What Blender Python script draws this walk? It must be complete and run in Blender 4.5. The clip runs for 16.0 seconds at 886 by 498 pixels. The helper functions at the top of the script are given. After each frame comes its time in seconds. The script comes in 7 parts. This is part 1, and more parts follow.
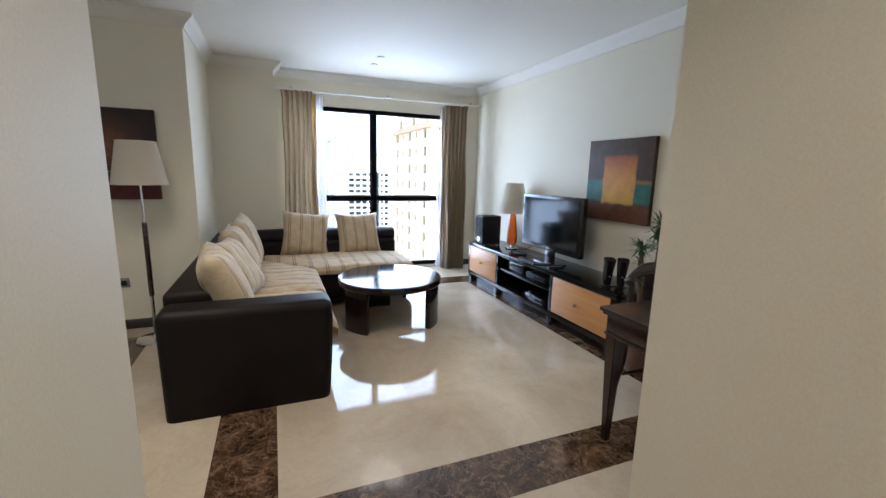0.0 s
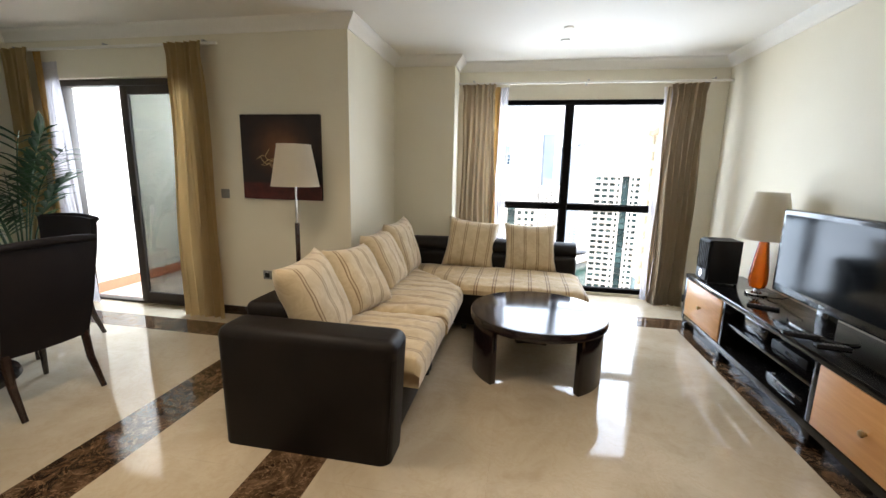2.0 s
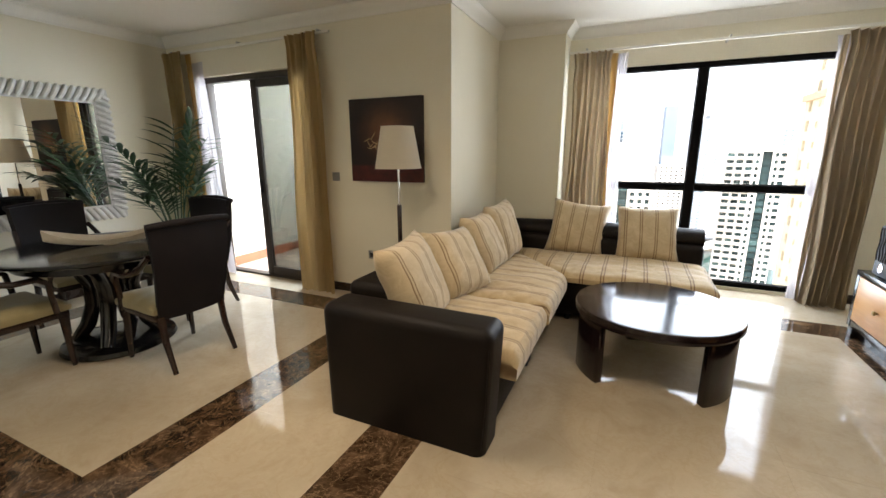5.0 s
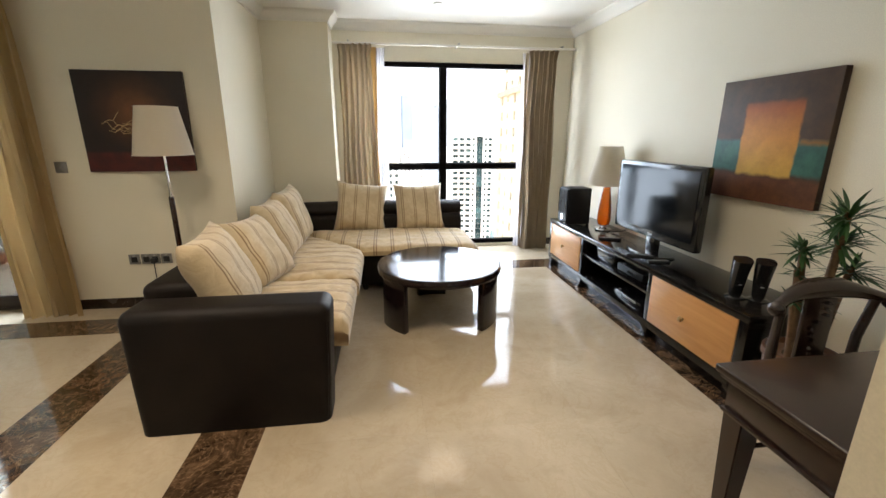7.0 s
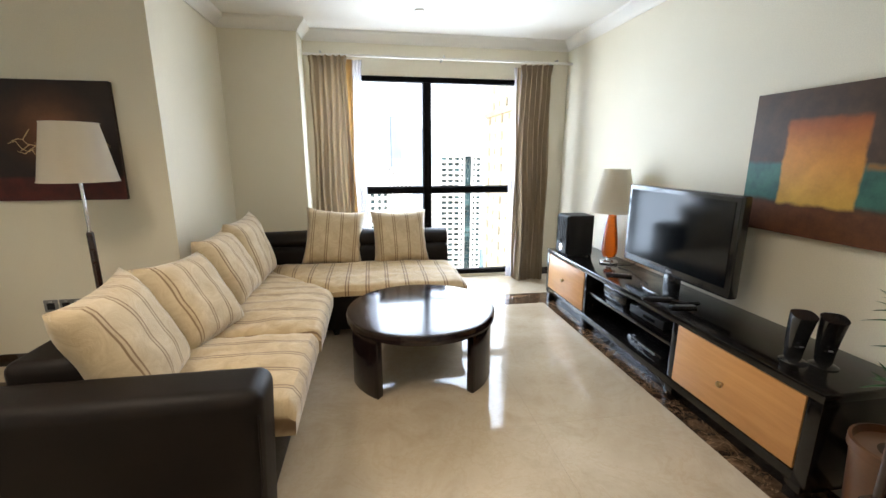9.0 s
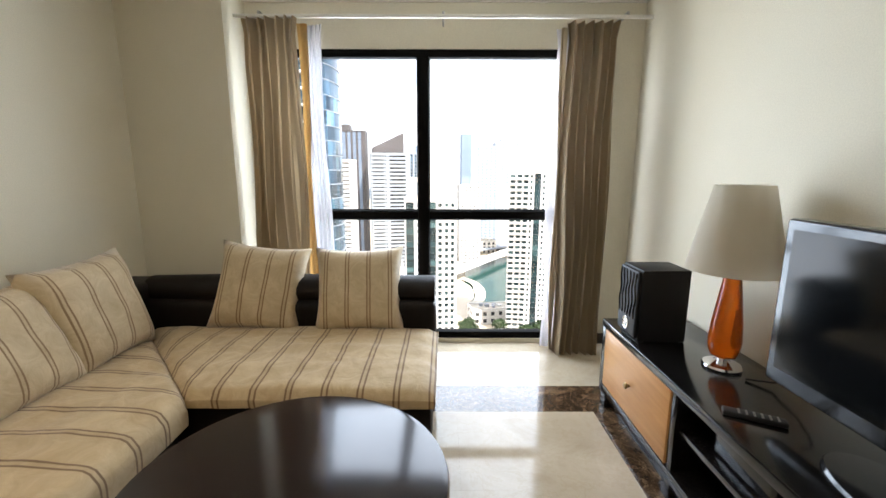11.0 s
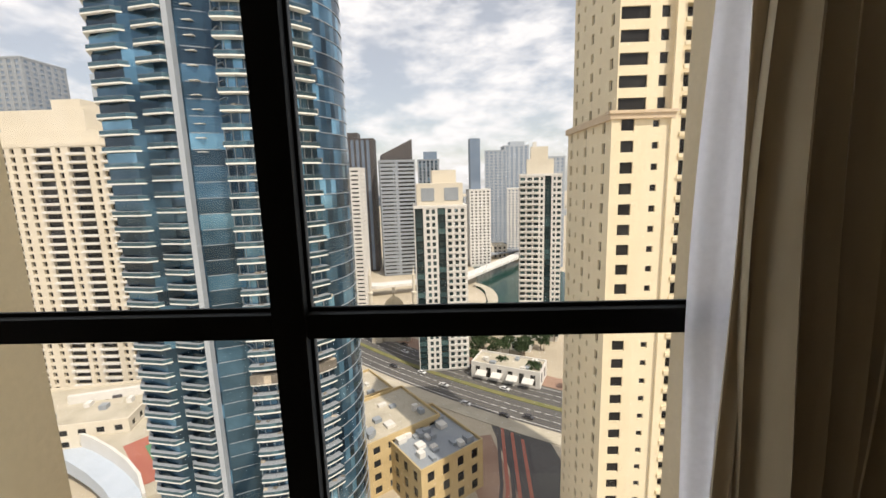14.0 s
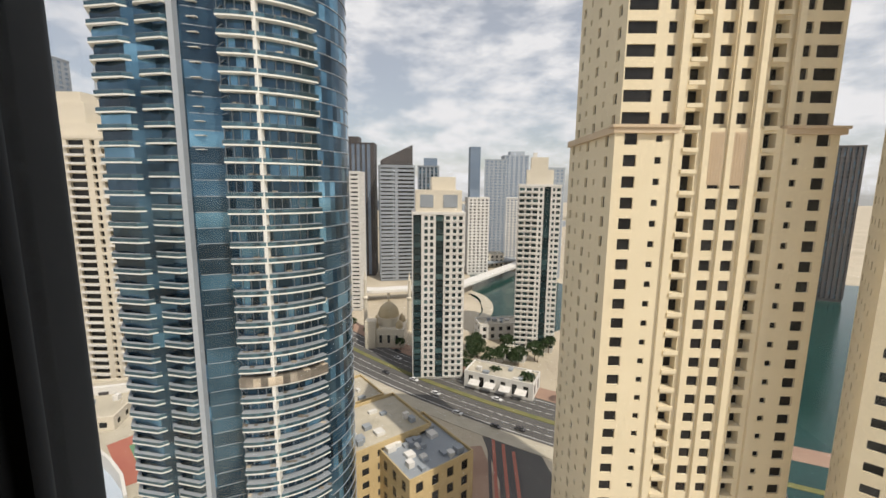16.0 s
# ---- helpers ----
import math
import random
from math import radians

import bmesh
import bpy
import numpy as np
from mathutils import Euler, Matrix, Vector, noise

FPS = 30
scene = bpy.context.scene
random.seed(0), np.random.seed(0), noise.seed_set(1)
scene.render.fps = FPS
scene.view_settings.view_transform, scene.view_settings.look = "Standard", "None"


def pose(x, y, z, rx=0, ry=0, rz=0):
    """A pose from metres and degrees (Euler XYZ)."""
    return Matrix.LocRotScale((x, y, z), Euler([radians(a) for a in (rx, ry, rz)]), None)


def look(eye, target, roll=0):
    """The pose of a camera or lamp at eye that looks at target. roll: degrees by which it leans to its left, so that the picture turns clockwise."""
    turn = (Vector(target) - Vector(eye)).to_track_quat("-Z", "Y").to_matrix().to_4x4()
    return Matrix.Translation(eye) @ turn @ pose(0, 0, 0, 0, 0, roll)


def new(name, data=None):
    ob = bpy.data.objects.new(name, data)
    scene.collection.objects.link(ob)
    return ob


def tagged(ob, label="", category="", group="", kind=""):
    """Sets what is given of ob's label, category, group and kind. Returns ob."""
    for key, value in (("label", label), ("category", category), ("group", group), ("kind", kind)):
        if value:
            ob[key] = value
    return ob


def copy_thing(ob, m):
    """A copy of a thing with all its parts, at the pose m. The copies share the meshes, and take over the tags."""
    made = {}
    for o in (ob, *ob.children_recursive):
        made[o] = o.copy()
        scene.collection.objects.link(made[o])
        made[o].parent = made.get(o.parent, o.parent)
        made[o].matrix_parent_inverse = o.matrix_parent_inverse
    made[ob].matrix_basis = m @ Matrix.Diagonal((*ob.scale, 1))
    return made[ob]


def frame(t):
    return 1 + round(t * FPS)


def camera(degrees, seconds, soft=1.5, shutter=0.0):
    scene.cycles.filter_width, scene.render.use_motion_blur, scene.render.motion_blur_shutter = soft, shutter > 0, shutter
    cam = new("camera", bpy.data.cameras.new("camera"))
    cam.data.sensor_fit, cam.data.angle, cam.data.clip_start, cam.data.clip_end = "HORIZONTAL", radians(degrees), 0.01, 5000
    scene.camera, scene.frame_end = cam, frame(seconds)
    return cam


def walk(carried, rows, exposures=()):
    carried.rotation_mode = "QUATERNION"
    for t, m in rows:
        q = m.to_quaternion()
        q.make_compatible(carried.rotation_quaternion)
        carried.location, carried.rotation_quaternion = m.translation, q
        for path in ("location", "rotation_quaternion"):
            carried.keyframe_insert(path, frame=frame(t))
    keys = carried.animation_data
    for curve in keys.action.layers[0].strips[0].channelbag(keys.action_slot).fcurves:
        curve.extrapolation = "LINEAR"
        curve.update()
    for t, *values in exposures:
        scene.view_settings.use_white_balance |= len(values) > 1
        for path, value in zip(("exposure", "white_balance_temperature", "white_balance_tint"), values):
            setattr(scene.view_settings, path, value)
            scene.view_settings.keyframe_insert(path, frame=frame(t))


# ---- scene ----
cam = camera(93.6, 16.0)
PATH = [
    (0, (0.418, 0.236, 1.436), (1.16, 2.058, 1.077), 1.4),
    (0.5, (0.744, 0.44, 1.434), (1.144, 2.366, 1.071), 1.4),
    (1, (0.968, 0.649, 1.428), (1.098, 2.614, 1.079), 0.8),
    (1.5, (1.139, 0.815, 1.447), (1.029, 2.781, 1.094), 1.1),
    (2, (1.268, 1.048, 1.439), (0.909, 2.981, 1.071), 1.3),
    (2.5, (1.355, 1.198, 1.432), (0.768, 3.075, 1.069), 1.0),
    (3, (1.393, 1.225, 1.451), (0.514, 2.984, 1.084), 0.4),
    (3.2, (1.406, 1.199, 1.445), (0.417, 2.902, 1.098), -0.2),
    (4.2, (1.345, 1.175, 1.43), (0.14, 2.715, 1.01), -0.2),
    (5.5, (1.179, 1.153, 1.414), (0.776, 3.048, 0.92), -0.1),
    (6, (1.145, 1.068, 1.405), (1.022, 2.995, 0.885), 0.0),
    (6.5, (1.106, 0.931, 1.42), (1.209, 2.857, 0.889), 0.1),
    (7, (1.018, 0.878, 1.43), (1.283, 2.79, 0.904), 0.1),
    (7.5, (0.888, 0.898, 1.42), (1.245, 2.799, 0.909), 0.0),
    (8, (0.828, 0.96, 1.418), (1.218, 2.859, 0.925), 0.1),
    (8.5, (0.936, 1.134, 1.42), (1.307, 3.042, 0.949), 0.1),
    (9, (1.141, 1.42, 1.445), (1.46, 3.345, 1.005), 0.1),
    (11.5, (2.017, 3.346, 1.368), (1.936, 5.312, 1.01), 0.3),
    (12, (2.093, 3.753, 1.362), (1.939, 5.715, 1.005), 0.4),
    (12.5, (2.166, 4.142, 1.381), (1.954, 6.1, 1.033), 0.0),
    (13, (2.217, 4.511, 1.413), (1.988, 6.468, 1.066), -0.3),
    (13.5, (2.172, 4.905, 1.413), (2.032, 6.870, 1.066), -0.6),
    (14, (2.168, 5.205, 1.414), (2.115, 7.176, 1.077), -1.6),
    (14.5, (2.158, 5.485, 1.408), (2.223, 7.456, 1.077), -1.3),
    (15, (2.121, 5.705, 1.416), (2.369, 7.664, 1.097), -0.2),
    (15.5, (2.050, 5.930, 1.415), (2.349, 7.883, 1.101), -0.4),
    (16, (2.000, 6.040, 1.430), (1.962, 8.016, 1.125), 0.6),
]
EXPOSURES = [(0, 2.0, 5350, 14), (1.0, 2.15, 5900, 12), (1.5, 2.15, 6200, 13), (3.2, 2.1, 6300, 13), (5.5, 2.15, 6600, 13), (9.0, 2.38, 6100, 12), (11.5, 1.62, 6700, 13), (12.5, 0.9, 7400, 14), (13.0, 0.6, 7300, 13), (13.5, 0.35, 7100, 12), (14.5, 0.1, 7100, 12), (16, -0.1, 6900, 11)]
walk(cam, [(t, look(e, g, r)) for t, e, g, r in PATH], EXPOSURES)

# ---- world, sun, exposure ----
SUN_DIR = Vector((0.62, -0.80, 1.35)).normalized()
world = bpy.data.worlds.new("sky")
scene.world = world
world.use_nodes = True
wn, wl = world.node_tree.nodes, world.node_tree.links
wbg = wn["Background"]
sky = wn.new("ShaderNodeTexSky")
sky.sky_type = "NISHITA"
sky.sun_disc = False
sky.sun_elevation = math.asin(SUN_DIR.z)
sky.sun_rotation = math.atan2(SUN_DIR.x, SUN_DIR.y)
sky.air_density, sky.dust_density, sky.altitude = 1.0, 1.2, 100
# broken white cloud over the haze
wtc = wn.new("ShaderNodeTexCoord")
wmap = wn.new("ShaderNodeMapping")
wmap.inputs["Scale"].default_value = (1.0, 1.0, 2.4)
wmap.inputs["Location"].default_value = (0.35, 0.2, 0.1)
wnoise = wn.new("ShaderNodeTexNoise")
wnoise.inputs["Scale"].default_value = 8.0
wnoise.inputs["Detail"].default_value = 7.0
wnoise.inputs["Roughness"].default_value = 0.58
wramp = wn.new("ShaderNodeValToRGB")
wramp.color_ramp.elements[0].color = (0.38, 0.38, 0.38, 1)
wramp.color_ramp.elements[0].position = 0.40
wramp.color_ramp.elements[1].position = 0.62
wmix = wn.new("ShaderNodeMix")
wmix.data_type = "RGBA"
wmix.inputs["B"].default_value = (9.0, 9.3, 9.9, 1)
wl.new(wtc.outputs["Generated"], wmap.inputs["Vector"])
wl.new(wmap.outputs["Vector"], wnoise.inputs["Vector"])
wl.new(wnoise.outputs["Fac"], wramp.inputs["Fac"])
wl.new(wramp.outputs["Color"], wmix.inputs["Factor"])
wl.new(sky.outputs["Color"], wmix.inputs["A"])
wl.new(wmix.outputs["Result"], wbg.inputs["Color"])
wbg.inputs["Strength"].default_value = 0.10

sun_data = bpy.data.lights.new("sun", "SUN")
sun_data.energy, sun_data.angle, sun_data.color = 3.7, radians(0.6), (1.0, 0.95, 0.86)
sun = new("sun", sun_data)
sun.matrix_world = look(SUN_DIR * 300, (0, 0, 0))

# the sky's light in the window and balcony door openings
for lx, ly, lw_, lz, lh, watts in ((1.68, 6.42, 2.5, 1.25, 2.15, 35), (-1.95, 6.53, 2.8, 2.0, 1.8, 92)):
    ld = bpy.data.lights.new("skylight", "AREA")
    ld.shape, ld.size, ld.size_y, ld.energy, ld.color = "RECTANGLE", lw_, lh, watts, (0.74, 0.87, 1.0)
    new("skylight", ld).matrix_world = look((lx, ly, lz), (lx, ly - 1, lz + 0.04))

# ---- materials ----
def shader(name):
    m = bpy.data.materials.new(name)
    m.use_nodes = True
    n, l = m.node_tree.nodes, m.node_tree.links
    return m, n, l, n["Principled BSDF"]


def coords(n, l, scale=(1, 1, 1), rot=(0, 0, 0)):
    tc, mp = n.new("ShaderNodeTexCoord"), n.new("ShaderNodeMapping")
    mp.inputs["Scale"].default_value, mp.inputs["Rotation"].default_value = scale, rot
    l.new(tc.outputs["Object"], mp.inputs["Vector"])
    return mp.outputs["Vector"]


def noise_tex(n, l, vec, scale, detail=5.0, rough=0.55, distort=0.0):
    t = n.new("ShaderNodeTexNoise")
    t.inputs["Scale"].default_value, t.inputs["Detail"].default_value = scale, detail
    t.inputs["Roughness"].default_value, t.inputs["Distortion"].default_value = rough, distort
    l.new(vec, t.inputs["Vector"])
    return t.outputs["Fac"]


def ramp(n, l, fac, stops):
    r = n.new("ShaderNodeValToRGB")
    e = r.color_ramp.elements
    while len(e) < len(stops):
        e.new(0.5)
    for el, (p, c) in zip(e, stops):
        el.position, el.color = p, (*c, 1)
    l.new(fac, r.inputs["Fac"])
    return r.outputs["Color"]


def mix(n, l, fac, a, b, mode="MIX"):
    m = n.new("ShaderNodeMix")
    m.data_type, m.blend_type = "RGBA", mode
    for key, v in (("Factor", fac), ("A", a), ("B", b)):
        if isinstance(v, (int, float)):
            m.inputs[key].default_value = v
        elif isinstance(v, tuple):
            m.inputs[key].default_value = (*v, 1)
        else:
            l.new(v, m.inputs[key])
    return m.outputs["Result"]


def bump(n, l, p, height, strength, dist=0.002):
    b = n.new("ShaderNodeBump")
    b.inputs["Strength"].default_value, b.inputs["Distance"].default_value = strength, dist
    l.new(height, b.inputs["Height"])
    l.new(b.outputs["Normal"], p.inputs["Normal"])


def plain(name, c1, c2, rough=0.5, scale=6.0, grain=90.0, relief=0.15, metal=0.0, stretch=(1, 1, 1), coat=0.0, sheen=0.0, dist=0.002, vary=0.0, island=0.0, spec=0.5):
    """A surface between two colours at two scales, with fine relief."""
    m, n, l, p = shader(name)
    v = coords(n, l, stretch)
    big, fine = noise_tex(n, l, v, scale, 5), noise_tex(n, l, v, grain, 3)
    col = mix(n, l, ramp(n, l, big, [(0.3, (0, 0, 0)), (0.7, (1, 1, 1))]), c1, c2)
    col = mix(n, l, 0.16, col, ramp(n, l, fine, [(0.25, (0.25, 0.25, 0.25)), (0.75, (1, 1, 1))]), "MULTIPLY")
    if vary:
        oi = n.new("ShaderNodeObjectInfo")
        col = mix(n, l, vary, col, ramp(n, l, oi.outputs["Random"], [(0, (0.55, 0.55, 0.55)), (1, (1, 1, 1))]), "MULTIPLY")
    if island:
        ge = n.new("ShaderNodeNewGeometry")
        col = mix(n, l, island, col, ramp(n, l, ge.outputs["Random Per Island"], [(0, (0.15, 0.15, 0.16)), (0.45, (0.5, 0.5, 0.5)), (0.8, (1, 1, 1)), (1, (2.6, 2.5, 2.3))]), "MULTIPLY")
    l.new(col, p.inputs["Base Color"])
    rr = n.new("ShaderNodeMapRange")
    rr.inputs["To Min"].default_value, rr.inputs["To Max"].default_value = max(rough - 0.06, 0.02), min(rough + 0.08, 1)
    l.new(big, rr.inputs["Value"])
    l.new(rr.outputs["Result"], p.inputs["Roughness"])
    p.inputs["Metallic"].default_value = metal
    p.inputs["Coat Weight"].default_value = coat
    p.inputs["Specular IOR Level"].default_value = spec
    p.inputs["Coat Roughness"].default_value = 0.08
    p.inputs["Sheen Weight"].default_value = sheen
    if relief:
        bump(n, l, p, fine, relief, dist)
    return m


def marble_cream():
    m, n, l, p = shader("cream_marble")
    v = coords(n, l)
    a = noise_tex(n, l, v, 0.9, 9, 0.6, 0.9)
    b = noise_tex(n, l, v, 3.6, 9, 0.66, 0.5)
    c = noise_tex(n, l, v, 55.0, 3)
    col = ramp(n, l, a, [(0.28, (0.39, 0.318, 0.225)), (0.5, (0.495, 0.418, 0.307)), (0.72, (0.585, 0.51, 0.395))])
    col = mix(n, l, 0.34, col, ramp(n, l, b, [(0.34, (0.70, 0.63, 0.53)), (0.47, (1, 1, 1)), (0.50, (0.84, 0.78, 0.68)), (0.53, (1, 1, 1)), (0.7, (0.9, 0.86, 0.8))]), "MULTIPLY")
    col = mix(n, l, 0.05, col, ramp(n, l, c, [(0.35, (0.6, 0.55, 0.45)), (0.6, (1, 1, 1))]), "MULTIPLY")
    oi = n.new("ShaderNodeObjectInfo")
    col = mix(n, l, 0.14, col, ramp(n, l, oi.outputs["Random"], [(0, (0.72, 0.68, 0.62)), (1, (1, 1, 1))]), "MULTIPLY")
    l.new(col, p.inputs["Base Color"])
    p.inputs["Roughness"].default_value = 0.06
    p.inputs["IOR"].default_value = 1.40
    return m


def marble_brown():
    m, n, l, p = shader("dark_emperador_marble")
    v = coords(n, l)
    a = noise_tex(n, l, v, 6.5, 9, 0.66, 1.6)
    b = noise_tex(n, l, v, 4.0, 9, 0.6, 3.0)
    c = noise_tex(n, l, v, 9.0, 7, 0.62, 2.2)
    base = ramp(n, l, a, [(0.32, (0.018, 0.010, 0.006)), (0.50, (0.055, 0.031, 0.017)), (0.66, (0.14, 0.085, 0.046)), (0.8, (0.22, 0.15, 0.09))])
    v1 = ramp(n, l, b, [(0.485, (0, 0, 0)), (0.50, (0.20, 0.13, 0.07)), (0.515, (0, 0, 0))])
    v2 = ramp(n, l, c, [(0.47, (0, 0, 0)), (0.48, (0.16, 0.10, 0.055)), (0.49, (0, 0, 0))])
    col = mix(n, l, 0.8, mix(n, l, 0.9, base, v1, "ADD"), v2, "ADD")
    l.new(col, p.inputs["Base Color"])
    p.inputs["Roughness"].default_value = 0.08
    return m


def striped(name, axis, period, base1, base2, line):
    """Velvet with pairs of thin darker stripes across one axis of the thing."""
    m, n, l, p = shader(name)
    v = coords(n, l)
    sep = n.new("ShaderNodeSeparateXYZ")
    l.new(v, sep.inputs["Vector"])
    wobble = noise_tex(n, l, v, 5.0, 3)
    ma = n.new("ShaderNodeMath")
    ma.operation = "MULTIPLY_ADD"
    ma.inputs[1].default_value = 1.0 / period
    mw = n.new("ShaderNodeMath")
    mw.operation = "MULTIPLY_ADD"
    mw.inputs[1].default_value, mw.inputs[2].default_value = 0.06, 100.0
    l.new(wobble, mw.inputs[0])
    l.new(sep.outputs[axis], ma.inputs[0])
    l.new(mw.outputs[0], ma.inputs[2])
    fr = n.new("ShaderNodeMath")
    fr.operation = "FRACT"
    l.new(ma.outputs[0], fr.inputs[0])
    lines = ramp(n, l, fr.outputs[0], [(0.0, (0, 0, 0)), (0.40, (0, 0, 0)), (0.42, (1, 1, 1)), (0.455, (1, 1, 1)), (0.475, (0.12, 0.12, 0.12)), (0.545, (0.12, 0.12, 0.12)), (0.565, (1, 1, 1)), (0.60, (1, 1, 1)), (0.62, (0, 0, 0))])
    nap = noise_tex(n, l, v, 8.5, 7, 0.68, 0.9)
    fine = noise_tex(n, l, v, 220.0, 2)
    body = mix(n, l, ramp(n, l, nap, [(0.36, (0, 0, 0)), (0.66, (1, 1, 1))]), base1, base2)
    col = mix(n, l, lines, body, line)
    l.new(col, p.inputs["Base Color"])
    p.inputs["Roughness"].default_value = 0.75
    p.inputs["Sheen Weight"].default_value = 0.35
    p.inputs["Sheen Roughness"].default_value = 0.4
    b1 = n.new("ShaderNodeBump")
    b1.inputs["Strength"].default_value, b1.inputs["Distance"].default_value = 0.5, 0.012
    l.new(nap, b1.inputs["Height"])
    b2 = n.new("ShaderNodeBump")
    b2.inputs["Strength"].default_value, b2.inputs["Distance"].default_value = 0.25, 0.001
    l.new(fine, b2.inputs["Height"])
    l.new(b1.outputs["Normal"], b2.inputs["Normal"])
    l.new(b2.outputs["Normal"], p.inputs["Normal"])
    return m


def wood(name, dark, light, rough=0.3, scale=3.0, along=0, coat=0.3, ior=1.5):
    m, n, l, p = shader(name)
    s = [scale * 5] * 3
    s[along] = scale * 0.5
    v = coords(n, l, tuple(s))
    g = noise_tex(n, l, v, 2.0, 7, 0.6, 1.2)
    col = ramp(n, l, g, [(0.3, dark), (0.7, light)])
    l.new(col, p.inputs["Base Color"])
    p.inputs["Roughness"].default_value, p.inputs["IOR"].default_value = rough, ior
    p.inputs["Coat Weight"].default_value, p.inputs["Coat Roughness"].default_value = coat, 0.1
    bump(n, l, p, g, 0.08, 0.001)
    return m


def pane_material(name, tint=(1, 1, 1), gloss=0.07):
    """Thin clear glass: lets the view through, with a faint sheen."""
    m, n, l, p = shader(name)
    n.remove(p)
    tr, gl, mx, lw, ml, pw = (n.new("ShaderNodeBsdfTransparent"), n.new("ShaderNodeBsdfGlossy"), n.new("ShaderNodeMixShader"),
                              n.new("ShaderNodeLayerWeight"), n.new("ShaderNodeMath"), n.new("ShaderNodeMath"))
    tr.inputs["Color"].default_value = (*tint, 1)
    gl.inputs["Roughness"].default_value = 0.01
    lw.inputs["Blend"].default_value = 0.5
    pw.operation, ml.operation = "POWER", "MULTIPLY_ADD"
    pw.inputs[1].default_value = 4.0
    ml.inputs[1].default_value, ml.inputs[2].default_value = 0.4, gloss * 0.5
    l.new(lw.outputs["Facing"], pw.inputs[0])
    l.new(pw.outputs[0], ml.inputs[0])
    l.new(ml.outputs[0], mx.inputs["Fac"])
    l.new(tr.outputs[0], mx.inputs[1])
    l.new(gl.outputs[0], mx.inputs[2])
    l.new(mx.outputs[0], n["Material Output"].inputs["Surface"])
    return m


def sheer_material():
    m, n, l, p = shader("white_sheer_voile")
    tr, mx = n.new("ShaderNodeBsdfTranslucent"), n.new("ShaderNodeMixShader")
    tp, mx2 = n.new("ShaderNodeBsdfTransparent"), n.new("ShaderNodeMixShader")
    v = coords(n, l)
    weave = noise_tex(n, l, v, 60, 3)
    l.new(ramp(n, l, weave, [(0.2, (0.60, 0.57, 0.58)), (0.8, (0.72, 0.69, 0.70))]), p.inputs["Base Color"])
    p.inputs["Roughness"].default_value = 0.9
    tr.inputs["Color"].default_value = (0.60, 0.58, 0.60, 1)
    mx.inputs["Fac"].default_value, mx2.inputs["Fac"].default_value = 0.45, 0.16
    l.new(p.outputs[0], mx.inputs[1])
    l.new(tr.outputs[0], mx.inputs[2])
    l.new(mx.outputs[0], mx2.inputs[1])
    l.new(tp.outputs[0], mx2.inputs[2])
    l.new(mx2.outputs[0], n["Material Output"].inputs["Surface"])
    return m


def cloth(name, c1, c2, glow=0.2, scale=14.0):
    """Cloth that lets a little light through."""
    m, n, l, p = shader(name)
    v = coords(n, l, (1, 1, 0.25))
    big, fine = noise_tex(n, l, v, scale, 5), noise_tex(n, l, v, 260, 2)
    col = mix(n, l, big, c1, c2)
    l.new(col, p.inputs["Base Color"])
    p.inputs["Roughness"].default_value = 0.8
    p.inputs["Sheen Weight"].default_value = 0.2
    bump(n, l, p, fine, 0.25, 0.001)
    tr, mx = n.new("ShaderNodeBsdfTranslucent"), n.new("ShaderNodeMixShader")
    l.new(col, tr.inputs["Color"])
    mx.inputs["Fac"].default_value = glow
    l.new(p.outputs[0], mx.inputs[1])
    l.new(tr.outputs[0], mx.inputs[2])
    l.new(mx.outputs[0], n["Material Output"].inputs["Surface"])
    return m


def glowing(name, color, strength):
    m, n, l, p = shader(name)
    p.inputs["Emission Color"].default_value, p.inputs["Emission Strength"].default_value = (*color, 1), strength
    return m


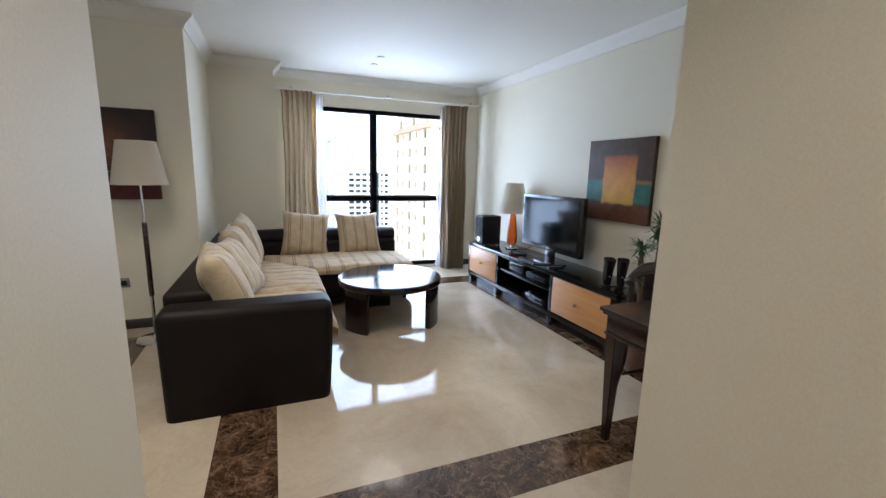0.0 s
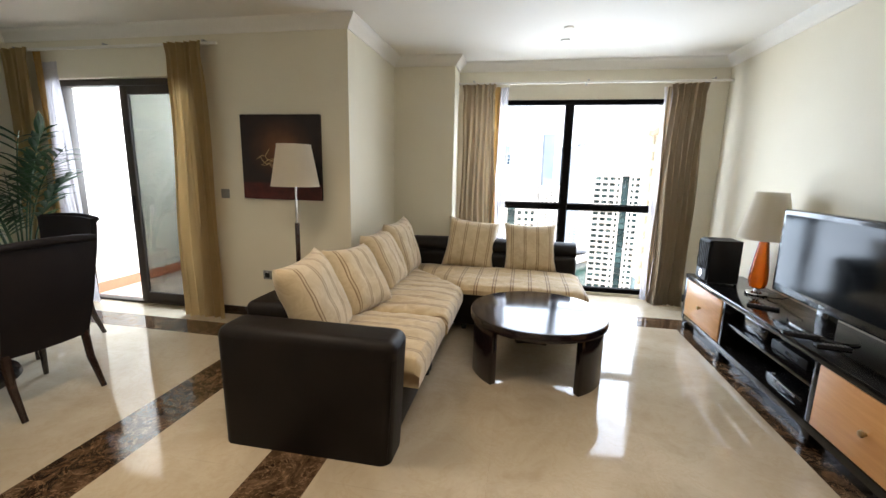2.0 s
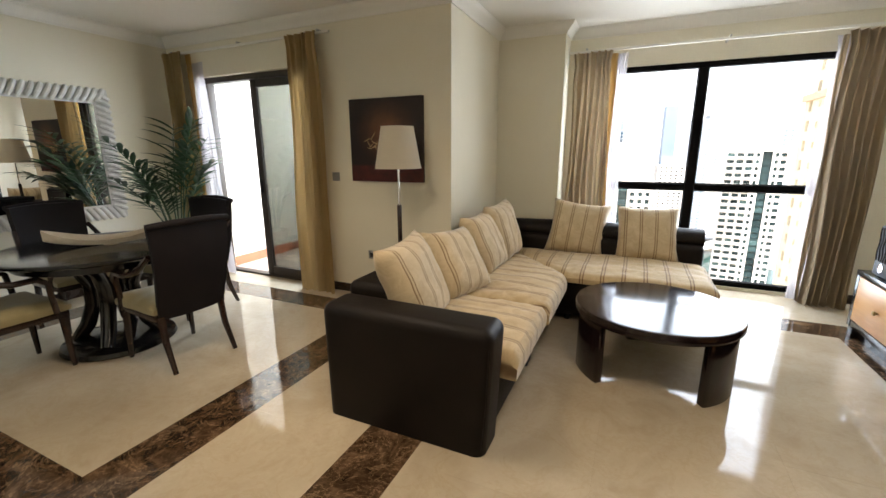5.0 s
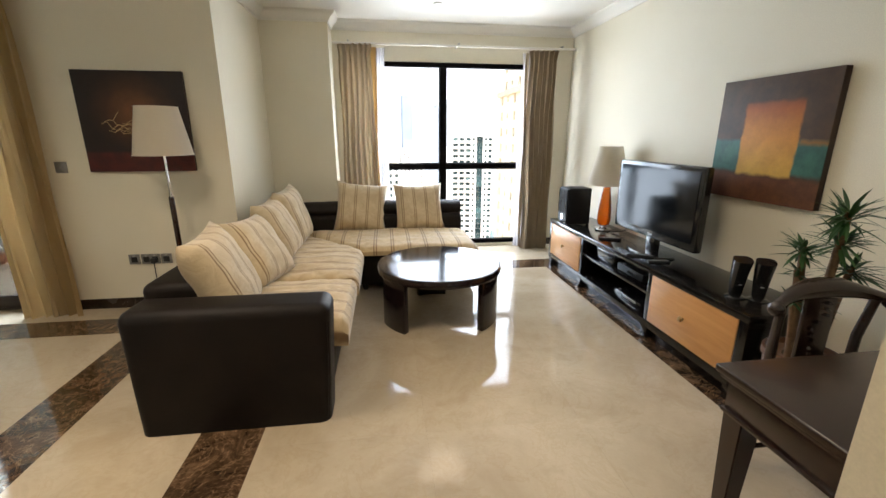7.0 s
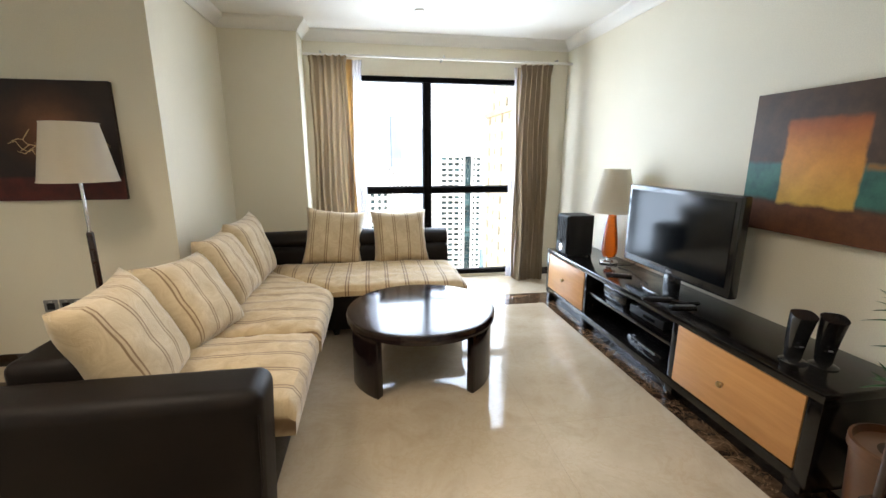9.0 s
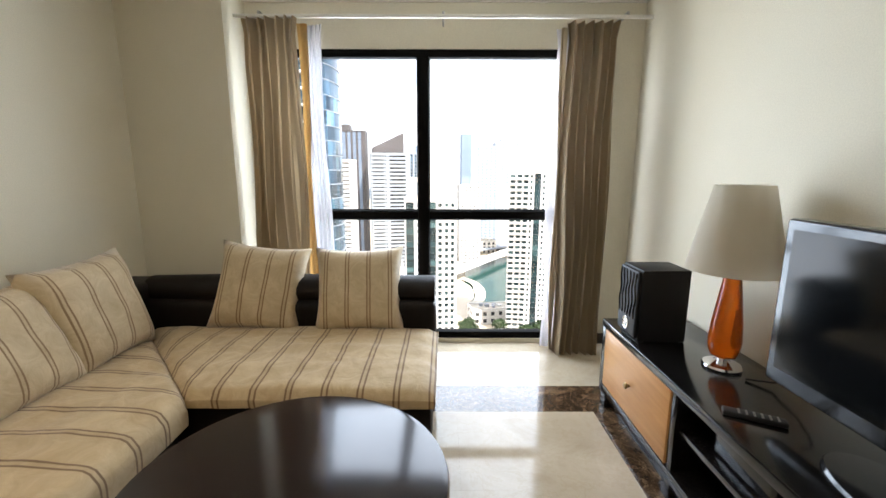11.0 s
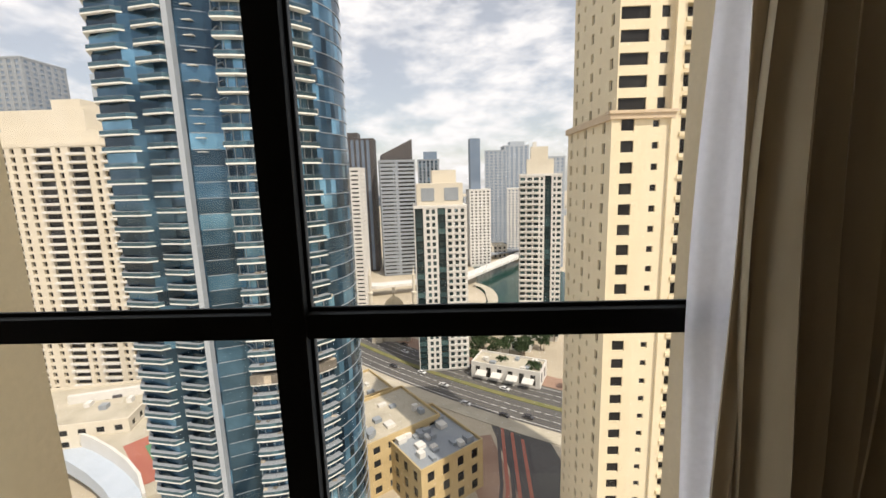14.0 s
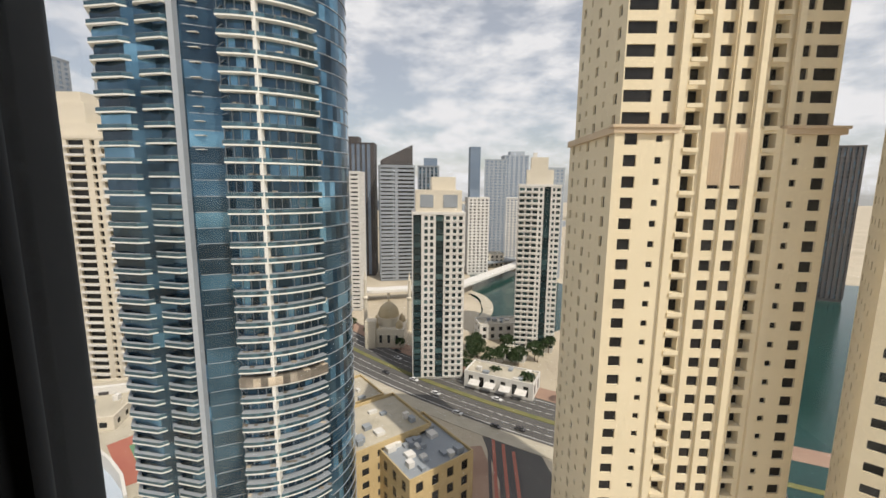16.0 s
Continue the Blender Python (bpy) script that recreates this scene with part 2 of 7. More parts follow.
def canvas_sunset():
    """Painting: a glowing orange square on teal and brown bands (y to the side, z up, in metres from its middle)."""
    m, n, l, p = shader("abstract_canvas_orange")
    v = coords(n, l)
    sep = n.new("ShaderNodeSeparateXYZ")
    wig = n.new("ShaderNodeTexNoise")
    wig.inputs["Scale"].default_value, wig.inputs["Detail"].default_value = 14.0, 6.0
    l.new(v, wig.inputs["Vector"])
    off = mix(n, l, 0.035, v, wig.outputs["Color"])
    l.new(off, sep.inputs["Vector"])
    yy, zz = sep.outputs[1], sep.outputs[2]
    def band(sock, lo, hi, soft=0.012):
        a, b, c = n.new("ShaderNodeMapRange"), n.new("ShaderNodeMapRange"), n.new("ShaderNodeMath")
        for q, e0, e1 in ((a, lo - soft, lo + soft), (b, hi + soft, hi - soft)):
            q.inputs["From Min"].default_value, q.inputs["From Max"].default_value = e0, e1
            l.new(sock, q.inputs["Value"])
        c.operation = "MULTIPLY"
        l.new(a.outputs[0], c.inputs[0])
        l.new(b.outputs[0], c.inputs[1])
        return c.outputs[0]
    def both(a, b):
        c = n.new("ShaderNodeMath")
        c.operation = "MULTIPLY"
        l.new(a, c.inputs[0])
        l.new(b, c.inputs[1])
        return c.outputs[0]
    rub = noise_tex(n, l, v, 9.0, 8, 0.7)
    col = ramp(n, l, rub, [(0.3, (0.035, 0.018, 0.010)), (0.7, (0.085, 0.045, 0.024))])
    teal = ramp(n, l, rub, [(0.3, (0.015, 0.07, 0.06)), (0.7, (0.05, 0.17, 0.13))])
    low = ramp(n, l, rub, [(0.3, (0.07, 0.02, 0.008)), (0.7, (0.16, 0.06, 0.02))])
    col = mix(n, l, both(band(zz, -0.17, 0.02), band(yy, -0.5, 0.5)), col, teal)
    col = mix(n, l, band(zz, -0.5, -0.19), col, low)
    col = mix(n, l, both(band(zz, 0.0, 0.02), band(yy, -0.5, -0.2)), col, (0.30, 0.13, 0.02))
    up = n.new("ShaderNodeMapRange")
    up.inputs["From Min"].default_value, up.inputs["From Max"].default_value = -0.18, 0.26
    l.new(zz, up.inputs["Value"])
    glow = ramp(n, l, up.outputs[0], [(0.0, (0.62, 0.38, 0.06)), (0.45, (0.62, 0.27, 0.03)), (0.85, (0.40, 0.11, 0.015)), (1.0, (0.12, 0.035, 0.012))])
    glow = mix(n, l, 0.5, glow, ramp(n, l, rub, [(0.3, (0.45, 0.4, 0.35)), (0.65, (1, 1, 1))]), "MULTIPLY")
    col = mix(n, l, both(band(zz, -0.185, 0.235, 0.010), band(yy, -0.19, 0.18, 0.007)), col, glow)
    l.new(col, p.inputs["Base Color"])
    p.inputs["Roughness"].default_value = 0.62
    bump(n, l, p, rub, 0.4, 0.003)
    return m


def canvas_branch():
    """Painting: dark brown ground, an ember middle and a red foot (x to the side, z up, from its middle)."""
    m, n, l, p = shader("abstract_canvas_brown")
    v = coords(n, l)
    sep = n.new("ShaderNodeSeparateXYZ")
    l.new(v, sep.inputs["Vector"])
    rub = noise_tex(n, l, v, 8.0, 8, 0.7)
    gr = n.new("ShaderNodeTexGradient")
    gr.gradient_type = "SPHERICAL"
    mp = n.new("ShaderNodeMapping")
    mp.inputs["Scale"].default_value = (3.0, 0.5, 3.3)
    mp.inputs["Location"].default_value = (-0.02, 0, -0.25)
    l.new(v, mp.inputs["Vector"])
    l.new(mp.outputs[0], gr.inputs["Vector"])
    col = ramp(n, l, gr.outputs["Fac"], [(0.0, (0.018, 0.008, 0.005)), (0.4, (0.07, 0.026, 0.010)), (0.9, (0.22, 0.085, 0.03))])
    col = mix(n, l, 0.7, col, ramp(n, l, rub, [(0.3, (0.45, 0.4, 0.4)), (0.65, (1, 1, 1))]), "MULTIPLY")
    low = n.new("ShaderNodeMapRange")
    low.inputs["From Min"].default_value, low.inputs["From Max"].default_value = -0.215, -0.235
    l.new(sep.outputs[2], low.inputs["Value"])
    col = mix(n, l, low.outputs[0], col, ramp(n, l, rub, [(0.3, (0.04, 0.006, 0.005)), (0.7, (0.11, 0.015, 0.010))]))
    l.new(col, p.inputs["Base Color"])
    p.inputs["Roughness"].default_value = 0.62
    bump(n, l, p, rub, 0.4, 0.003)
    return m


def mirror_silver():
    m, n, l, p = shader("mirror_silver")
    p.inputs["Base Color"].default_value = (0.86, 0.87, 0.86, 1)
    p.inputs["Metallic"].default_value, p.inputs["Roughness"].default_value = 1.0, 0.0
    return m


MAT = dict(
    wall=plain("warm_white_wall_paint", (0.765, 0.705, 0.555), (0.80, 0.745, 0.60), 0.62, 1.5, 160, 0.06),
    ceiling=plain("white_ceiling_paint", (0.80, 0.77, 0.70), (0.83, 0.80, 0.735), 0.75, 1.2, 140, 0.05),
    cream=marble_cream(), brown=marble_brown(),
    frame=plain("dark_bronze_aluminium", (0.005, 0.0045, 0.0045), (0.008, 0.007, 0.0065), 0.62, 4, 120, 0.05, 0.0, spec=0.05),
    pane=pane_material("clear_window_glass"),
    pane_grey=pane_material("grey_sliding_glass", (0.30, 0.305, 0.285), 0.11),
    leather=plain("black_brown_leather", (0.008, 0.006, 0.005), (0.014, 0.010, 0.008), 0.46, 5, 320, 0.5, dist=0.0015, spec=0.16),
    seat_y=striped("beige_velvet_stripes_across", 1, 0.158, (0.44, 0.325, 0.18), (0.57, 0.445, 0.265), (0.19, 0.115, 0.055)),
    seat_x=striped("beige_velvet_stripes_along", 0, 0.158, (0.44, 0.325, 0.18), (0.57, 0.445, 0.265), (0.19, 0.115, 0.055)),
    pillow=striped("pillow_velvet", 0, 0.128, (0.46, 0.36, 0.22), (0.60, 0.49, 0.325), (0.24, 0.155, 0.08)),
    blackwood=wood("black_stained_wood", (0.004, 0.0035, 0.0035), (0.008, 0.007, 0.0065), 0.15, 3, 1, 0.05),
    mahogany=wood("dark_mahogany", (0.014, 0.006, 0.004), (0.032, 0.014, 0.009), 0.25, 3, 0, 0.15),
    tablewood=wood("coffee_table_veneer", (0.007, 0.005, 0.006), (0.020, 0.010, 0.009), 0.13, 3, 0, 0.0, 1.5),
    beech=wood("orange_beech_veneer", (0.50, 0.24, 0.075), (0.60, 0.31, 0.11), 0.38, 2, 1, 0.15),
    chrome=plain("polished_chrome", (0.75, 0.75, 0.76), (0.8, 0.8, 0.8), 0.08, 5, 200, 0.0, 1.0),
    bronze=plain("aged_brass_knob", (0.30, 0.20, 0.09), (0.42, 0.29, 0.13), 0.3, 20, 200, 0.05, 1.0),
    plastic=plain("black_gloss_plastic", (0.008, 0.008, 0.009), (0.014, 0.014, 0.015), 0.16, 5, 200, 0.02, coat=0.3),
    matte=plain("black_matte_plastic", (0.012, 0.012, 0.013), (0.016, 0.016, 0.017), 0.5, 5, 300, 0.2, spec=0.3),
    screen=plain("dark_lcd_screen", (0.004, 0.005, 0.006), (0.005, 0.006, 0.007), 0.10, 3, 200, 0.0, spec=0.28),
    curtain=cloth("taupe_curtain_cloth", (0.39, 0.305, 0.195), (0.50, 0.405, 0.27), 0.25),
    curtain_gold=cloth("gold_curtain_cloth", (0.45, 0.32, 0.145), (0.55, 0.41, 0.205), 0.22),
    lining=cloth("golden_curtain_lining", (0.52, 0.33, 0.11), (0.60, 0.40, 0.16), 0.4),
    sheer=sheer_material(),
    shade=cloth("cream_lamp_shade_cloth", (0.74, 0.68, 0.57), (0.80, 0.75, 0.65), 0.35),
    amber=None,
    metal=plain("satin_steel", (0.45, 0.44, 0.43), (0.55, 0.54, 0.52), 0.3, 8, 200, 0.05, 1.0),
    socket=plain("grey_socket_plate", (0.25, 0.24, 0.23), (0.32, 0.31, 0.29), 0.35, 20, 200, 0.05, 0.5),
    skirting=plain("dark_brown_skirting", (0.020, 0.013, 0.010), (0.040, 0.026, 0.018), 0.25, 6, 80, 0.1, coat=0.2),
    olive=plain("olive_seat_cloth", (0.30, 0.25, 0.12), (0.38, 0.32, 0.17), 0.85, 9, 260, 0.4, sheen=0.3),
    darkcloth=plain("dark_brown_chair_cloth", (0.010, 0.008, 0.009), (0.014, 0.011, 0.011), 0.6, 8, 260, 0.3, spec=0.15),
    silver=plain("whitewashed_silver_frame", (0.60, 0.58, 0.54), (0.74, 0.72, 0.68), 0.45, 9, 140, 0.2, 0.1),
    mirror=mirror_silver(),
    bowl=plain("pale_gilt_bowl", (0.62, 0.52, 0.38), (0.74, 0.65, 0.50), 0.35, 12, 120, 0.2, 0.2),
    leaf=plain("palm_leaf", (0.02, 0.06, 0.022), (0.05, 0.12, 0.04), 0.40, 5, 60, 0.1, vary=0.6),
    leaf2=plain("yucca_leaf", (0.020, 0.07, 0.018), (0.05, 0.13, 0.03), 0.4, 5, 60, 0.1, vary=0.5),
    bark=plain("fibrous_plant_stem", (0.10, 0.055, 0.028), (0.20, 0.12, 0.06), 0.85, 30, 120, 0.8, dist=0.004),
    pot=plain("brown_glazed_pot", (0.075, 0.030, 0.013), (0.12, 0.052, 0.022), 0.3, 8, 90, 0.1, coat=0.2),
    soil=plain("dark_potting_soil", (0.03, 0.02, 0.013), (0.06, 0.04, 0.026), 0.95, 30, 90, 0.9, dist=0.01),
    canvas_a=canvas_sunset(), canvas_b=canvas_branch(),
    edge_b=plain("dark_canvas_edge", (0.02, 0.009, 0.006), (0.04, 0.018, 0.01), 0.6, 9, 160, 0.3),
    gilt=plain("gilt_paint_line", (0.55, 0.38, 0.16), (0.7, 0.5, 0.25), 0.4, 30, 200, 0.2),
    terracotta=plain("terracotta_skirting_tile", (0.50, 0.17, 0.09), (0.58, 0.22, 0.12), 0.5, 6, 90, 0.1),
    balcony_wall=plain("balcony_render", (0.78, 0.74, 0.66), (0.83, 0.79, 0.72), 0.8, 2, 60, 0.3),
    balcony_tile=plain("pinkish_balcony_tile", (0.60, 0.46, 0.38), (0.68, 0.54, 0.46), 0.5, 3, 60, 0.1),
    bronze_frame=plain("weathered_bronze_aluminium", (0.045, 0.036, 0.030), (0.060, 0.048, 0.040), 0.5, 4, 120, 0.05, 0.0, spec=0.3),
    grout=plain("beige_joint_filler", (0.30, 0.24, 0.17), (0.36, 0.29, 0.21), 0.9, 20, 120, 0.1),
    beige_out=plain("beige_outer_render", (0.60, 0.52, 0.37), (0.67, 0.59, 0.43), 0.85, 0.8, 40, 0.2),
    bulb=glowing("downlight_bulb", (1.0, 0.86, 0.66), 3.0),
)


def amber_glass():
    m, n, l, p = shader("amber_glass")
    v = coords(n, l)
    f = noise_tex(n, l, v, 12, 3)
    l.new(ramp(n, l, f, [(0.3, (0.80, 0.13, 0.006)), (0.7, (0.92, 0.24, 0.015))]), p.inputs["Base Color"])
    p.inputs["Roughness"].default_value = 0.06
    p.inputs["Transmission Weight"].default_value = 0.8
    return m


MAT["amber"] = amber_glass()

# ---- mesh helpers ----
ORIGIN = {}


def thing(name, label, category, loc=(0, 0, 0), group="", kind=""):
    e = new(name)
    e.empty_display_size = 0.1
    e.location = loc
    ORIGIN[e.name] = Vector(loc)
    return tagged(e, label, category, group, kind)


def root_of(ob):
    while ob.parent:
        ob = ob.parent
    return ob


def part(name, bm, material, parent, label="", smooth=True):
    """Links a bmesh, in world metres, as one mesh object under a thing or a part."""
    me = bpy.data.meshes.new(name)
    bm.normal_update()
    bm.to_mesh(me)
    bm.free()
    me.materials.append(material)
    if smooth:
        me.shade_smooth()
        me.set_sharp_from_angle(angle=radians(38))
    ob = new(name, me)
    if parent:
        me.transform(Matrix.Translation(-ORIGIN.get(root_of(parent).name, Vector())))
        ob.parent = parent
    return tagged(ob, label)


def solo(name, bm, material, label, category, kind="", smooth=True):
    """A thing of one mesh, standing at its base."""
    me = bpy.data.meshes.new(name)
    bm.to_mesh(me)
    bm.free()
    co = np.array([v.co for v in me.vertices])
    base = Vector(((co[:, 0].min() + co[:, 0].max()) / 2, (co[:, 1].min() + co[:, 1].max()) / 2, co[:, 2].min()))
    me.transform(Matrix.Translation(-base))
    me.materials.append(material)
    if smooth:
        me.shade_smooth()
        me.set_sharp_from_angle(angle=radians(38))
    ob = new(name, me)
    ob.location = base
    return tagged(ob, label, category, kind=kind)


def box(x0, x1, y0, y1, z0, z1, bevel=0.0, seg=2, bm=None):
    out = bm or bmesh.new()
    b = bmesh.new()
    bmesh.ops.create_cube(b, size=1)
    for v in b.verts:
        v.co = Vector((x0 + (v.co.x + 0.5) * (x1 - x0), y0 + (v.co.y + 0.5) * (y1 - y0), z0 + (v.co.z + 0.5) * (z1 - z0)))
    if bevel:
        bmesh.ops.bevel(b, geom=b.edges[:], offset=bevel, segments=seg, affect="EDGES", profile=0.5)
    return merge(out, b)


def merge(out, b):
    vs = [out.verts.new(v.co) for v in b.verts]
    b.verts.index_update()
    for f in b.faces:
        try:
            out.faces.new([vs[v.index] for v in f.verts])
        except ValueError:
            pass
    b.free()
    return out


def lathe(profile, cx, cy, z=0.0, n=24, bm=None, close=True):
    """Turned shape: profile of (radius, height)."""
    b = bmesh.new()
    rings = []
    for r, h in profile:
        rings.append([b.verts.new((cx + max(r, 1e-4) * math.cos(2 * math.pi * i / n), cy + max(r, 1e-4) * math.sin(2 * math.pi * i / n), z + h)) for i in range(n)])
    for a, c in zip(rings, rings[1:]):
        for i in range(n):
            b.faces.new((a[i], a[(i + 1) % n], c[(i + 1) % n], c[i]))
    if close:
        b.faces.new(rings[0][::-1])
        b.faces.new(rings[-1])
    return merge(bm or bmesh.new(), b)


def tube(points, radii, n=10, bm=None, squash=1.0):
    """A rod through points, with a radius at each."""
    b = bmesh.new()
    pts = [Vector(p) for p in points]
    rings = []
    side = None
    for i, p in enumerate(pts):
        d = (pts[min(i + 1, len(pts) - 1)] - pts[max(i - 1, 0)]).normalized()
        if side is None:
            side = d.cross(Vector((0, 0, 1))) if abs(d.z) < 0.9 else d.cross(Vector((0, 1, 0)))
        side = (side - d * side.dot(d)).normalized()
        up = side.cross(d)
        r = radii[i] if hasattr(radii, "__len__") else radii
        rings.append([b.verts.new(p + side * r * math.cos(2 * math.pi * k / n) + up * r * squash * math.sin(2 * math.pi * k / n)) for k in range(n)])
    for a, c in zip(rings, rings[1:]):
        for i in range(n):
            b.faces.new((a[i], a[(i + 1) % n], c[(i + 1) % n], c[i]))
    b.faces.new(rings[0][::-1])
    b.faces.new(rings[-1])
    bmesh.ops.recalc_face_normals(b, faces=b.faces[:])
    return merge(bm or bmesh.new(), b)


def prism(outline, z0, z1, bevel=0.0, bm=None):
    """An upright prism on a plan outline (anticlockwise)."""
    b = bmesh.new()
    f = b.faces.new([b.verts.new((x, y, z0)) for x, y in outline])
    r = bmesh.ops.extrude_face_region(b, geom=[f])
    for v in r["geom"]:
        if isinstance(v, bmesh.types.BMVert):
            v.co.z = z1
    bmesh.ops.recalc_face_normals(b, faces=b.faces[:])
    if bevel:
        bmesh.ops.bevel(b, geom=b.edges[:], offset=bevel, segments=2, affect="EDGES", profile=0.5)
    return merge(bm or bmesh.new(), b)


def sweep(profile, path, bm=None, closed=False):
    """A moulding: profile of (out, up) carried along a plan path; out points to the path's right."""
    b = bmesh.new()
    pts = [Vector((x, y)) for x, y in path]
    rings = []
    for i, p in enumerate(pts):
        d0 = (p - pts[i - 1]).normalized() if i > 0 else (pts[1] - p).normalized()
        d1 = (pts[i + 1] - p).normalized() if i < len(pts) - 1 else d0
        n0, n1 = Vector((d0.y, -d0.x)), Vector((d1.y, -d1.x))
        m = (n0 + n1).normalized()
        m /= max(m.dot(n0), 0.2)
        rings.append([b.verts.new((p.x + m.x * o, p.y + m.y * o, u)) for o, u in profile])
    k = len(profile)
    for a, c in zip(rings, rings[1:]):
        for i in range(k):
            b.faces.new((a[i], a[(i + 1) % k], c[(i + 1) % k], c[i]))
    b.faces.new(rings[0])
    b.faces.new(rings[-1][::-1])
    bmesh.ops.recalc_face_normals(b, faces=b.faces[:])
    return merge(bm or bmesh.new(), b)


def structure(name, bm, material, label, category, smooth=False):
    return solo(name, bm, material, label, category, "structure", smooth)


# ---- structure of the flat ----
CEIL = 2.68
XL, XR = -3.80, 3.36          # mirror wall, television wall
YS, YA, YJ, YW = 1.31, 4.55, 5.85, 6.18   # corridor mouth, picture wall, jog wall, window wall
XC, XJ = -0.23, 0.47          # sofa wall, jog corner
WX0, WX1, WZ0, WZ1 = 0.62, 3.08, 0.035, 2.27   # window opening
SX0, SX1, SZ1 = -3.32, -1.63, 2.24             # sliding door opening
CX0, CX1, CY0 = 0.10, 1.69, -1.6               # corridor

structure("wall_east", box(XR, XR + 0.2, YS - 0.2, 6.30, 0, CEIL), MAT["wall"], "plain warm white painted wall behind the television", "wall")
structure("wall_west", box(XL - 0.2, XL, YS - 0.2, YA + 0.2, 0, CEIL), MAT["wall"], "warm white painted wall behind the dining mirror", "wall")
b = box(XL, SX0, YA, YA + 0.2, 0, CEIL)
box(SX1, XC, YA, YA + 0.2, 0, CEIL, bm=b)
box(SX0, SX1, YA, YA + 0.2, SZ1, CEIL, bm=b)
structure("wall_balcony", b, MAT["wall"], "warm white wall with a balcony door opening", "wall")
structure("wall_sofa", box(XC - 0.2, XC, YA + 0.2, YJ + 0.2, 0, CEIL), MAT["wall"], "warm white wall return beside the corner sofa", "wall")
structure("wall_jog", box(XC, XJ, YJ, YJ + 0.45, 0, CEIL), MAT["wall"], "white wall pier beside the window recess", "wall")
b = box(XJ, WX0, YW, YW + 0.12, 0, CEIL)
box(WX1, XR, YW, YW + 0.12, 0, CEIL, bm=b)
box(WX0, WX1, YW, YW + 0.12, WZ1, CEIL, bm=b)
box(WX0, WX1, YW, YW + 0.12, -0.2, WZ0, bm=b)
structure("wall_north", b, MAT["wall"], "white wall around the tall window", "wall")
b = box(XL, CX0, YS - 0.2, YS, 0, CEIL)
box(CX0 - 0.2, CX0, CY0, YS - 0.2, 0, CEIL, bm=b)
structure("wall_corridor_west", b, MAT["wall"], "plain white wall at the corridor mouth", "wall")
b = box(CX1, XR, YS - 0.2, YS, 0, CEIL)
box(CX1, CX1 + 0.2, CY0, YS - 0.2, 0, CEIL, bm=b)
structure("wall_corridor_east", b, MAT["wall"], "plain white wall edge beside the writing desk", "wall")
structure("wall_south", box(CX0 - 0.2, CX1 + 0.2, CY0 - 0.2, CY0, 0, CEIL), MAT["wall"], "plain white end wall of the corridor", "wall")
b = box(XL - 0.2, XR + 0.2, YS - 0.2, 6.30, CEIL, CEIL + 0.25)
box(CX0 - 0.2, CX1 + 0.2, CY0 - 0.2, YS - 0.2, CEIL, CEIL + 0.25, bm=b)
structure("ceiling", b, MAT["ceiling"], "flat white painted ceiling with a moulded cornice", "ceiling")

CORNICE = [(0, CEIL), (0, CEIL - 0.10), (0.012, CEIL - 0.10), (0.016, CEIL - 0.085), (0.03, CEIL - 0.07), (0.05, CEIL - 0.05), (0.075, CEIL - 0.032), (0.085, CEIL - 0.02), (0.09, CEIL)]
b = sweep(CORNICE, [(CX0, YS), (XL, YS), (XL, YA), (XC, YA), (XC, YJ), (XJ, YJ), (XJ, YW), (XR, YW), (XR, YS), (CX1, YS)])
structure("cornice", b, MAT["ceiling"], "white moulded plaster cornice round the ceiling", "cornice", True)

SK = [(0, 0.0), (0.014, 0.0), (0.014, 0.075), (0.010, 0.085), (0, 0.085)]
b = bmesh.new()
for path in ([(CX0, YS), (XL, YS), (XL, YA), (SX0, YA)], [(SX1, YA), (XC, YA), (XC, YJ), (XJ, YJ), (XJ, YW), (WX0, YW)], [(WX1, YW), (XR, YW), (XR, YS), (CX1, YS)]):
    sweep(SK, path, b)
structure("baseboard", b, MAT["skirting"], "low dark brown polished skirting along the walls", "baseboard", True)

# floor: cream marble fields between dark marble strips, laid edge to edge
XS = [XL, -3.45, -3.15, -0.91, -0.60, 0.07, 0.376, 2.79, 3.09, XR]
YSS = [YS, 1.64, 1.94, 4.02, 4.30, YA, 5.17, 5.47, YJ, YW]


def dark(x, y):
    living = 0.07 < x < 3.09 and 1.64 < y < 5.47 and not (0.376 < x < 2.79 and 1.94 < y < 5.17)
    dining = -3.45 < x < -0.60 and 1.64 < y < 4.30 and not (-3.15 < x < -0.91 and 1.94 < y < 4.02)
    return living or dining


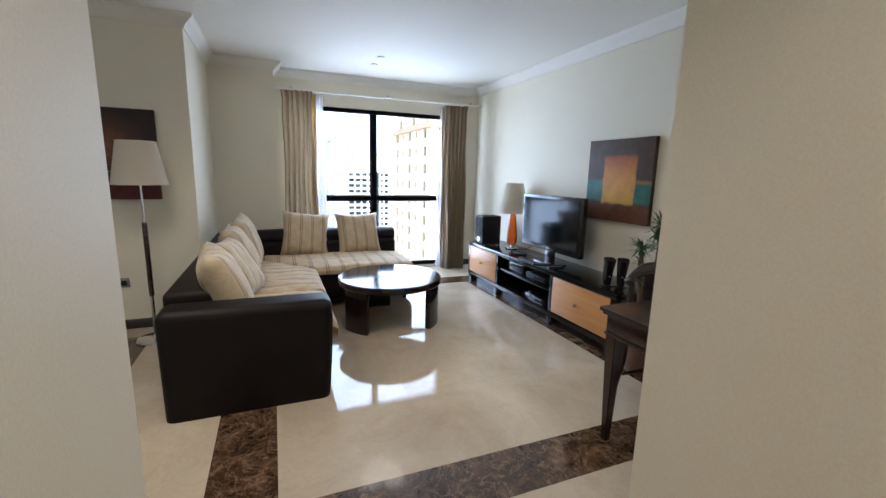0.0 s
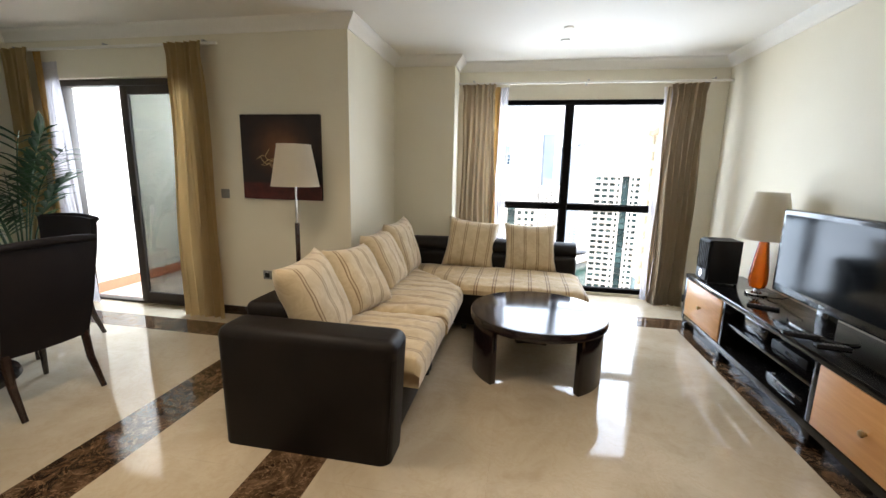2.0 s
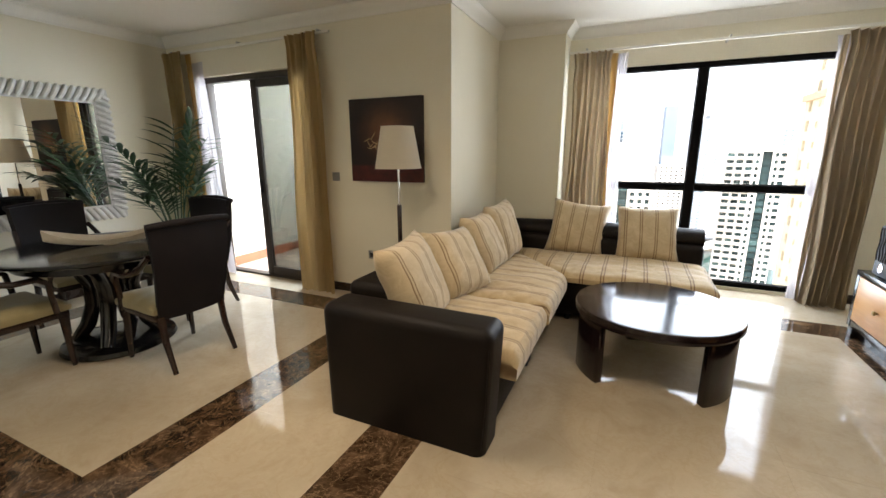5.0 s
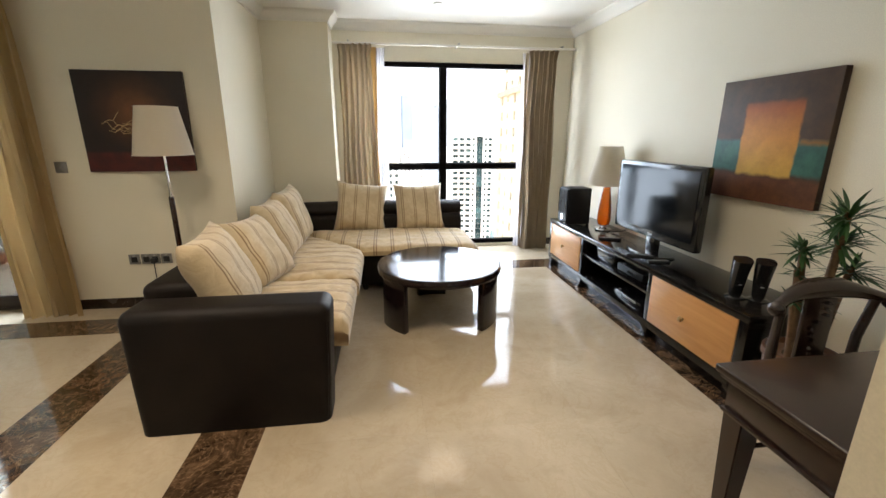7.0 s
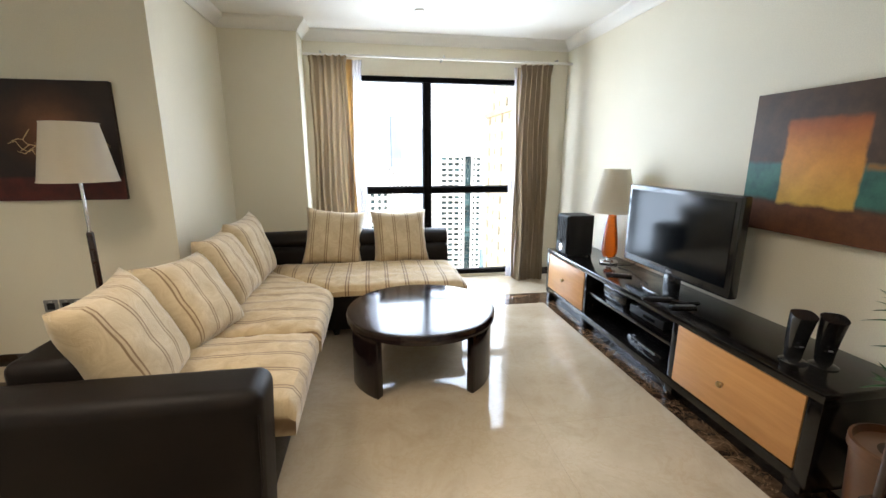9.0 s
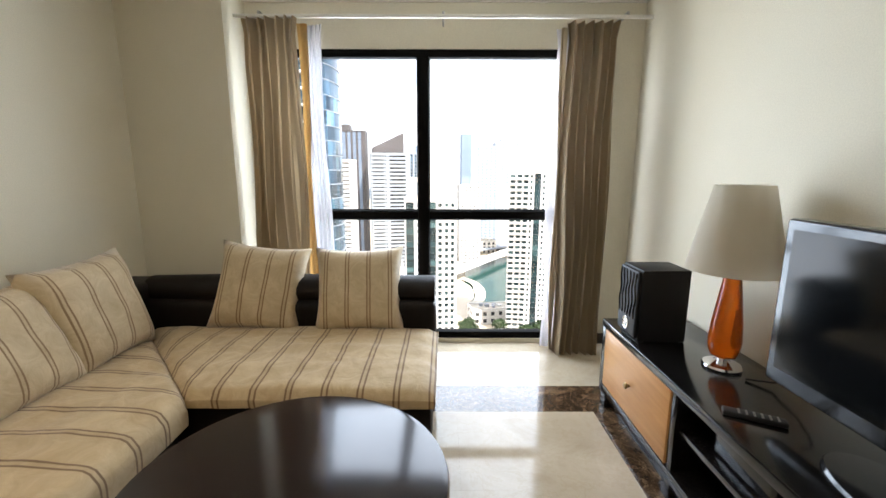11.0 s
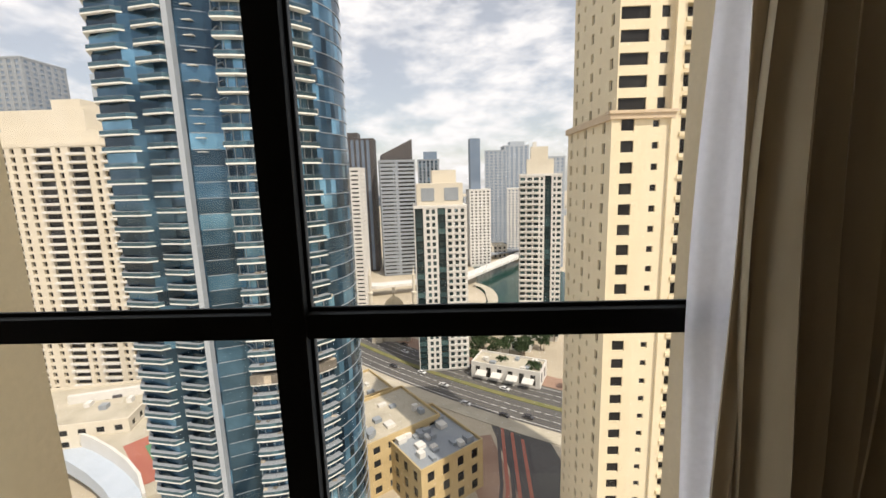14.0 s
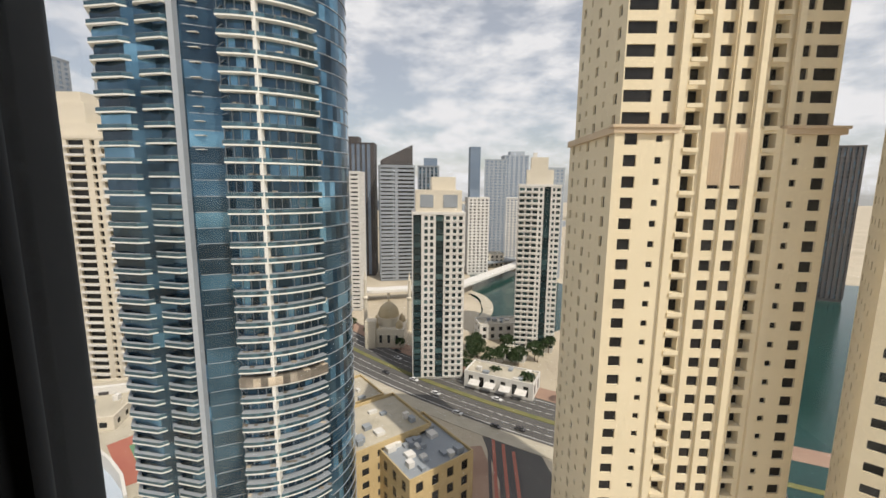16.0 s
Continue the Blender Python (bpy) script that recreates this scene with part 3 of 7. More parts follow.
floor = thing("floor", "polished cream marble floor with dark brown borders", "floor", (0, 3, -0.05), kind="structure")
for i in range(len(XS) - 1):
    for j in range(len(YSS) - 1):
        xm, ym = (XS[i] + XS[i + 1]) / 2, (YSS[j] + YSS[j + 1]) / 2
        if (ym > YA and xm < XC) or (ym > YJ and xm < XJ):
            continue
        isd = dark(xm, ym)
        x0, x1, y0, y1 = XS[i], XS[i + 1], YSS[j], YSS[j + 1]
        if x0 < XJ < x1 and ym > YJ:
            x0 = XJ
        if x0 < XC < x1 and ym > YA:
            x0 = XC
        if isd:
            part("border_strip", box(x0, x1, y0, y1, -0.05, 0.0), MAT["brown"], floor, "dark brown veined marble", False)
            continue
        nx, ny = max(1, round((x1 - x0) / 0.8)), max(1, round((y1 - y0) / 0.8))
        for a in range(nx):
            for c in range(ny):
                part("marble_slab", box(x0 + (x1 - x0) * a / nx, x0 + (x1 - x0) * (a + 1) / nx - 0.0005, y0 + (y1 - y0) * c / ny, y0 + (y1 - y0) * (c + 1) / ny - 0.0005, -0.05, 0.0), MAT["cream"], floor, "", False)
part("joint_bed", box(XL, XR, YS, YA, -0.06, -0.003), MAT["grout"], floor, "beige joint filler", False)
part("joint_bed", box(XC, XR, YA, YW, -0.06, -0.003), MAT["grout"], floor, "beige joint filler", False)
part("marble_slab", box(CX0, CX1, CY0, YS, -0.05, 0.0), MAT["cream"], floor, "", False)
part("door_threshold", box(SX0, SX1, YA, YA + 0.2, -0.05, 0.0), MAT["cream"], floor, "", False)

# tall window with a mullion and a transom
win = thing("window_1", "tall dark aluminium window with a mullion and transom", "window", (1.75, YW + 0.06, WZ0), kind="structure")
FY0, FY1 = YW + 0.015, YW + 0.085
part("window_frame", box(WX0, WX1, FY0, FY1, WZ0, WZ0 + 0.055, 0.005), MAT["frame"], win)
part("window_frame", box(WX0, WX1, FY0, FY1, WZ1 - 0.055, WZ1, 0.005), MAT["frame"], win)
part("window_frame", box(WX0, WX0 + 0.055, FY0, FY1, WZ0 + 0.055, WZ1 - 0.055, 0.005), MAT["frame"], win)
part("window_frame", box(WX1 - 0.055, WX1, FY0, FY1, WZ0 + 0.055, WZ1 - 0.055, 0.005), MAT["frame"], win)
b = box(1.708, 1.794, FY0 - 0.01, FY1, WZ0 + 0.055, WZ1 - 0.055, 0.006)
box(1.700, 1.802, FY0 + 0.02, FY0 + 0.032, WZ0 + 0.055, WZ1 - 0.055, 0.003, bm=b)
part("mullion", b, MAT["frame"], win)
for x0, x1 in ((WX0 + 0.055, 1.708), (1.794, WX1 - 0.055)):
    b = box(x0, x1, FY0 - 0.006, FY1, 1.022, 1.088, 0.006)
    box(x0, x1, FY0 + 0.022, FY0 + 0.034, 1.012, 1.098, 0.003, bm=b)
    part("transom", b, MAT["frame"], win)
    for z0, z1 in ((WZ0 + 0.055, 1.022), (1.088, WZ1 - 0.055)):
        p = part("pane", box(x0, x1, FY0 + 0.040, FY0 + 0.046, z0, z1), MAT["pane"], win, "clear glass", False)
        p.visible_shadow = False
part("window_sill", box(WX0, WX1, YW + 0.086, YW + 0.16, WZ0 - 0.02, WZ0 + 0.012, 0.004), MAT["frame"], win)

# sliding balcony door: one leaf pushed aside
door = thing("door_1", "dark aluminium sliding balcony door standing half open", "door", (-2.4, YA + 0.1, 0), kind="structure")
DY = YA + 0.06
part("door_frame", box(SX0, SX1, DY, DY + 0.10, SZ1 - 0.06, SZ1, 0.004), MAT["bronze_frame"], door)
part("door_frame", box(SX0, SX0 + 0.05, DY, DY + 0.10, 0, SZ1 - 0.06, 0.004), MAT["bronze_frame"], door)
part("door_frame", box(SX1 - 0.05, SX1, DY, DY + 0.10, 0, SZ1 - 0.06, 0.004), MAT["bronze_frame"], door)
part("door_track", box(SX0 + 0.05, SX1 - 0.05, DY, DY + 0.10, 0.0, 0.02, 0.003), MAT["bronze_frame"], door)
LX0, LX1 = -2.62, -1.69
leaf = part("door_leaf", box(LX0, LX0 + 0.085, DY + 0.012, DY + 0.05, 0.022, SZ1 - 0.062, 0.004), MAT["bronze_frame"], door)
box_b = box(LX1 - 0.085, LX1, DY + 0.012, DY + 0.05, 0.022, SZ1 - 0.062, 0.004)
part("leaf_stile", box_b, MAT["bronze_frame"], leaf)
part("leaf_rail", box(LX0 + 0.085, LX1 - 0.085, DY + 0.012, DY + 0.05, SZ1 - 0.14, SZ1 - 0.062, 0.004), MAT["bronze_frame"], leaf)
part("leaf_rail", box(LX0 + 0.085, LX1 - 0.085, DY + 0.012, DY + 0.05, 0.022, 0.12, 0.004), MAT["bronze_frame"], leaf)
for z0, z1 in ((0.12, SZ1 - 0.14),):
    p = part("leaf_pane", box(LX0 + 0.085, LX1 - 0.085, DY + 0.028, DY + 0.034, z0, z1), MAT["pane_grey"], leaf, "grey glass", False)
    p.visible_shadow = False
b = box(LX0 + 0.03, LX0 + 0.058, DY - 0.012, DY + 0.012, 0.98, 1.13, 0.006)
part("leaf_handle", b, MAT["matte"], leaf, "black pull handle")

# balcony beyond the door
b = box(-4.2, XC - 0.2, YA + 0.2, 6.75, -0.25, -0.02)
structure("balcony_floor", b, MAT["balcony_tile"], "pale tiled balcony floor", "floor")
b = box(-3.62, -3.42, YA + 0.2, 6.75, -0.02, 2.95)
structure("balcony_wall_west", b, MAT["balcony_wall"], "cream rendered balcony side wall in daylight", "wall")
structure("balcony_skirting", box(-3.42, -3.405, YA + 0.2, 6.55, -0.02, 0.10, 0.003), MAT["terracotta"], "terracotta red tile skirting on the balcony", "baseboard")
structure("balcony_parapet", box(-3.42, XC - 0.2, 6.55, 6.75, -0.02, 1.05, 0.01), MAT["balcony_wall"], "cream rendered balcony parapet", "parapet")
structure("balcony_handrail", box(-3.42, XC - 0.26, 6.59, 6.66, 1.05, 1.12, 0.012), MAT["frame"], "dark metal handrail on the balcony parapet", "handrail")
structure("balcony_soffit", box(-4.2, XC - 0.2, YA + 0.2, 6.75, 2.95, 3.1), MAT["balcony_wall"], "pale balcony ceiling slab", "ceiling")
structure("balcony_wall_east", box(XC - 0.26, XC - 0.201, YA + 0.2, 6.75, -0.02, 2.95), MAT["balcony_wall"], "cream rendered wall at the balcony end", "wall")

# outer walls beside the window recess
structure("facade_wing_east", box(3.04, 3.80, YW + 0.12, 6.83, -40, 30), MAT["beige_out"], "plain beige rendered outer wall beside the window", "wall")
structure("facade_wing_west", box(-0.22, 0.31, YW + 0.121, 6.93, -40, 30), MAT["beige_out"], "plain beige rendered outer pier beside the window", "wall")
b = box(0.31, 3.04, YW + 0.12, 6.30 + 0.05, -40, -0.2)
box(0.31, 3.04, YW + 0.12, 6.30 + 0.05, CEIL, 30, bm=b)
structure("facade_wall", b, MAT["beige_out"], "beige rendered outer wall above and below the window", "wall")


# ---- curtains ----
def drape(x0, x1, y, z0, z1, folds, amp, seed, flare=0.0, lean=0.0):
    """Hanging cloth with a pinched header and folds that open towards the foot."""
    rnd = random.Random(seed)
    b = bmesh.new()
    nx, nz = folds * 10, 22
    ph = [rnd.uniform(-0.5, 0.5) for _ in range(folds + 2)]
    am = [rnd.uniform(0.7, 1.25) for _ in range(folds + 2)]
    grid = []
    for k in range(nz + 1):
        u = k / nz
        z = z1 + (z0 - z1) * u
        row = []
        open_up = min(1.0, 0.45 + 0.9 * max(0, u - 0.03))
        for i in range(nx + 1):
            s = i / nx
            c = s * folds
            f = int(c)
            a = amp * am[f] * open_up * (1.5 if u < 0.03 else 1.0)
            mid = (x0 + x1) / 2
            w = 1 + flare * u - 0.10 * math.exp(-((u - 0.06) / 0.03) ** 2)
            x = mid + (x0 + s * (x1 - x0) - mid) * w + lean * u * u
            x += 0.010 * math.sin(9 * u + ph[f] * 6)
            yy = y + a * math.sin(2 * math.pi * c + ph[f] * u * 2.2) + 0.012 * math.sin(5 * u + c)
            row.append(b.verts.new((x, yy, z)))
        grid.append(row)
    for r0, r1 in zip(grid, grid[1:]):
        for i in range(nx):
            b.faces.new((r0[i], r0[i + 1], r1[i + 1], r1[i]))
    bmesh.ops.solidify(b, geom=b.faces[:], thickness=0.004)
    return b


def curtain(label, x0, x1, y, z0, z1, folds, amp, seed, mat, edge, flare=0.05, lean=0.0, back="lining"):
    c = thing("curtain", label, "curtain", ((x0 + x1) / 2, y, z0))
    part("drape", drape(x0, x1, y, z0, z1, folds, amp, seed, flare, lean), MAT[mat], c)
    e0, e1 = edge
    part("lining", drape(e0, e1, y + 0.05, z0 + 0.01, z1 - 0.02, 1, 0.012, seed + 9, 0.0, lean), MAT[back], c, "golden lining edge" if back == "lining" else "")
    return c


curtain("taupe floor-length curtain drawn aside at the window", 0.555, 0.925, 5.945, 0.0, 2.40, 6, 0.052, 3, "curtain", (0.90, 0.96))
curtain("taupe floor-length curtain hanging beside the window", 2.735, 3.10, 5.985, 0.0, 2.39, 6, 0.052, 5, "curtain", (2.725, 2.755), -0.10, back="curtain")
curtain("gold floor-length curtain beside the balcony door", -1.88, -1.50, 4.42, 0.0, 2.49, 5, 0.042, 7, "curtain_gold", (-1.90, -1.865), 0.12)
curtain("gold curtain drawn aside in the dining corner", -3.70, -3.36, 4.42, 0.0, 2.49, 4, 0.042, 9, "curtain_gold", (-3.37, -3.31), 0.05)
for x0, x1, y, lean, lab in ((0.92, 1.055, 6.03, 0.03, "window"), (2.695, 3.07, 6.10, -0.02, "window"), (-3.42, -3.13, 4.50, 0.12, "balcony door")):
    s = solo("sheer_curtain", drape(x0, x1, y, 0.01, 2.38, 5, 0.012, int(x0 * 7) + 30, 0.0, lean), MAT["sheer"], "white translucent sheer curtain bunched at the " + lab, "sheer curtain")
for name, x0, x1, y, z in (("curtain_track", 0.50, 3.30, 5.94, 2.395), ("curtain_track", -3.75, -1.40, 4.47, 2.475)):
    tr = thing(name, "white ceiling-height curtain track on the wall", "curtain track", ((x0 + x1) / 2, y, z))
    part("rail", box(x0, x1, y - 0.012, y + 0.012, z, z + 0.022, 0.003), MAT["ceiling"], tr)
    for k in range(3):
        xx = x0 + (x1 - x0) * (0.06 + 0.44 * k)
        part("bracket", box(xx - 0.008, xx + 0.008, y + 0.0, (6.178 if y > 5 else 4.548), z + 0.022, z + 0.045, 0.002), MAT["metal"], tr, "small metal bracket")


# ---- corner sofa ----
def rounded(x0, x1, y0, y1, z0, z1, r, seg=4):
    return box(x0, x1, y0, y1, z0, z1, r, seg)


def soften(bm, amp, freq, seed, axis=2):
    for v in bm.verts:
        q = noise.noise(Vector((v.co.x * freq + seed, v.co.y * freq, v.co.z * freq)))
        v.co[axis] += amp * q
    return bm


def pad(x0, x1, y0, y1, z0, z1, r, crown, cut=None, n=26):
    """A stuffed seat cushion: a subdivided block with a crowned top and soft rims."""
    b = bmesh.new()
    bmesh.ops.create_cube(b, size=1)
    bmesh.ops.subdivide_edges(b, edges=b.edges[:], cuts=n, use_grid_fill=True)
    for v in b.verts:
        u, w, h = v.co.x * 2, v.co.y * 2, v.co.z * 2
        lift = crown * (1 - u ** 4) * (1 - w ** 4) * max(h, 0)
        drop = -r * max(0, (abs(u) - 0.9) / 0.1) ** 2 - r * max(0, (abs(w) - 0.9) / 0.1) ** 2
        k = 1 + 0.012 * (1 - h * h)
        x = x0 + (u * k * 0.5 + 0.5) * (x1 - x0)
        y = y0 + (w * k * 0.5 + 0.5) * (y1 - y0)
        z = z0 + (h * 0.5 + 0.5) * (z1 - z0) + lift + (drop * h if h > 0 else 0)
        if cut:
            x, y = cut(x, y)
        z += 0.010 * noise.noise(Vector((x * 5, y * 9, z * 3))) * (h > 0.5) + 0.006 * noise.noise(Vector((x * 13, y * 17, 3)))
        v.co = Vector((x, y, z))
    return b


sofa = thing("corner_sofa", "black leather corner sofa with striped beige velvet seats", "sofa", (0.2, 4.2, 0))
def arm_mesh():
    """A stuffed arm: a rounded block that widens slightly towards its rolled top."""
    b = rounded(-0.213, 0.700, 2.782, 3.020, -0.06, 0.648, 0.056, 7)
    for v in b.verts:
        h = max(v.co.z, 0.0) / 0.648
        v.co.x += (0.030 * h + 0.008 * math.sin(h * math.pi)) * (1 if v.co.x > 0.25 else -0.35)
        v.co.y += 0.006 * math.sin(h * math.pi) * (1 if v.co.y > 2.9 else -1)
        v.co.z = max(v.co.z, 0.0) + 0.004 * noise.noise(v.co * 4) * h
    return b


part("armrest", arm_mesh(), MAT["leather"], sofa)
part("armrest_piping", tube([(0.692, 2.790, 0.03), (0.712, 2.786, 0.3), (0.720, 2.790, 0.56)], [0.005, 0.005, 0.005], 8), MAT["leather"], sofa)
part("base", rounded(-0.21, 0.69, 3.02, 3.785, 0.06, 0.31, 0.012, 2), MAT["leather"], sofa)
part("base", rounded(-0.21, 0.69, 3.795, 4.66, 0.06, 0.31, 0.012, 2), MAT["leather"], sofa)
part("base", rounded(0.0, 1.85, 4.66, 5.66, 0.06, 0.368, 0.012, 2), MAT["leather"], sofa)
for x, y in ((0.62, 3.06), (0.66, 3.76), (0.66, 3.83), (-0.15, 3.1), (1.78, 4.74), (1.78, 5.58), (0.8, 4.72)):
    part("foot", lathe([(0.022, 0), (0.028, 0.03), (0.03, 0.065)], x, y, 0.0, 12), MAT["matte"], sofa)
part("backrest", soften(rounded(-0.225, 0.06, 3.03, 5.66, 0.28, 0.70, 0.045, 6), 0.008, 4, 2, 0), MAT["leather"], sofa)
part("backrest", soften(rounded(0.0, 1.86, 5.40, 5.69, 0.28, 0.60, 0.06, 5), 0.006, 4, 3, 1), MAT["leather"], sofa)
part("back_roll", tube([(0.02, 5.555, 0.635), (0.6, 5.55, 0.64), (1.2, 5.552, 0.64), (1.85, 5.555, 0.635)], [0.115, 0.125, 0.125, 0.118], 18, None, 0.75), MAT["leather"], sofa)


def mitre_long(x, y):
    t = (x - 0.06) / (0.80 - 0.06)
    yend = 5.40 - 0.83 * t
    return x, 3.80 + (y - 3.80) * (yend - 3.80) / (5.40 - 3.80)


def mitre_short(x, y):
    t = (y - 4.575) / (5.40 - 4.575)
    x0 = 0.80 - 0.73 * t
    return x0 + (x - 0.07) * (1.865 - x0) / (1.865 - 0.07), y


part("seat_cushion", pad(0.06, 0.785, 3.03, 3.795, 0.30, 0.435, 0.035, 0.028), MAT["seat_y"], sofa, "striped beige velvet")
part("seat_cushion", pad(0.06, 0.80, 3.80, 5.40, 0.30, 0.435, 0.035, 0.028, mitre_long, 34), MAT["seat_y"], sofa, "striped beige velvet")
part("seat_cushion", pad(0.07, 1.865, 4.60, 5.40, 0.362, 0.44, 0.03, 0.026, mitre_short, 34), MAT["seat_x"], sofa, "striped beige velvet")


def pillow_mesh(w, h, d, seed):
    """A square stuffed pillow with pulled-out corners and a piped seam, standing in the xz plane."""
    b = bmesh.new()
    n = 18
    def point(u, v, side):
        ear = 1 + 0.06 * (abs(u * v)) ** 3 - 0.085 * ((1 - u * u) + (1 - v * v)) * 0.5
        fill = ((1 - u ** 4) * (1 - v ** 4)) ** 0.48
        wob = 0.012 * noise.noise(Vector((u * 2.2 + seed, v * 2.2, side)))
        return Vector((u * w / 2 * ear, side * (d / 2 * fill + wob * fill), h / 2 + v * h / 2 * ear))
    g = {}
    for side in (-1, 1):
        for i in range(n + 1):
            for j in range(n + 1):
                u, v = 2 * i / n - 1, 2 * j / n - 1
                rim = i in (0, n) or j in (0, n)
                key = (i, j, 0 if rim else side)
                if key not in g:
                    g[key] = b.verts.new(point(u, v, side))
        for i in range(n):
            for j in range(n):
                q = [(i, j), (i + 1, j), (i + 1, j + 1), (i, j + 1)]
                f = [g[(a, c, 0 if a in (0, n) or c in (0, n) else side)] for a, c in q]
                try:
                    b.faces.new(f if side < 0 else f[::-1])
                except ValueError:
                    pass
    return b


def pillow(loc, lean, turn, size, seed, label, roll=0.0):
    me = bpy.data.meshes.new("throw_pillow")
    b = pillow_mesh(size, size, 0.235, seed)
    b.to_mesh(me)
    b.free()
    me.materials.append(MAT["pillow"])
    me.shade_smooth()
    p = new("throw_pillow", me)
    p.matrix_basis = Matrix.Translation(loc) @ Matrix.Rotation(radians(turn), 4, "Z") @ Matrix.Rotation(radians(lean), 4, "X") @ Matrix.Rotation(radians(roll), 4, "Y")
    return tagged(p, label, "pillow", "striped pillows on the corner sofa")


PL = "striped beige velvet pillow leaning on the sofa back"
pillow((0.205, 3.265, 0.425), -23.4, 95, 0.53, 1, PL, -2)
pillow((0.235, 3.83, 0.425), -32, 79, 0.51, 2, PL, 4)
pillow((0.217, 4.50, 0.425), -26, 90, 0.515, 3, PL, 1)
pillow((0.21, 4.945, 0.425), -16, 87, 0.54, 4, PL, -2)
pillow((0.73, 5.365, 0.425), -22, 4.7, 0.53, 5, PL, 6.8)
pillow((1.393, 5.345, 0.42), -23, 6, 0.52, 6, PL, 0)


# ---- coffee table ----
tb = thing("coffee_table", "round dark veneered coffee table on three curved legs", "coffee table", (1.43, 4.07, 0))
part("tabletop", lathe([(0.455, 0.385), (0.487, 0.388), (0.495, 0.398), (0.495, 0.438), (0.490, 0.447), (0.47, 0.45)], 1.43, 4.07, 0, 64), MAT["tablewood"], tb)
for deg in (92, 213, 322):
    b = bmesh.new()
    arc = [radians(deg + k * 34 / 10 - 17) for k in range(11)]
    out = [(1.43 + 0.475 * math.cos(a), 4.07 + 0.475 * math.sin(a)) for a in arc]
    inn = [(1.43 + 0.425 * math.cos(a), 4.07 + 0.425 * math.sin(a)) for a in reversed(arc)]
    part("leg", prism(out + inn, 0.0, 0.386, 0.003), MAT["tablewood"], tb)

# ---- television unit ----
un = thing("tv_unit", "long low black media unit with two orange beech drawers", "media unit", (3.1, 3.96, 0))
UX0, UX1, UY0, UY1 = 2.862, 3.345, 2.62, 5.30
part("top", box(UX0 - 0.004, UX1, UY0 - 0.003, UY1 + 0.003, 0.488, 0.53, 0.003), MAT["blackwood"], un)
part("bottom_panel", box(UX0, UX1, UY0 + 0.06, UY1 - 0.06, 0.085, 0.135, 0.002), MAT["blackwood"], un)
part("side_panel", box(UX0, UX1, UY0, UY0 + 0.06, 0.085, 0.488, 0.002), MAT["blackwood"], un)
part("side_panel", box(UX0, UX1, UY1 - 0.045, UY1, 0.085, 0.488, 0.002), MAT["blackwood"], un)
part("partition", box(UX0 + 0.004, UX1, 3.43, 3.475, 0.135, 0.488, 0.002), MAT["blackwood"], un)
part("partition", box(UX0 + 0.004, UX1, 4.50, 4.54, 0.135, 0.488, 0.002), MAT["blackwood"], un)
part("shelf", box(UX0 + 0.02, UX1 - 0.02, 3.475, 4.50, 0.315, 0.34, 0.002), MAT["blackwood"], un)
part("back_panel", box(UX1 - 0.02, UX1 - 0.008, 3.475, 4.50, 0.135, 0.488), MAT["blackwood"], un)
part("plinth", box(UX0 + 0.05, UX1 - 0.05, UY0 + 0.06, UY1 - 0.06, 0.0, 0.085), MAT["blackwood"], un)
for y in (UY0 + 0.02, 3.42, 4.49, UY1 - 0.09):
    part("foot", box(UX0 + 0.004, UX0 + 0.07, y, y + 0.07, 0.0, 0.085, 0.002), MAT["blackwood"], un)
for y0, y1, ky in ((2.685, 3.425, 3.08), (4.545, 5.25, 4.91)):
    d = part("drawer_front", box(UX0 - 0.002, UX0 + 0.05, y0, y1, 0.142, 0.483, 0.003), MAT["beech"], un, "orange beech")
    kb = bmesh.new()
    lathe([(0.009, 0), (0.007, 0.008), (0.015, 0.013), (0.018, 0.02), (0.014, 0.027), (0.003, 0.03)], 0, 0, 0, 14, kb)
    kb.transform(Matrix.Translation((UX0 - 0.002, ky, 0.308)) @ Matrix.Rotation(radians(-90), 4, "Y"))
    part("knob", kb, MAT["bronze"], d, "small aged brass knob")

# ---- things on and in the unit ----
tv = thing("television", "black flat-screen television on an oval stand", "television", (3.1, 3.84, 0.53))
b = box(3.072, 3.135, 3.335, 4.345, 0.655, 1.235, 0.014, 3)
part("housing", b, MAT["plastic"], tv)
part("screen", box(3.068, 3.0715, 3.375, 4.305, 0.715, 1.20), MAT["screen"], tv, "dark switched-off screen", False)
part("back_cover", box(3.135, 3.19, 3.55, 4.13, 0.72, 1.15, 0.02, 3), MAT["matte"], tv)
part("neck", box(3.09, 3.15, 3.785, 3.895, 0.55, 0.66, 0.012), MAT["plastic"], tv)
b = lathe([(0.24, 0.0), (0.245, 0.006), (0.235, 0.016), (0.10, 0.024), (0.02, 0.026)], 0, 0, 0, 36)
b.transform(Matrix.Translation((3.105, 3.84, 0.5305)) @ Matrix.Diagonal((0.55, 1.0, 1.0, 1)))
part("stand", b, MAT["plastic"], tv)
b = lathe([(0.011, 0), (0.011, 0.0015)], 0, 0, 0, 16)
b.transform(Matrix.Translation((3.0715, 3.84, 0.685)) @ Matrix.Rotation(radians(-90), 4, "Y"))
part("badge", b, MAT["metal"], tv, "small round grey badge")
part("badge_mark", box(3.0700, 3.0713, 3.80, 3.826, 0.680, 0.690), MAT["metal"], tv, "tiny grey bar", False)

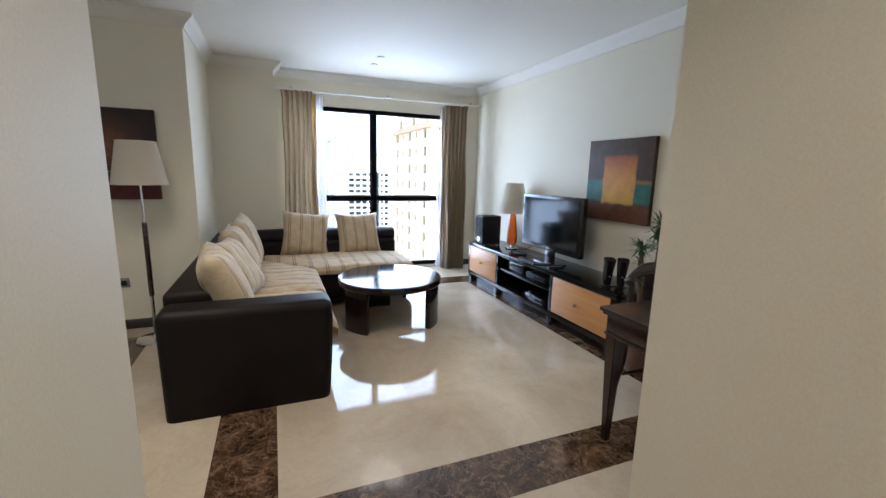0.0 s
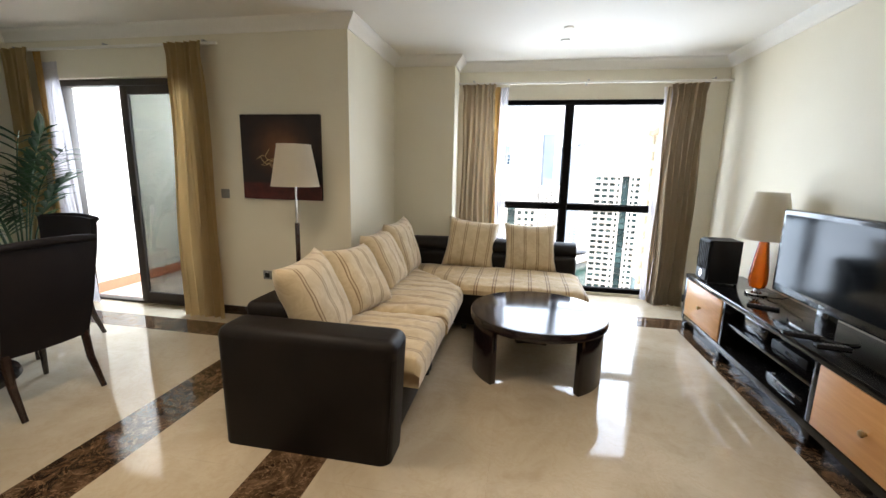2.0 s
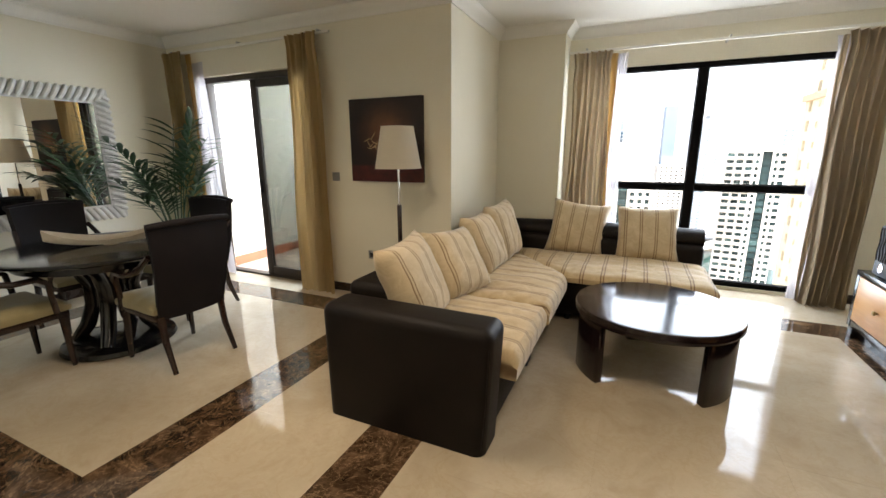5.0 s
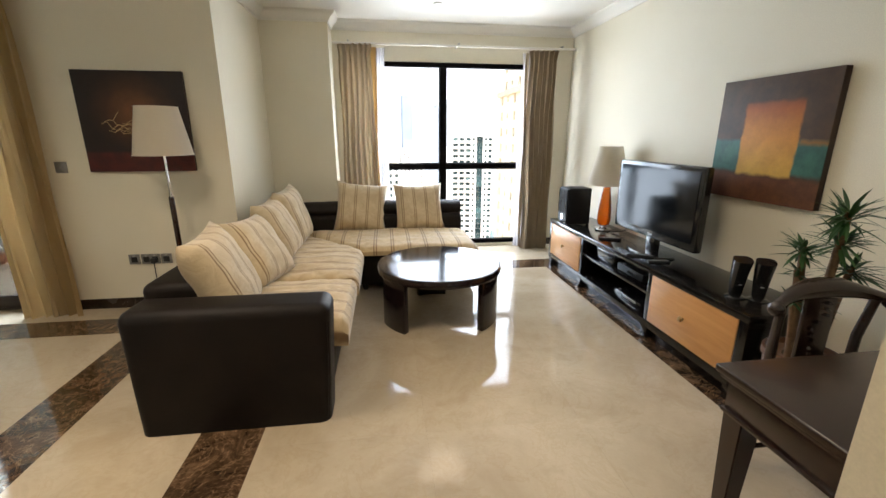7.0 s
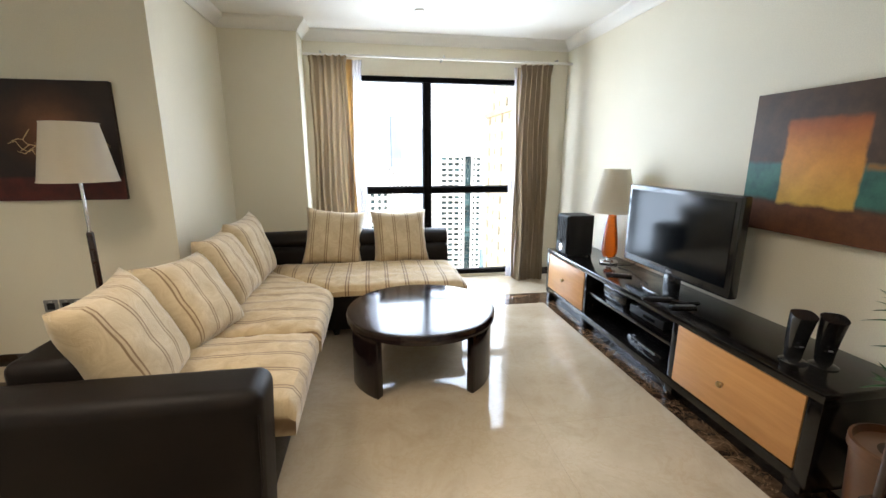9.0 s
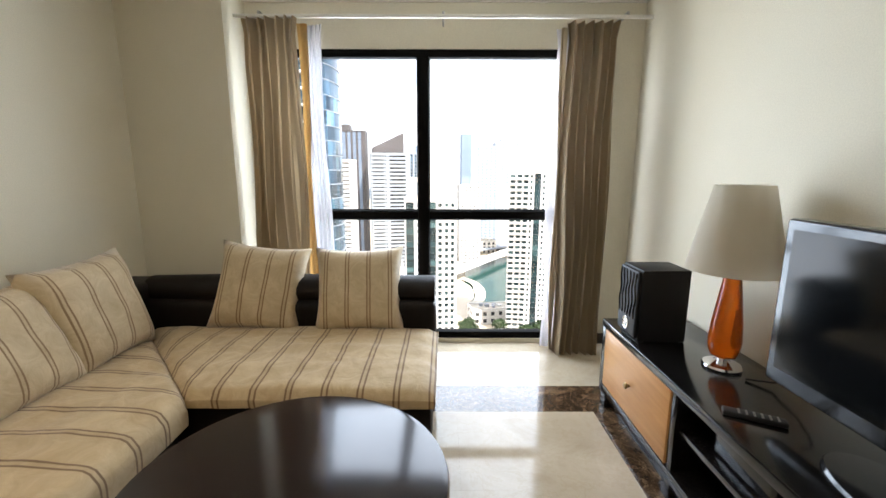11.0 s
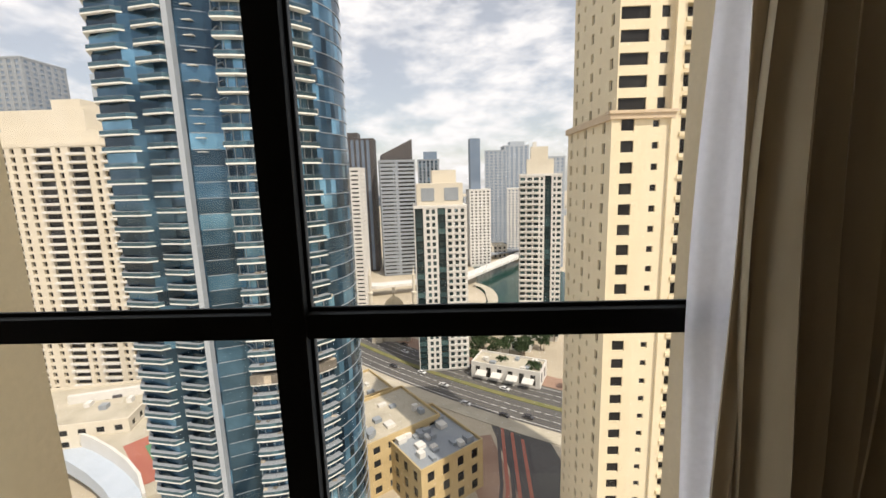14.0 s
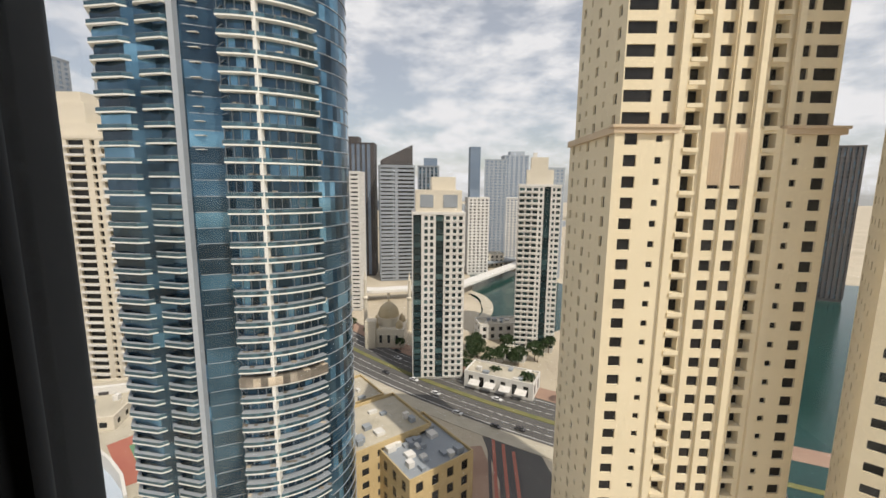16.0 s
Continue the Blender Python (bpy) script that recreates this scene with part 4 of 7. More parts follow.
sw = thing("subwoofer", "black boxy subwoofer with a glossy front", "loudspeaker", (3.03, 5.04, 0.53))
part("cabinet", box(2.90, 3.14, 4.945, 5.165, 0.532, 0.905, 0.004), MAT["matte"], sw)
part("front_panel", box(2.880, 2.8995, 4.952, 5.158, 0.545, 0.897, 0.008, 3), MAT["matte"], sw, "black front")
for k in range(6):
    yk = 4.972 + 0.034 * k
    part("ripple", tube([(2.879, yk + 0.006 * math.sin(i * 0.9 + k), 0.645 + 0.24 * i / 12) for i in range(13)], 0.005, 6), MAT["plastic"], sw, "glossy wavy ripple")
b = lathe([(0.024, 0.0), (0.033, 0.0), (0.034, 0.003), (0.032, 0.005), (0.029, 0.004), (0.026, 0.001)], 0, 0, 0, 24)
b.transform(Matrix.Translation((2.880, 5.055, 0.60)) @ Matrix.Rotation(radians(-90), 4, "Y"))
part("port_ring", b, MAT["chrome"], sw, "chrome port ring")
for y in (4.945, 5.14):
    for x in (2.92, 3.12):
        part("foot", lathe([(0.012, 0), (0.012, 0.003)], x, y, 0.5295, 10), MAT["matte"], sw)

tl = thing("table_lamp", "table lamp with an amber glass body and pale shade", "table lamp", (3.155, 4.68, 0.53))
part("base", lathe([(0.075, 0), (0.08, 0.006), (0.075, 0.014), (0.04, 0.02), (0.022, 0.03), (0.03, 0.045)], 3.155, 4.68, 0.5305, 28), MAT["chrome"], tl, "clear polished base")
part("body", lathe([(0.022, 0.0), (0.05, 0.01), (0.062, 0.04), (0.066, 0.08), (0.060, 0.16), (0.048, 0.26), (0.036, 0.35), (0.030, 0.395), (0.024, 0.40)], 3.155, 4.68, 0.575, 28), MAT["amber"], tl, "amber glass")
part("stem", lathe([(0.008, 0), (0.008, 0.12)], 3.155, 4.68, 0.974, 12), MAT["chrome"], tl)
b = bmesh.new()
N = 72
r0 = [b.verts.new((3.155 + (0.185 + (0.003 if i % 2 else 0)) * math.cos(2 * math.pi * i / N), 4.68 + (0.185 + (0.003 if i % 2 else 0)) * math.sin(2 * math.pi * i / N), 0.972)) for i in range(N)]
r1 = [b.verts.new((3.155 + (0.105 + (0.002 if i % 2 else 0)) * math.cos(2 * math.pi * i / N), 4.68 + (0.105 + (0.002 if i % 2 else 0)) * math.sin(2 * math.pi * i / N), 1.335)) for i in range(N)]
for i in range(N):
    b.faces.new((r0[i], r0[(i + 1) % N], r1[(i + 1) % N], r1[i]))
bmesh.ops.solidify(b, geom=b.faces[:], thickness=0.003)
part("shade", b, MAT["shade"], tl, "pale pleated conical shade")


def speaker(x, y, turn):
    s = thing("speaker", "small black curved satellite loudspeaker on a foot", "loudspeaker", (0, 0, 0), "satellite loudspeakers on the media unit")
    part("foot", lathe([(0.055, 0), (0.055, 0.006), (0.045, 0.012), (0.02, 0.02)], 0, 0, 0, 20), MAT["plastic"], s)
    b = bmesh.new()
    rings = []
    for k in range(9):
        u = k / 8
        w, d = 0.030 + 0.018 * u, 0.030 + 0.008 * u
        oy = 0.012 - 0.03 * u * u
        z = 0.018 + u * 0.215
        rings.append([b.verts.new((w * math.copysign(abs(math.cos(a)) ** 0.6, math.cos(a)), oy + d * math.copysign(abs(math.sin(a)) ** 0.6, math.sin(a)), z + 0.012 * math.sin(a) * u)) for a in [2 * math.pi * i / 20 for i in range(20)]])
    for a, c in zip(rings, rings[1:]):
        for i in range(20):
            b.faces.new((a[i], a[(i + 1) % 20], c[(i + 1) % 20], c[i]))
    b.faces.new(rings[0][::-1])
    b.faces.new(rings[-1])
    part("body", b, MAT["plastic"], s)
    part("collar", lathe([(0.026, 0), (0.03, 0.004), (0.026, 0.008)], 0, 0, 0.075, 18), MAT["plastic"], s, "thin black ring")
    part("badge", box(-0.008, 0.008, -0.046, -0.040, 0.088, 0.093, 0.001), MAT["metal"], s, "tiny silver badge")
    s.matrix_basis = pose(x, y, 0.5302, 0, 0, turn)
    return s


speaker(3.00, 2.875, -25)
speaker(3.09, 2.815, -35)


def remote(x, y, turn, ln, z=0.5302):
    r = thing("remote_control", "slim black remote control lying on the unit", "remote control", (0, 0, 0))
    part("case", box(-0.022, 0.022, -ln / 2, ln / 2, 0, 0.018, 0.006, 3), MAT["matte"], r)
    for i in range(3):
        for j in range(6):
            part("button", lathe([(0.0042, 0), (0.0038, 0.0025)], -0.012 + 0.012 * i, -ln * 0.36 + j * ln * 0.12, 0.0178, 8), MAT["socket"], r)
    r.matrix_basis = pose(x, y, z, 0, 0, turn)
    return r


remote(3.00, 4.27, 62, 0.19)
remote(2.935, 3.72, 78, 0.20)
remote(2.99, 3.56, 82, 0.16)
b = box(2.93, 3.26, 3.62, 3.98, 0.1355, 0.185, 0.004)
pl = thing("disc_player", "flat black disc player inside the media unit", "disc player", (3.1, 3.8, 0.135))
part("case", b, MAT["plastic"], pl)
part("tray", box(2.9265, 2.9295, 3.68, 3.86, 0.158, 0.172), MAT["metal"], pl, "silver disc tray edge")
part("dial", lathe([(0.010, 0), (0.010, 0.003)], 2.95, 3.94, 0.1848, 12), MAT["metal"], pl)
bx = thing("set_top_box", "black set-top box on the media unit shelf", "set-top box", (3.08, 4.0, 0.34))
part("case", box(2.95, 3.22, 3.66, 4.02, 0.3405, 0.40, 0.006), MAT["matte"], bx)
part("display", box(2.9465, 2.9495, 3.74, 3.86, 0.36, 0.38), MAT["screen"], bx)
part("button", lathe([(0.014, 0), (0.012, 0.004)], 2.97, 3.95, 0.3998, 14), MAT["metal"], bx)
cs = solo("centre_speaker", box(2.93, 3.12, 4.06, 4.36, 0.3405, 0.455, 0.02, 4), MAT["plastic"], "black gloss centre loudspeaker on the unit shelf", "loudspeaker")
cable = tube([(3.17, 4.55, 0.535), (3.25, 4.50, 0.545), (3.31, 4.44, 0.60), (3.325, 4.40, 0.66), (3.30, 4.36, 0.70), (3.22, 4.33, 0.70)], 0.004, 8)
solo("cable", cable, MAT["matte"], "thin dark cable looping behind the television", "cable")

# ---- paintings ----
pa = thing("painting", "square abstract canvas with an orange field on teal", "painting", (3.325, 3.205, 1.405))
part("canvas", box(3.316, 3.321, 2.82, 3.585, 1.035, 1.775, 0.002), MAT["canvas_a"], pa)
part("stretcher", box(3.321, 3.357, 2.821, 3.584, 1.036, 1.774, 0.002), MAT["edge_b"], pa, "dark painted canvas edge")
pb = thing("painting", "dark brown abstract canvas with a pale branch", "painting", (-0.872, 4.53, 1.525))
part("canvas", box(-1.258, -0.486, 4.517, 4.522, 1.152, 1.897, 0.002), MAT["canvas_b"], pb)
part("stretcher", box(-1.257, -0.487, 4.522, 4.549, 1.153, 1.896, 0.002), MAT["edge_b"], pb, "dark painted canvas edge")
rnd = random.Random(12)
for k in range(9):
    x, z = -1.11 + 0.035 * k * 0.6, 1.515 + rnd.uniform(-0.06, 0.06)
    pts = [(x, 4.516, z)]
    for s in range(4):
        x += rnd.uniform(0.02, 0.055)
        z += rnd.uniform(-0.045, 0.045)
        pts.append((x, 4.516, z))
    part("gilt_branch", tube(pts, [0.0015, 0.003, 0.002, 0.003, 0.001], 5), MAT["gilt"], pb, "pale gilt branch")
for k in range(4):
    x, z = -0.62 + 0.012 * k, 1.50 + 0.012 * k
    part("gilt_branch", tube([(x, 4.516, z), (x + 0.025, 4.516, z - 0.015), (x + 0.05, 4.516, z - 0.045)], [0.002, 0.003, 0.001], 5), MAT["gilt"], pb, "pale gilt branch")

# ---- floor lamp, sockets ----
fx, fy = -0.555, 4.20
fl = thing("floor_lamp", "slim chrome floor lamp with a cream drum shade", "floor lamp", (fx, fy, 0))
part("base", lathe([(0.14, 0), (0.145, 0.008), (0.135, 0.018), (0.03, 0.028), (0.015, 0.05)], fx, fy, 0, 36), MAT["chrome"], fl)
part("pole", lathe([(0.013, 0.04), (0.013, 0.62), (0.018, 0.622), (0.018, 0.65), (0.013, 0.655), (0.013, 1.0)], fx, fy, 0, 16), MAT["chrome"], fl)
part("sleeve", lathe([(0.016, 0.38), (0.019, 0.39), (0.019, 0.98), (0.016, 0.99)], fx, fy, 0, 16), MAT["mahogany"], fl, "dark wooden sleeve")
part("neck", lathe([(0.009, 0.99), (0.009, 1.5)], fx, fy, 0, 12), MAT["chrome"], fl)
b = lathe([(0.190, 1.292), (0.132, 1.622)], fx, fy, 0, 48, None, False)
bmesh.ops.solidify(b, geom=b.faces[:], thickness=0.003)
part("shade", b, MAT["shade"], fl, "cream tapered cloth shade")
for z, r in ((1.293, 0.191), (1.621, 0.133)):
    b = tube([(fx + r * math.cos(2 * math.pi * i / 36), fy + r * math.sin(2 * math.pi * i / 36), z) for i in range(37)], 0.003, 6)
    part("rim", b, MAT["shade"], fl)
solo("plug", box(-0.945, -0.905, YA - 0.05, YA - 0.0118, 0.395, 0.435, 0.006), MAT["matte"], "black plug pushed into the wall socket", "plug")
solo("lamp_cord", tube([(fx - 0.14, fy, 0.008), (fx - 0.3, fy - 0.05, 0.006), (fx - 0.42, fy + 0.10, 0.006), (fx - 0.40, fy + 0.3, 0.02), (fx - 0.375, fy + 0.322, 0.22), (fx - 0.370, fy + 0.315, 0.40)], 0.004, 8), MAT["matte"], "thin black lamp cord running to the socket", "cable")


def plate(x, z, kind, gangs=1):
    s = thing("wall_socket" if kind else "light_switch", ("grey metal double wall socket above the skirting" if gangs > 1 else "grey metal wall socket above the skirting") if kind else "grey metal light switch on the wall", "socket" if kind else "switch", (x, YA, z), "grey wall plates")
    half = 0.043 if gangs == 1 else 0.073
    part("plate", box(x - half, x + half, YA - 0.010, YA - 0.0005, z - 0.043, z + 0.043, 0.004), MAT["socket"], s)
    if kind:
        for g in range(gangs):
            gx = x + (g - (gangs - 1) / 2) * 0.066
            part("insert", box(gx - 0.024, gx + 0.024, YA - 0.0115, YA - 0.0095, z - 0.026, z + 0.020, 0.0006), MAT["matte"], s, "black socket insert")
            part("rocker", box(gx - 0.010, gx + 0.010, YA - 0.0135, YA - 0.0095, z + 0.024, z + 0.036, 0.002), MAT["metal"], s, "small metal rocker")
    else:
        part("rocker", box(x - 0.016, x + 0.016, YA - 0.014, YA - 0.0095, z - 0.022, z + 0.022, 0.003), MAT["socket"], s)
    return s


for x, gangs in ((-1.085, 1), (-0.958, 2), (-0.835, 1)):
    plate(x, 0.424, True, gangs)
plate(-1.476, 1.186, False)

# ---- downlights: three seen, four added as unseen fill ----
# last four are unseen, added to brighten the foreground, picture wall and corridor
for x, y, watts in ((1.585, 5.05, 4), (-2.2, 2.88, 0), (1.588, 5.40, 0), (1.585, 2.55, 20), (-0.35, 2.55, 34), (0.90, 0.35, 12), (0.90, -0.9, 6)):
    d = thing("downlight", "small recessed ceiling downlight" + (" switched on, seen or added as fill" if watts else ""), "ceiling light", (x, y, CEIL - 0.012))
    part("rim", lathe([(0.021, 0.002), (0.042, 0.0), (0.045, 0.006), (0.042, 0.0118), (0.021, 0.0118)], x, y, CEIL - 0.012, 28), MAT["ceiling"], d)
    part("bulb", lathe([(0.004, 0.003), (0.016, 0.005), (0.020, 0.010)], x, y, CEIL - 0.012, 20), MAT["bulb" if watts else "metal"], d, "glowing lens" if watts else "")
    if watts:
        sp = bpy.data.lights.new("seen_or_fill_beam", "SPOT")
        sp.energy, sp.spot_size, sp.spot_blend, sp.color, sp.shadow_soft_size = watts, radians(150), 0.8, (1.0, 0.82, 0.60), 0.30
        new("seen_or_fill_beam", sp).matrix_world = look((x, y, CEIL - 0.03), (x, y + 0.0001, 0))

# ---- writing desk and its chair ----
dk = thing("writing_desk", "dark mahogany writing desk with a moulded edge", "desk", (2.6, 1.6, 0))
DX0, DX1, DY0, DY1 = 2.0, 3.20, 1.325, 1.89
b = box(DX0, DX1, DY0, DY1, 0.738, 0.762, 0.006, 3)
part("desktop", b, MAT["mahogany"], dk)
part("edge_moulding", box(DX0 + 0.012, DX1 - 0.012, DY0, DY1 - 0.012, 0.722, 0.738, 0.004), MAT["mahogany"], dk)
part("apron", box(DX0 + 0.03, DX1 - 0.03, DY0 + 0.01, DY1 - 0.03, 0.625, 0.722, 0.003), MAT["mahogany"], dk)
part("bead", box(DX0 + 0.022, DX1 - 0.022, DY0 + 0.005, DY1 - 0.022, 0.612, 0.627, 0.005), MAT["mahogany"], dk)
for x in (DX0 + 0.065, DX1 - 0.065):
    for y in (DY0 + 0.045, DY1 - 0.065):
        b = bmesh.new()
        bmesh.ops.create_cube(b, size=1)
        for v in b.verts:
            w = 0.036 if v.co.z > 0 else 0.017
            v.co = Vector((x + math.copysign(w, v.co.x), y + math.copysign(w, v.co.y), 0.615 if v.co.z > 0 else 0.0))
        bmesh.ops.bevel(b, geom=b.edges[:], offset=0.004, segments=2, affect="EDGES")
        part("leg", b, MAT["mahogany"], dk)
for x in (2.35, 2.85):
    part("drawer_front", box(x - 0.2, x + 0.2, DY1 - 0.029, DY1 - 0.018, 0.635, 0.712, 0.003), MAT["mahogany"], dk)

ch = thing("horseshoe_chair", "dark carved wooden chair with a curved horseshoe back", "chair", (2.77, 2.05, 0))
cx, cy = 2.765, 2.03
part("seat", box(cx - 0.24, cx + 0.24, cy - 0.21, cy + 0.22, 0.43, 0.462, 0.008), MAT["mahogany"], ch)
part("seat_rail", box(cx - 0.22, cx + 0.22, cy - 0.19, cy + 0.20, 0.375, 0.43, 0.004), MAT["mahogany"], ch)
for x, y, s in ((-0.20, -0.17, 0), (0.20, -0.17, 0), (-0.20, 0.18, 1), (0.20, 0.18, 1)):
    part("leg", tube([(cx + x, cy + y, 0.40), (cx + x * 1.02, cy + y + 0.01 * s, 0.2), (cx + x * 1.08, cy + y + 0.045 * s, 0.0)], [0.021, 0.019, 0.016], 10), MAT["mahogany"], ch)
for y in (-0.17, 0.18):
    part("stretcher", tube([(cx - 0.2, cy + y, 0.12), (cx + 0.2, cy + y, 0.12)], 0.011, 8), MAT["mahogany"], ch)
pts = []
for k in range(15):
    u = -1 + 2 * k / 14
    pts.append((cx + 0.255 * u, cy + 0.215 - 0.06 * u * u, 0.835 - 0.040 * abs(u) ** 2.0))
part("top_rail", tube(pts, [0.020, 0.022, 0.026, 0.031, 0.037, 0.042, 0.045, 0.046, 0.045, 0.042, 0.037, 0.031, 0.026, 0.022, 0.020], 14), MAT["mahogany"], ch)
for u in (-1, 1):
    b = bmesh.new()
    bmesh.ops.create_uvsphere(b, u_segments=14, v_segments=10, radius=0.030)
    b.transform(Matrix.Translation((cx + 0.262 * u, cy + 0.150, 0.785)))
    part("rail_scroll", b, MAT["mahogany"], ch)
for x in (-0.215, 0.215):
    part("back_post", tube([(cx + x * 0.9, cy + 0.19, 0.45), (cx + x * 0.92, cy + 0.19, 0.62), (cx + x * 1.0, cy + 0.17, 0.80)], [0.02, 0.019, 0.018], 10), MAT["mahogany"], ch)
spl = part("back_splat", box(cx - 0.07, cx + 0.07, cy + 0.195, cy + 0.215, 0.46, 0.88, 0.006), MAT["mahogany"], ch)
rnd = random.Random(4)
for k in range(10):
    z = 0.55 + 0.028 * k
    part("carving", lathe([(0.010 + 0.004 * (k % 3), 0), (0.006, 0.010)], cx + rnd.uniform(-0.035, 0.035), cy + 0.19, z, 8), MAT["mahogany"], spl)


# ---- plants ----
def blade(bm, base, direction, length, width, droop, seg=5):
    """One narrow leaf, folded along its midrib."""
    d = Vector(direction).normalized()
    side = d.cross(Vector((0, 0, 1)))
    side = side.normalized() if side.length > 1e-3 else Vector((1, 0, 0))
    prev = None
    p = Vector(base)
    for i in range(seg + 1):
        u = i / seg
        w = width * (0.35 + 1.6 * u) if u < 0.4 else width * (1.0 - ((u - 0.4) / 0.6) ** 1.6)
        up = side.cross(d) * (-0.25 * w)
        row = [bm.verts.new(p - side * w), bm.verts.new(p + up), bm.verts.new(p + side * w)]
        if prev:
            bm.faces.new((prev[0], prev[1], row[1], row[0]))
            bm.faces.new((prev[1], prev[2], row[2], row[1]))
        prev = row
        d = (d + Vector((0, 0, -droop / seg))).normalized()
        p = p + d * (length / seg)


px, py = 2.93, 2.385
yu = thing("yucca_plant", "potted yucca with spiky green rosettes on thick stems", "potted plant", (px, py, 0))
part("pot", lathe([(0.115, 0), (0.12, 0.01), (0.145, 0.415), (0.155, 0.42), (0.155, 0.455), (0.145, 0.458), (0.138, 0.43)], px, py, 0, 32), MAT["pot"], yu)
part("soil", lathe([(0.139, 0.425), (0.05, 0.432), (0.01, 0.435)], px, py, 0, 24), MAT["soil"], yu)
rnd = random.Random(21)
for (bx, by, top, ln, cnt, foot) in ((0.03, -0.02, 1.12, 0.16, 64, 0.02), (0.035, -0.015, 1.00, 0.15, 50, 0.02), (-0.13, 0.0, 0.97, 0.13, 46, -0.07), (-0.12, 0.01, 0.86, 0.08, 24, -0.07), (-0.11, 0.01, 0.74, 0.09, 24, -0.07), (0.17, 0.02, 0.86, 0.15, 46, 0.07), (0.06, 0.03, 0.70, 0.10, 24, 0.05)):
    tip = (px + bx, py + by, top)
    part("stem", tube([(px + foot, py, 0.43), (px + foot + (bx - foot) * 0.4, py + by * 0.4, 0.43 + (top - 0.43) * 0.5), tip], [0.019, 0.017, 0.014], 10), MAT["bark"], yu)
    b = bmesh.new()
    for k in range(cnt):
        a, e = rnd.uniform(0, 2 * math.pi), rnd.uniform(-0.45, 1.1)
        blade(b, (tip[0], tip[1], tip[2] - rnd.uniform(0, 0.05)), (math.cos(a) * math.cos(e), math.sin(a) * math.cos(e), math.sin(e)), ln * rnd.uniform(0.7, 1.1), 0.009, 0.45)
    part("leaf_rosette", b, MAT["leaf2"], yu, smooth=False)

pm = thing("palm_plant", "tall potted areca palm in the dining corner", "potted plant", (-3.18, 3.99, 0))
qx, qy = -3.18, 3.99
part("pot", lathe([(0.13, 0), (0.135, 0.01), (0.175, 0.36), (0.19, 0.365), (0.19, 0.40), (0.175, 0.40), (0.165, 0.36)], qx, qy, 0, 32), MAT["pot"], pm)
part("soil", lathe([(0.166, 0.352), (0.05, 0.36), (0.01, 0.362)], qx, qy, 0, 24), MAT["soil"], pm)
rnd = random.Random(33)
for k in range(12):
    a = (k + rnd.uniform(-0.3, 0.3)) * 2 * math.pi / 12
    if math.cos(a) < -0.4:
        a = math.pi - a
    if math.sin(a) > 0.75:
        a = -a
    h, out = rnd.uniform(1.2, 2.0), rnd.uniform(0.2, 0.66)
    b0 = Vector((qx + 0.06 * math.cos(a), qy + 0.06 * math.sin(a), 0.35))
    pts = []
    for s in range(9):
        u = s / 8
        pts.append(b0 + Vector((math.cos(a) * out * u ** 1.8, math.sin(a) * out * u ** 1.8, (h - 0.35) * (u - 0.18 * u ** 3) * 1.1)))
    fr = part("frond", tube(pts, [0.009 - 0.0008 * s for s in range(9)], 6), MAT["leaf"], pm)
    b = bmesh.new()
    for s in range(9):
        u = 0.5 + 0.5 * s / 9
        i = min(int(u * 8), 7)
        p = pts[i].lerp(pts[i + 1], u * 8 - i)
        d = (pts[i + 1] - pts[i]).normalized()
        sd = d.cross(Vector((0, 0, 1))).normalized()
        for sg in (-1, 1):
            blade(b, p, d * 0.75 + sd * sg * 0.8 + Vector((0, 0, rnd.uniform(-0.1, 0.3))), rnd.uniform(0.24, 0.38) * (1.25 - 0.4 * u), 0.027, 0.6, 4)
    part("frond_leaves", b, MAT["leaf"], fr, smooth=False)

# ---- dining corner ----
tx, ty = -2.30, 2.86
dt = thing("dining_table", "round dark wooden dining table on a flared pedestal", "dining table", (tx, ty, 0))
part("tabletop", lathe([(0.56, 0.722), (0.615, 0.728), (0.63, 0.738), (0.63, 0.752), (0.622, 0.76), (0.60, 0.762)], tx, ty, 0, 64), MAT["blackwood"], dt)
part("apron", lathe([(0.50, 0.66), (0.51, 0.665), (0.51, 0.722)], tx, ty, 0, 48), MAT["blackwood"], dt)
part("base_disc", lathe([(0.36, 0), (0.37, 0.012), (0.36, 0.04), (0.30, 0.06), (0.12, 0.075)], tx, ty, 0, 48), MAT["blackwood"], dt)
for k in range(4):
    a = radians(45 + 90 * k)
    pts = [(tx + r * math.cos(a), ty + r * math.sin(a), z) for r, z in ((0.27, 0.05), (0.19, 0.16), (0.13, 0.32), (0.13, 0.48), (0.20, 0.60), (0.32, 0.68))]
    part("pedestal_leg", tube(pts, [0.045, 0.05, 0.052, 0.05, 0.045, 0.04], 10), MAT["blackwood"], dt)

bw = thing("fruit_bowl", "long boat-shaped pale gilt bowl on the table", "bowl", (-2.28, 2.90, 0.762))
b = bmesh.new()
rings = []
for k in range(15):
    u = -1 + 2 * k / 14
    half, rise = 0.13 * math.sqrt(max(1 - u * u, 0.004)), 0.055 * u * u + 0.05
    row = []
    for j in range(9):
        v = -1 + 2 * j / 8
        row.append(b.verts.new((u * 0.37, v * half, 0.004 + (rise - 0.0) * (0.25 * u * u + v * v * (1 - 0.25 * u * u)) + 0.03 * u * u)))
    rings.append(row)
for a, c in zip(rings, rings[1:]):
    for j in range(8):
        b.faces.new((a[j], a[j + 1], c[j + 1], c[j]))
bmesh.ops.solidify(b, geom=b.faces[:], thickness=-0.006)
b.transform(Matrix.Translation((-2.28, 2.90, 0.762)) @ Matrix.Rotation(radians(58), 4, "Z"))
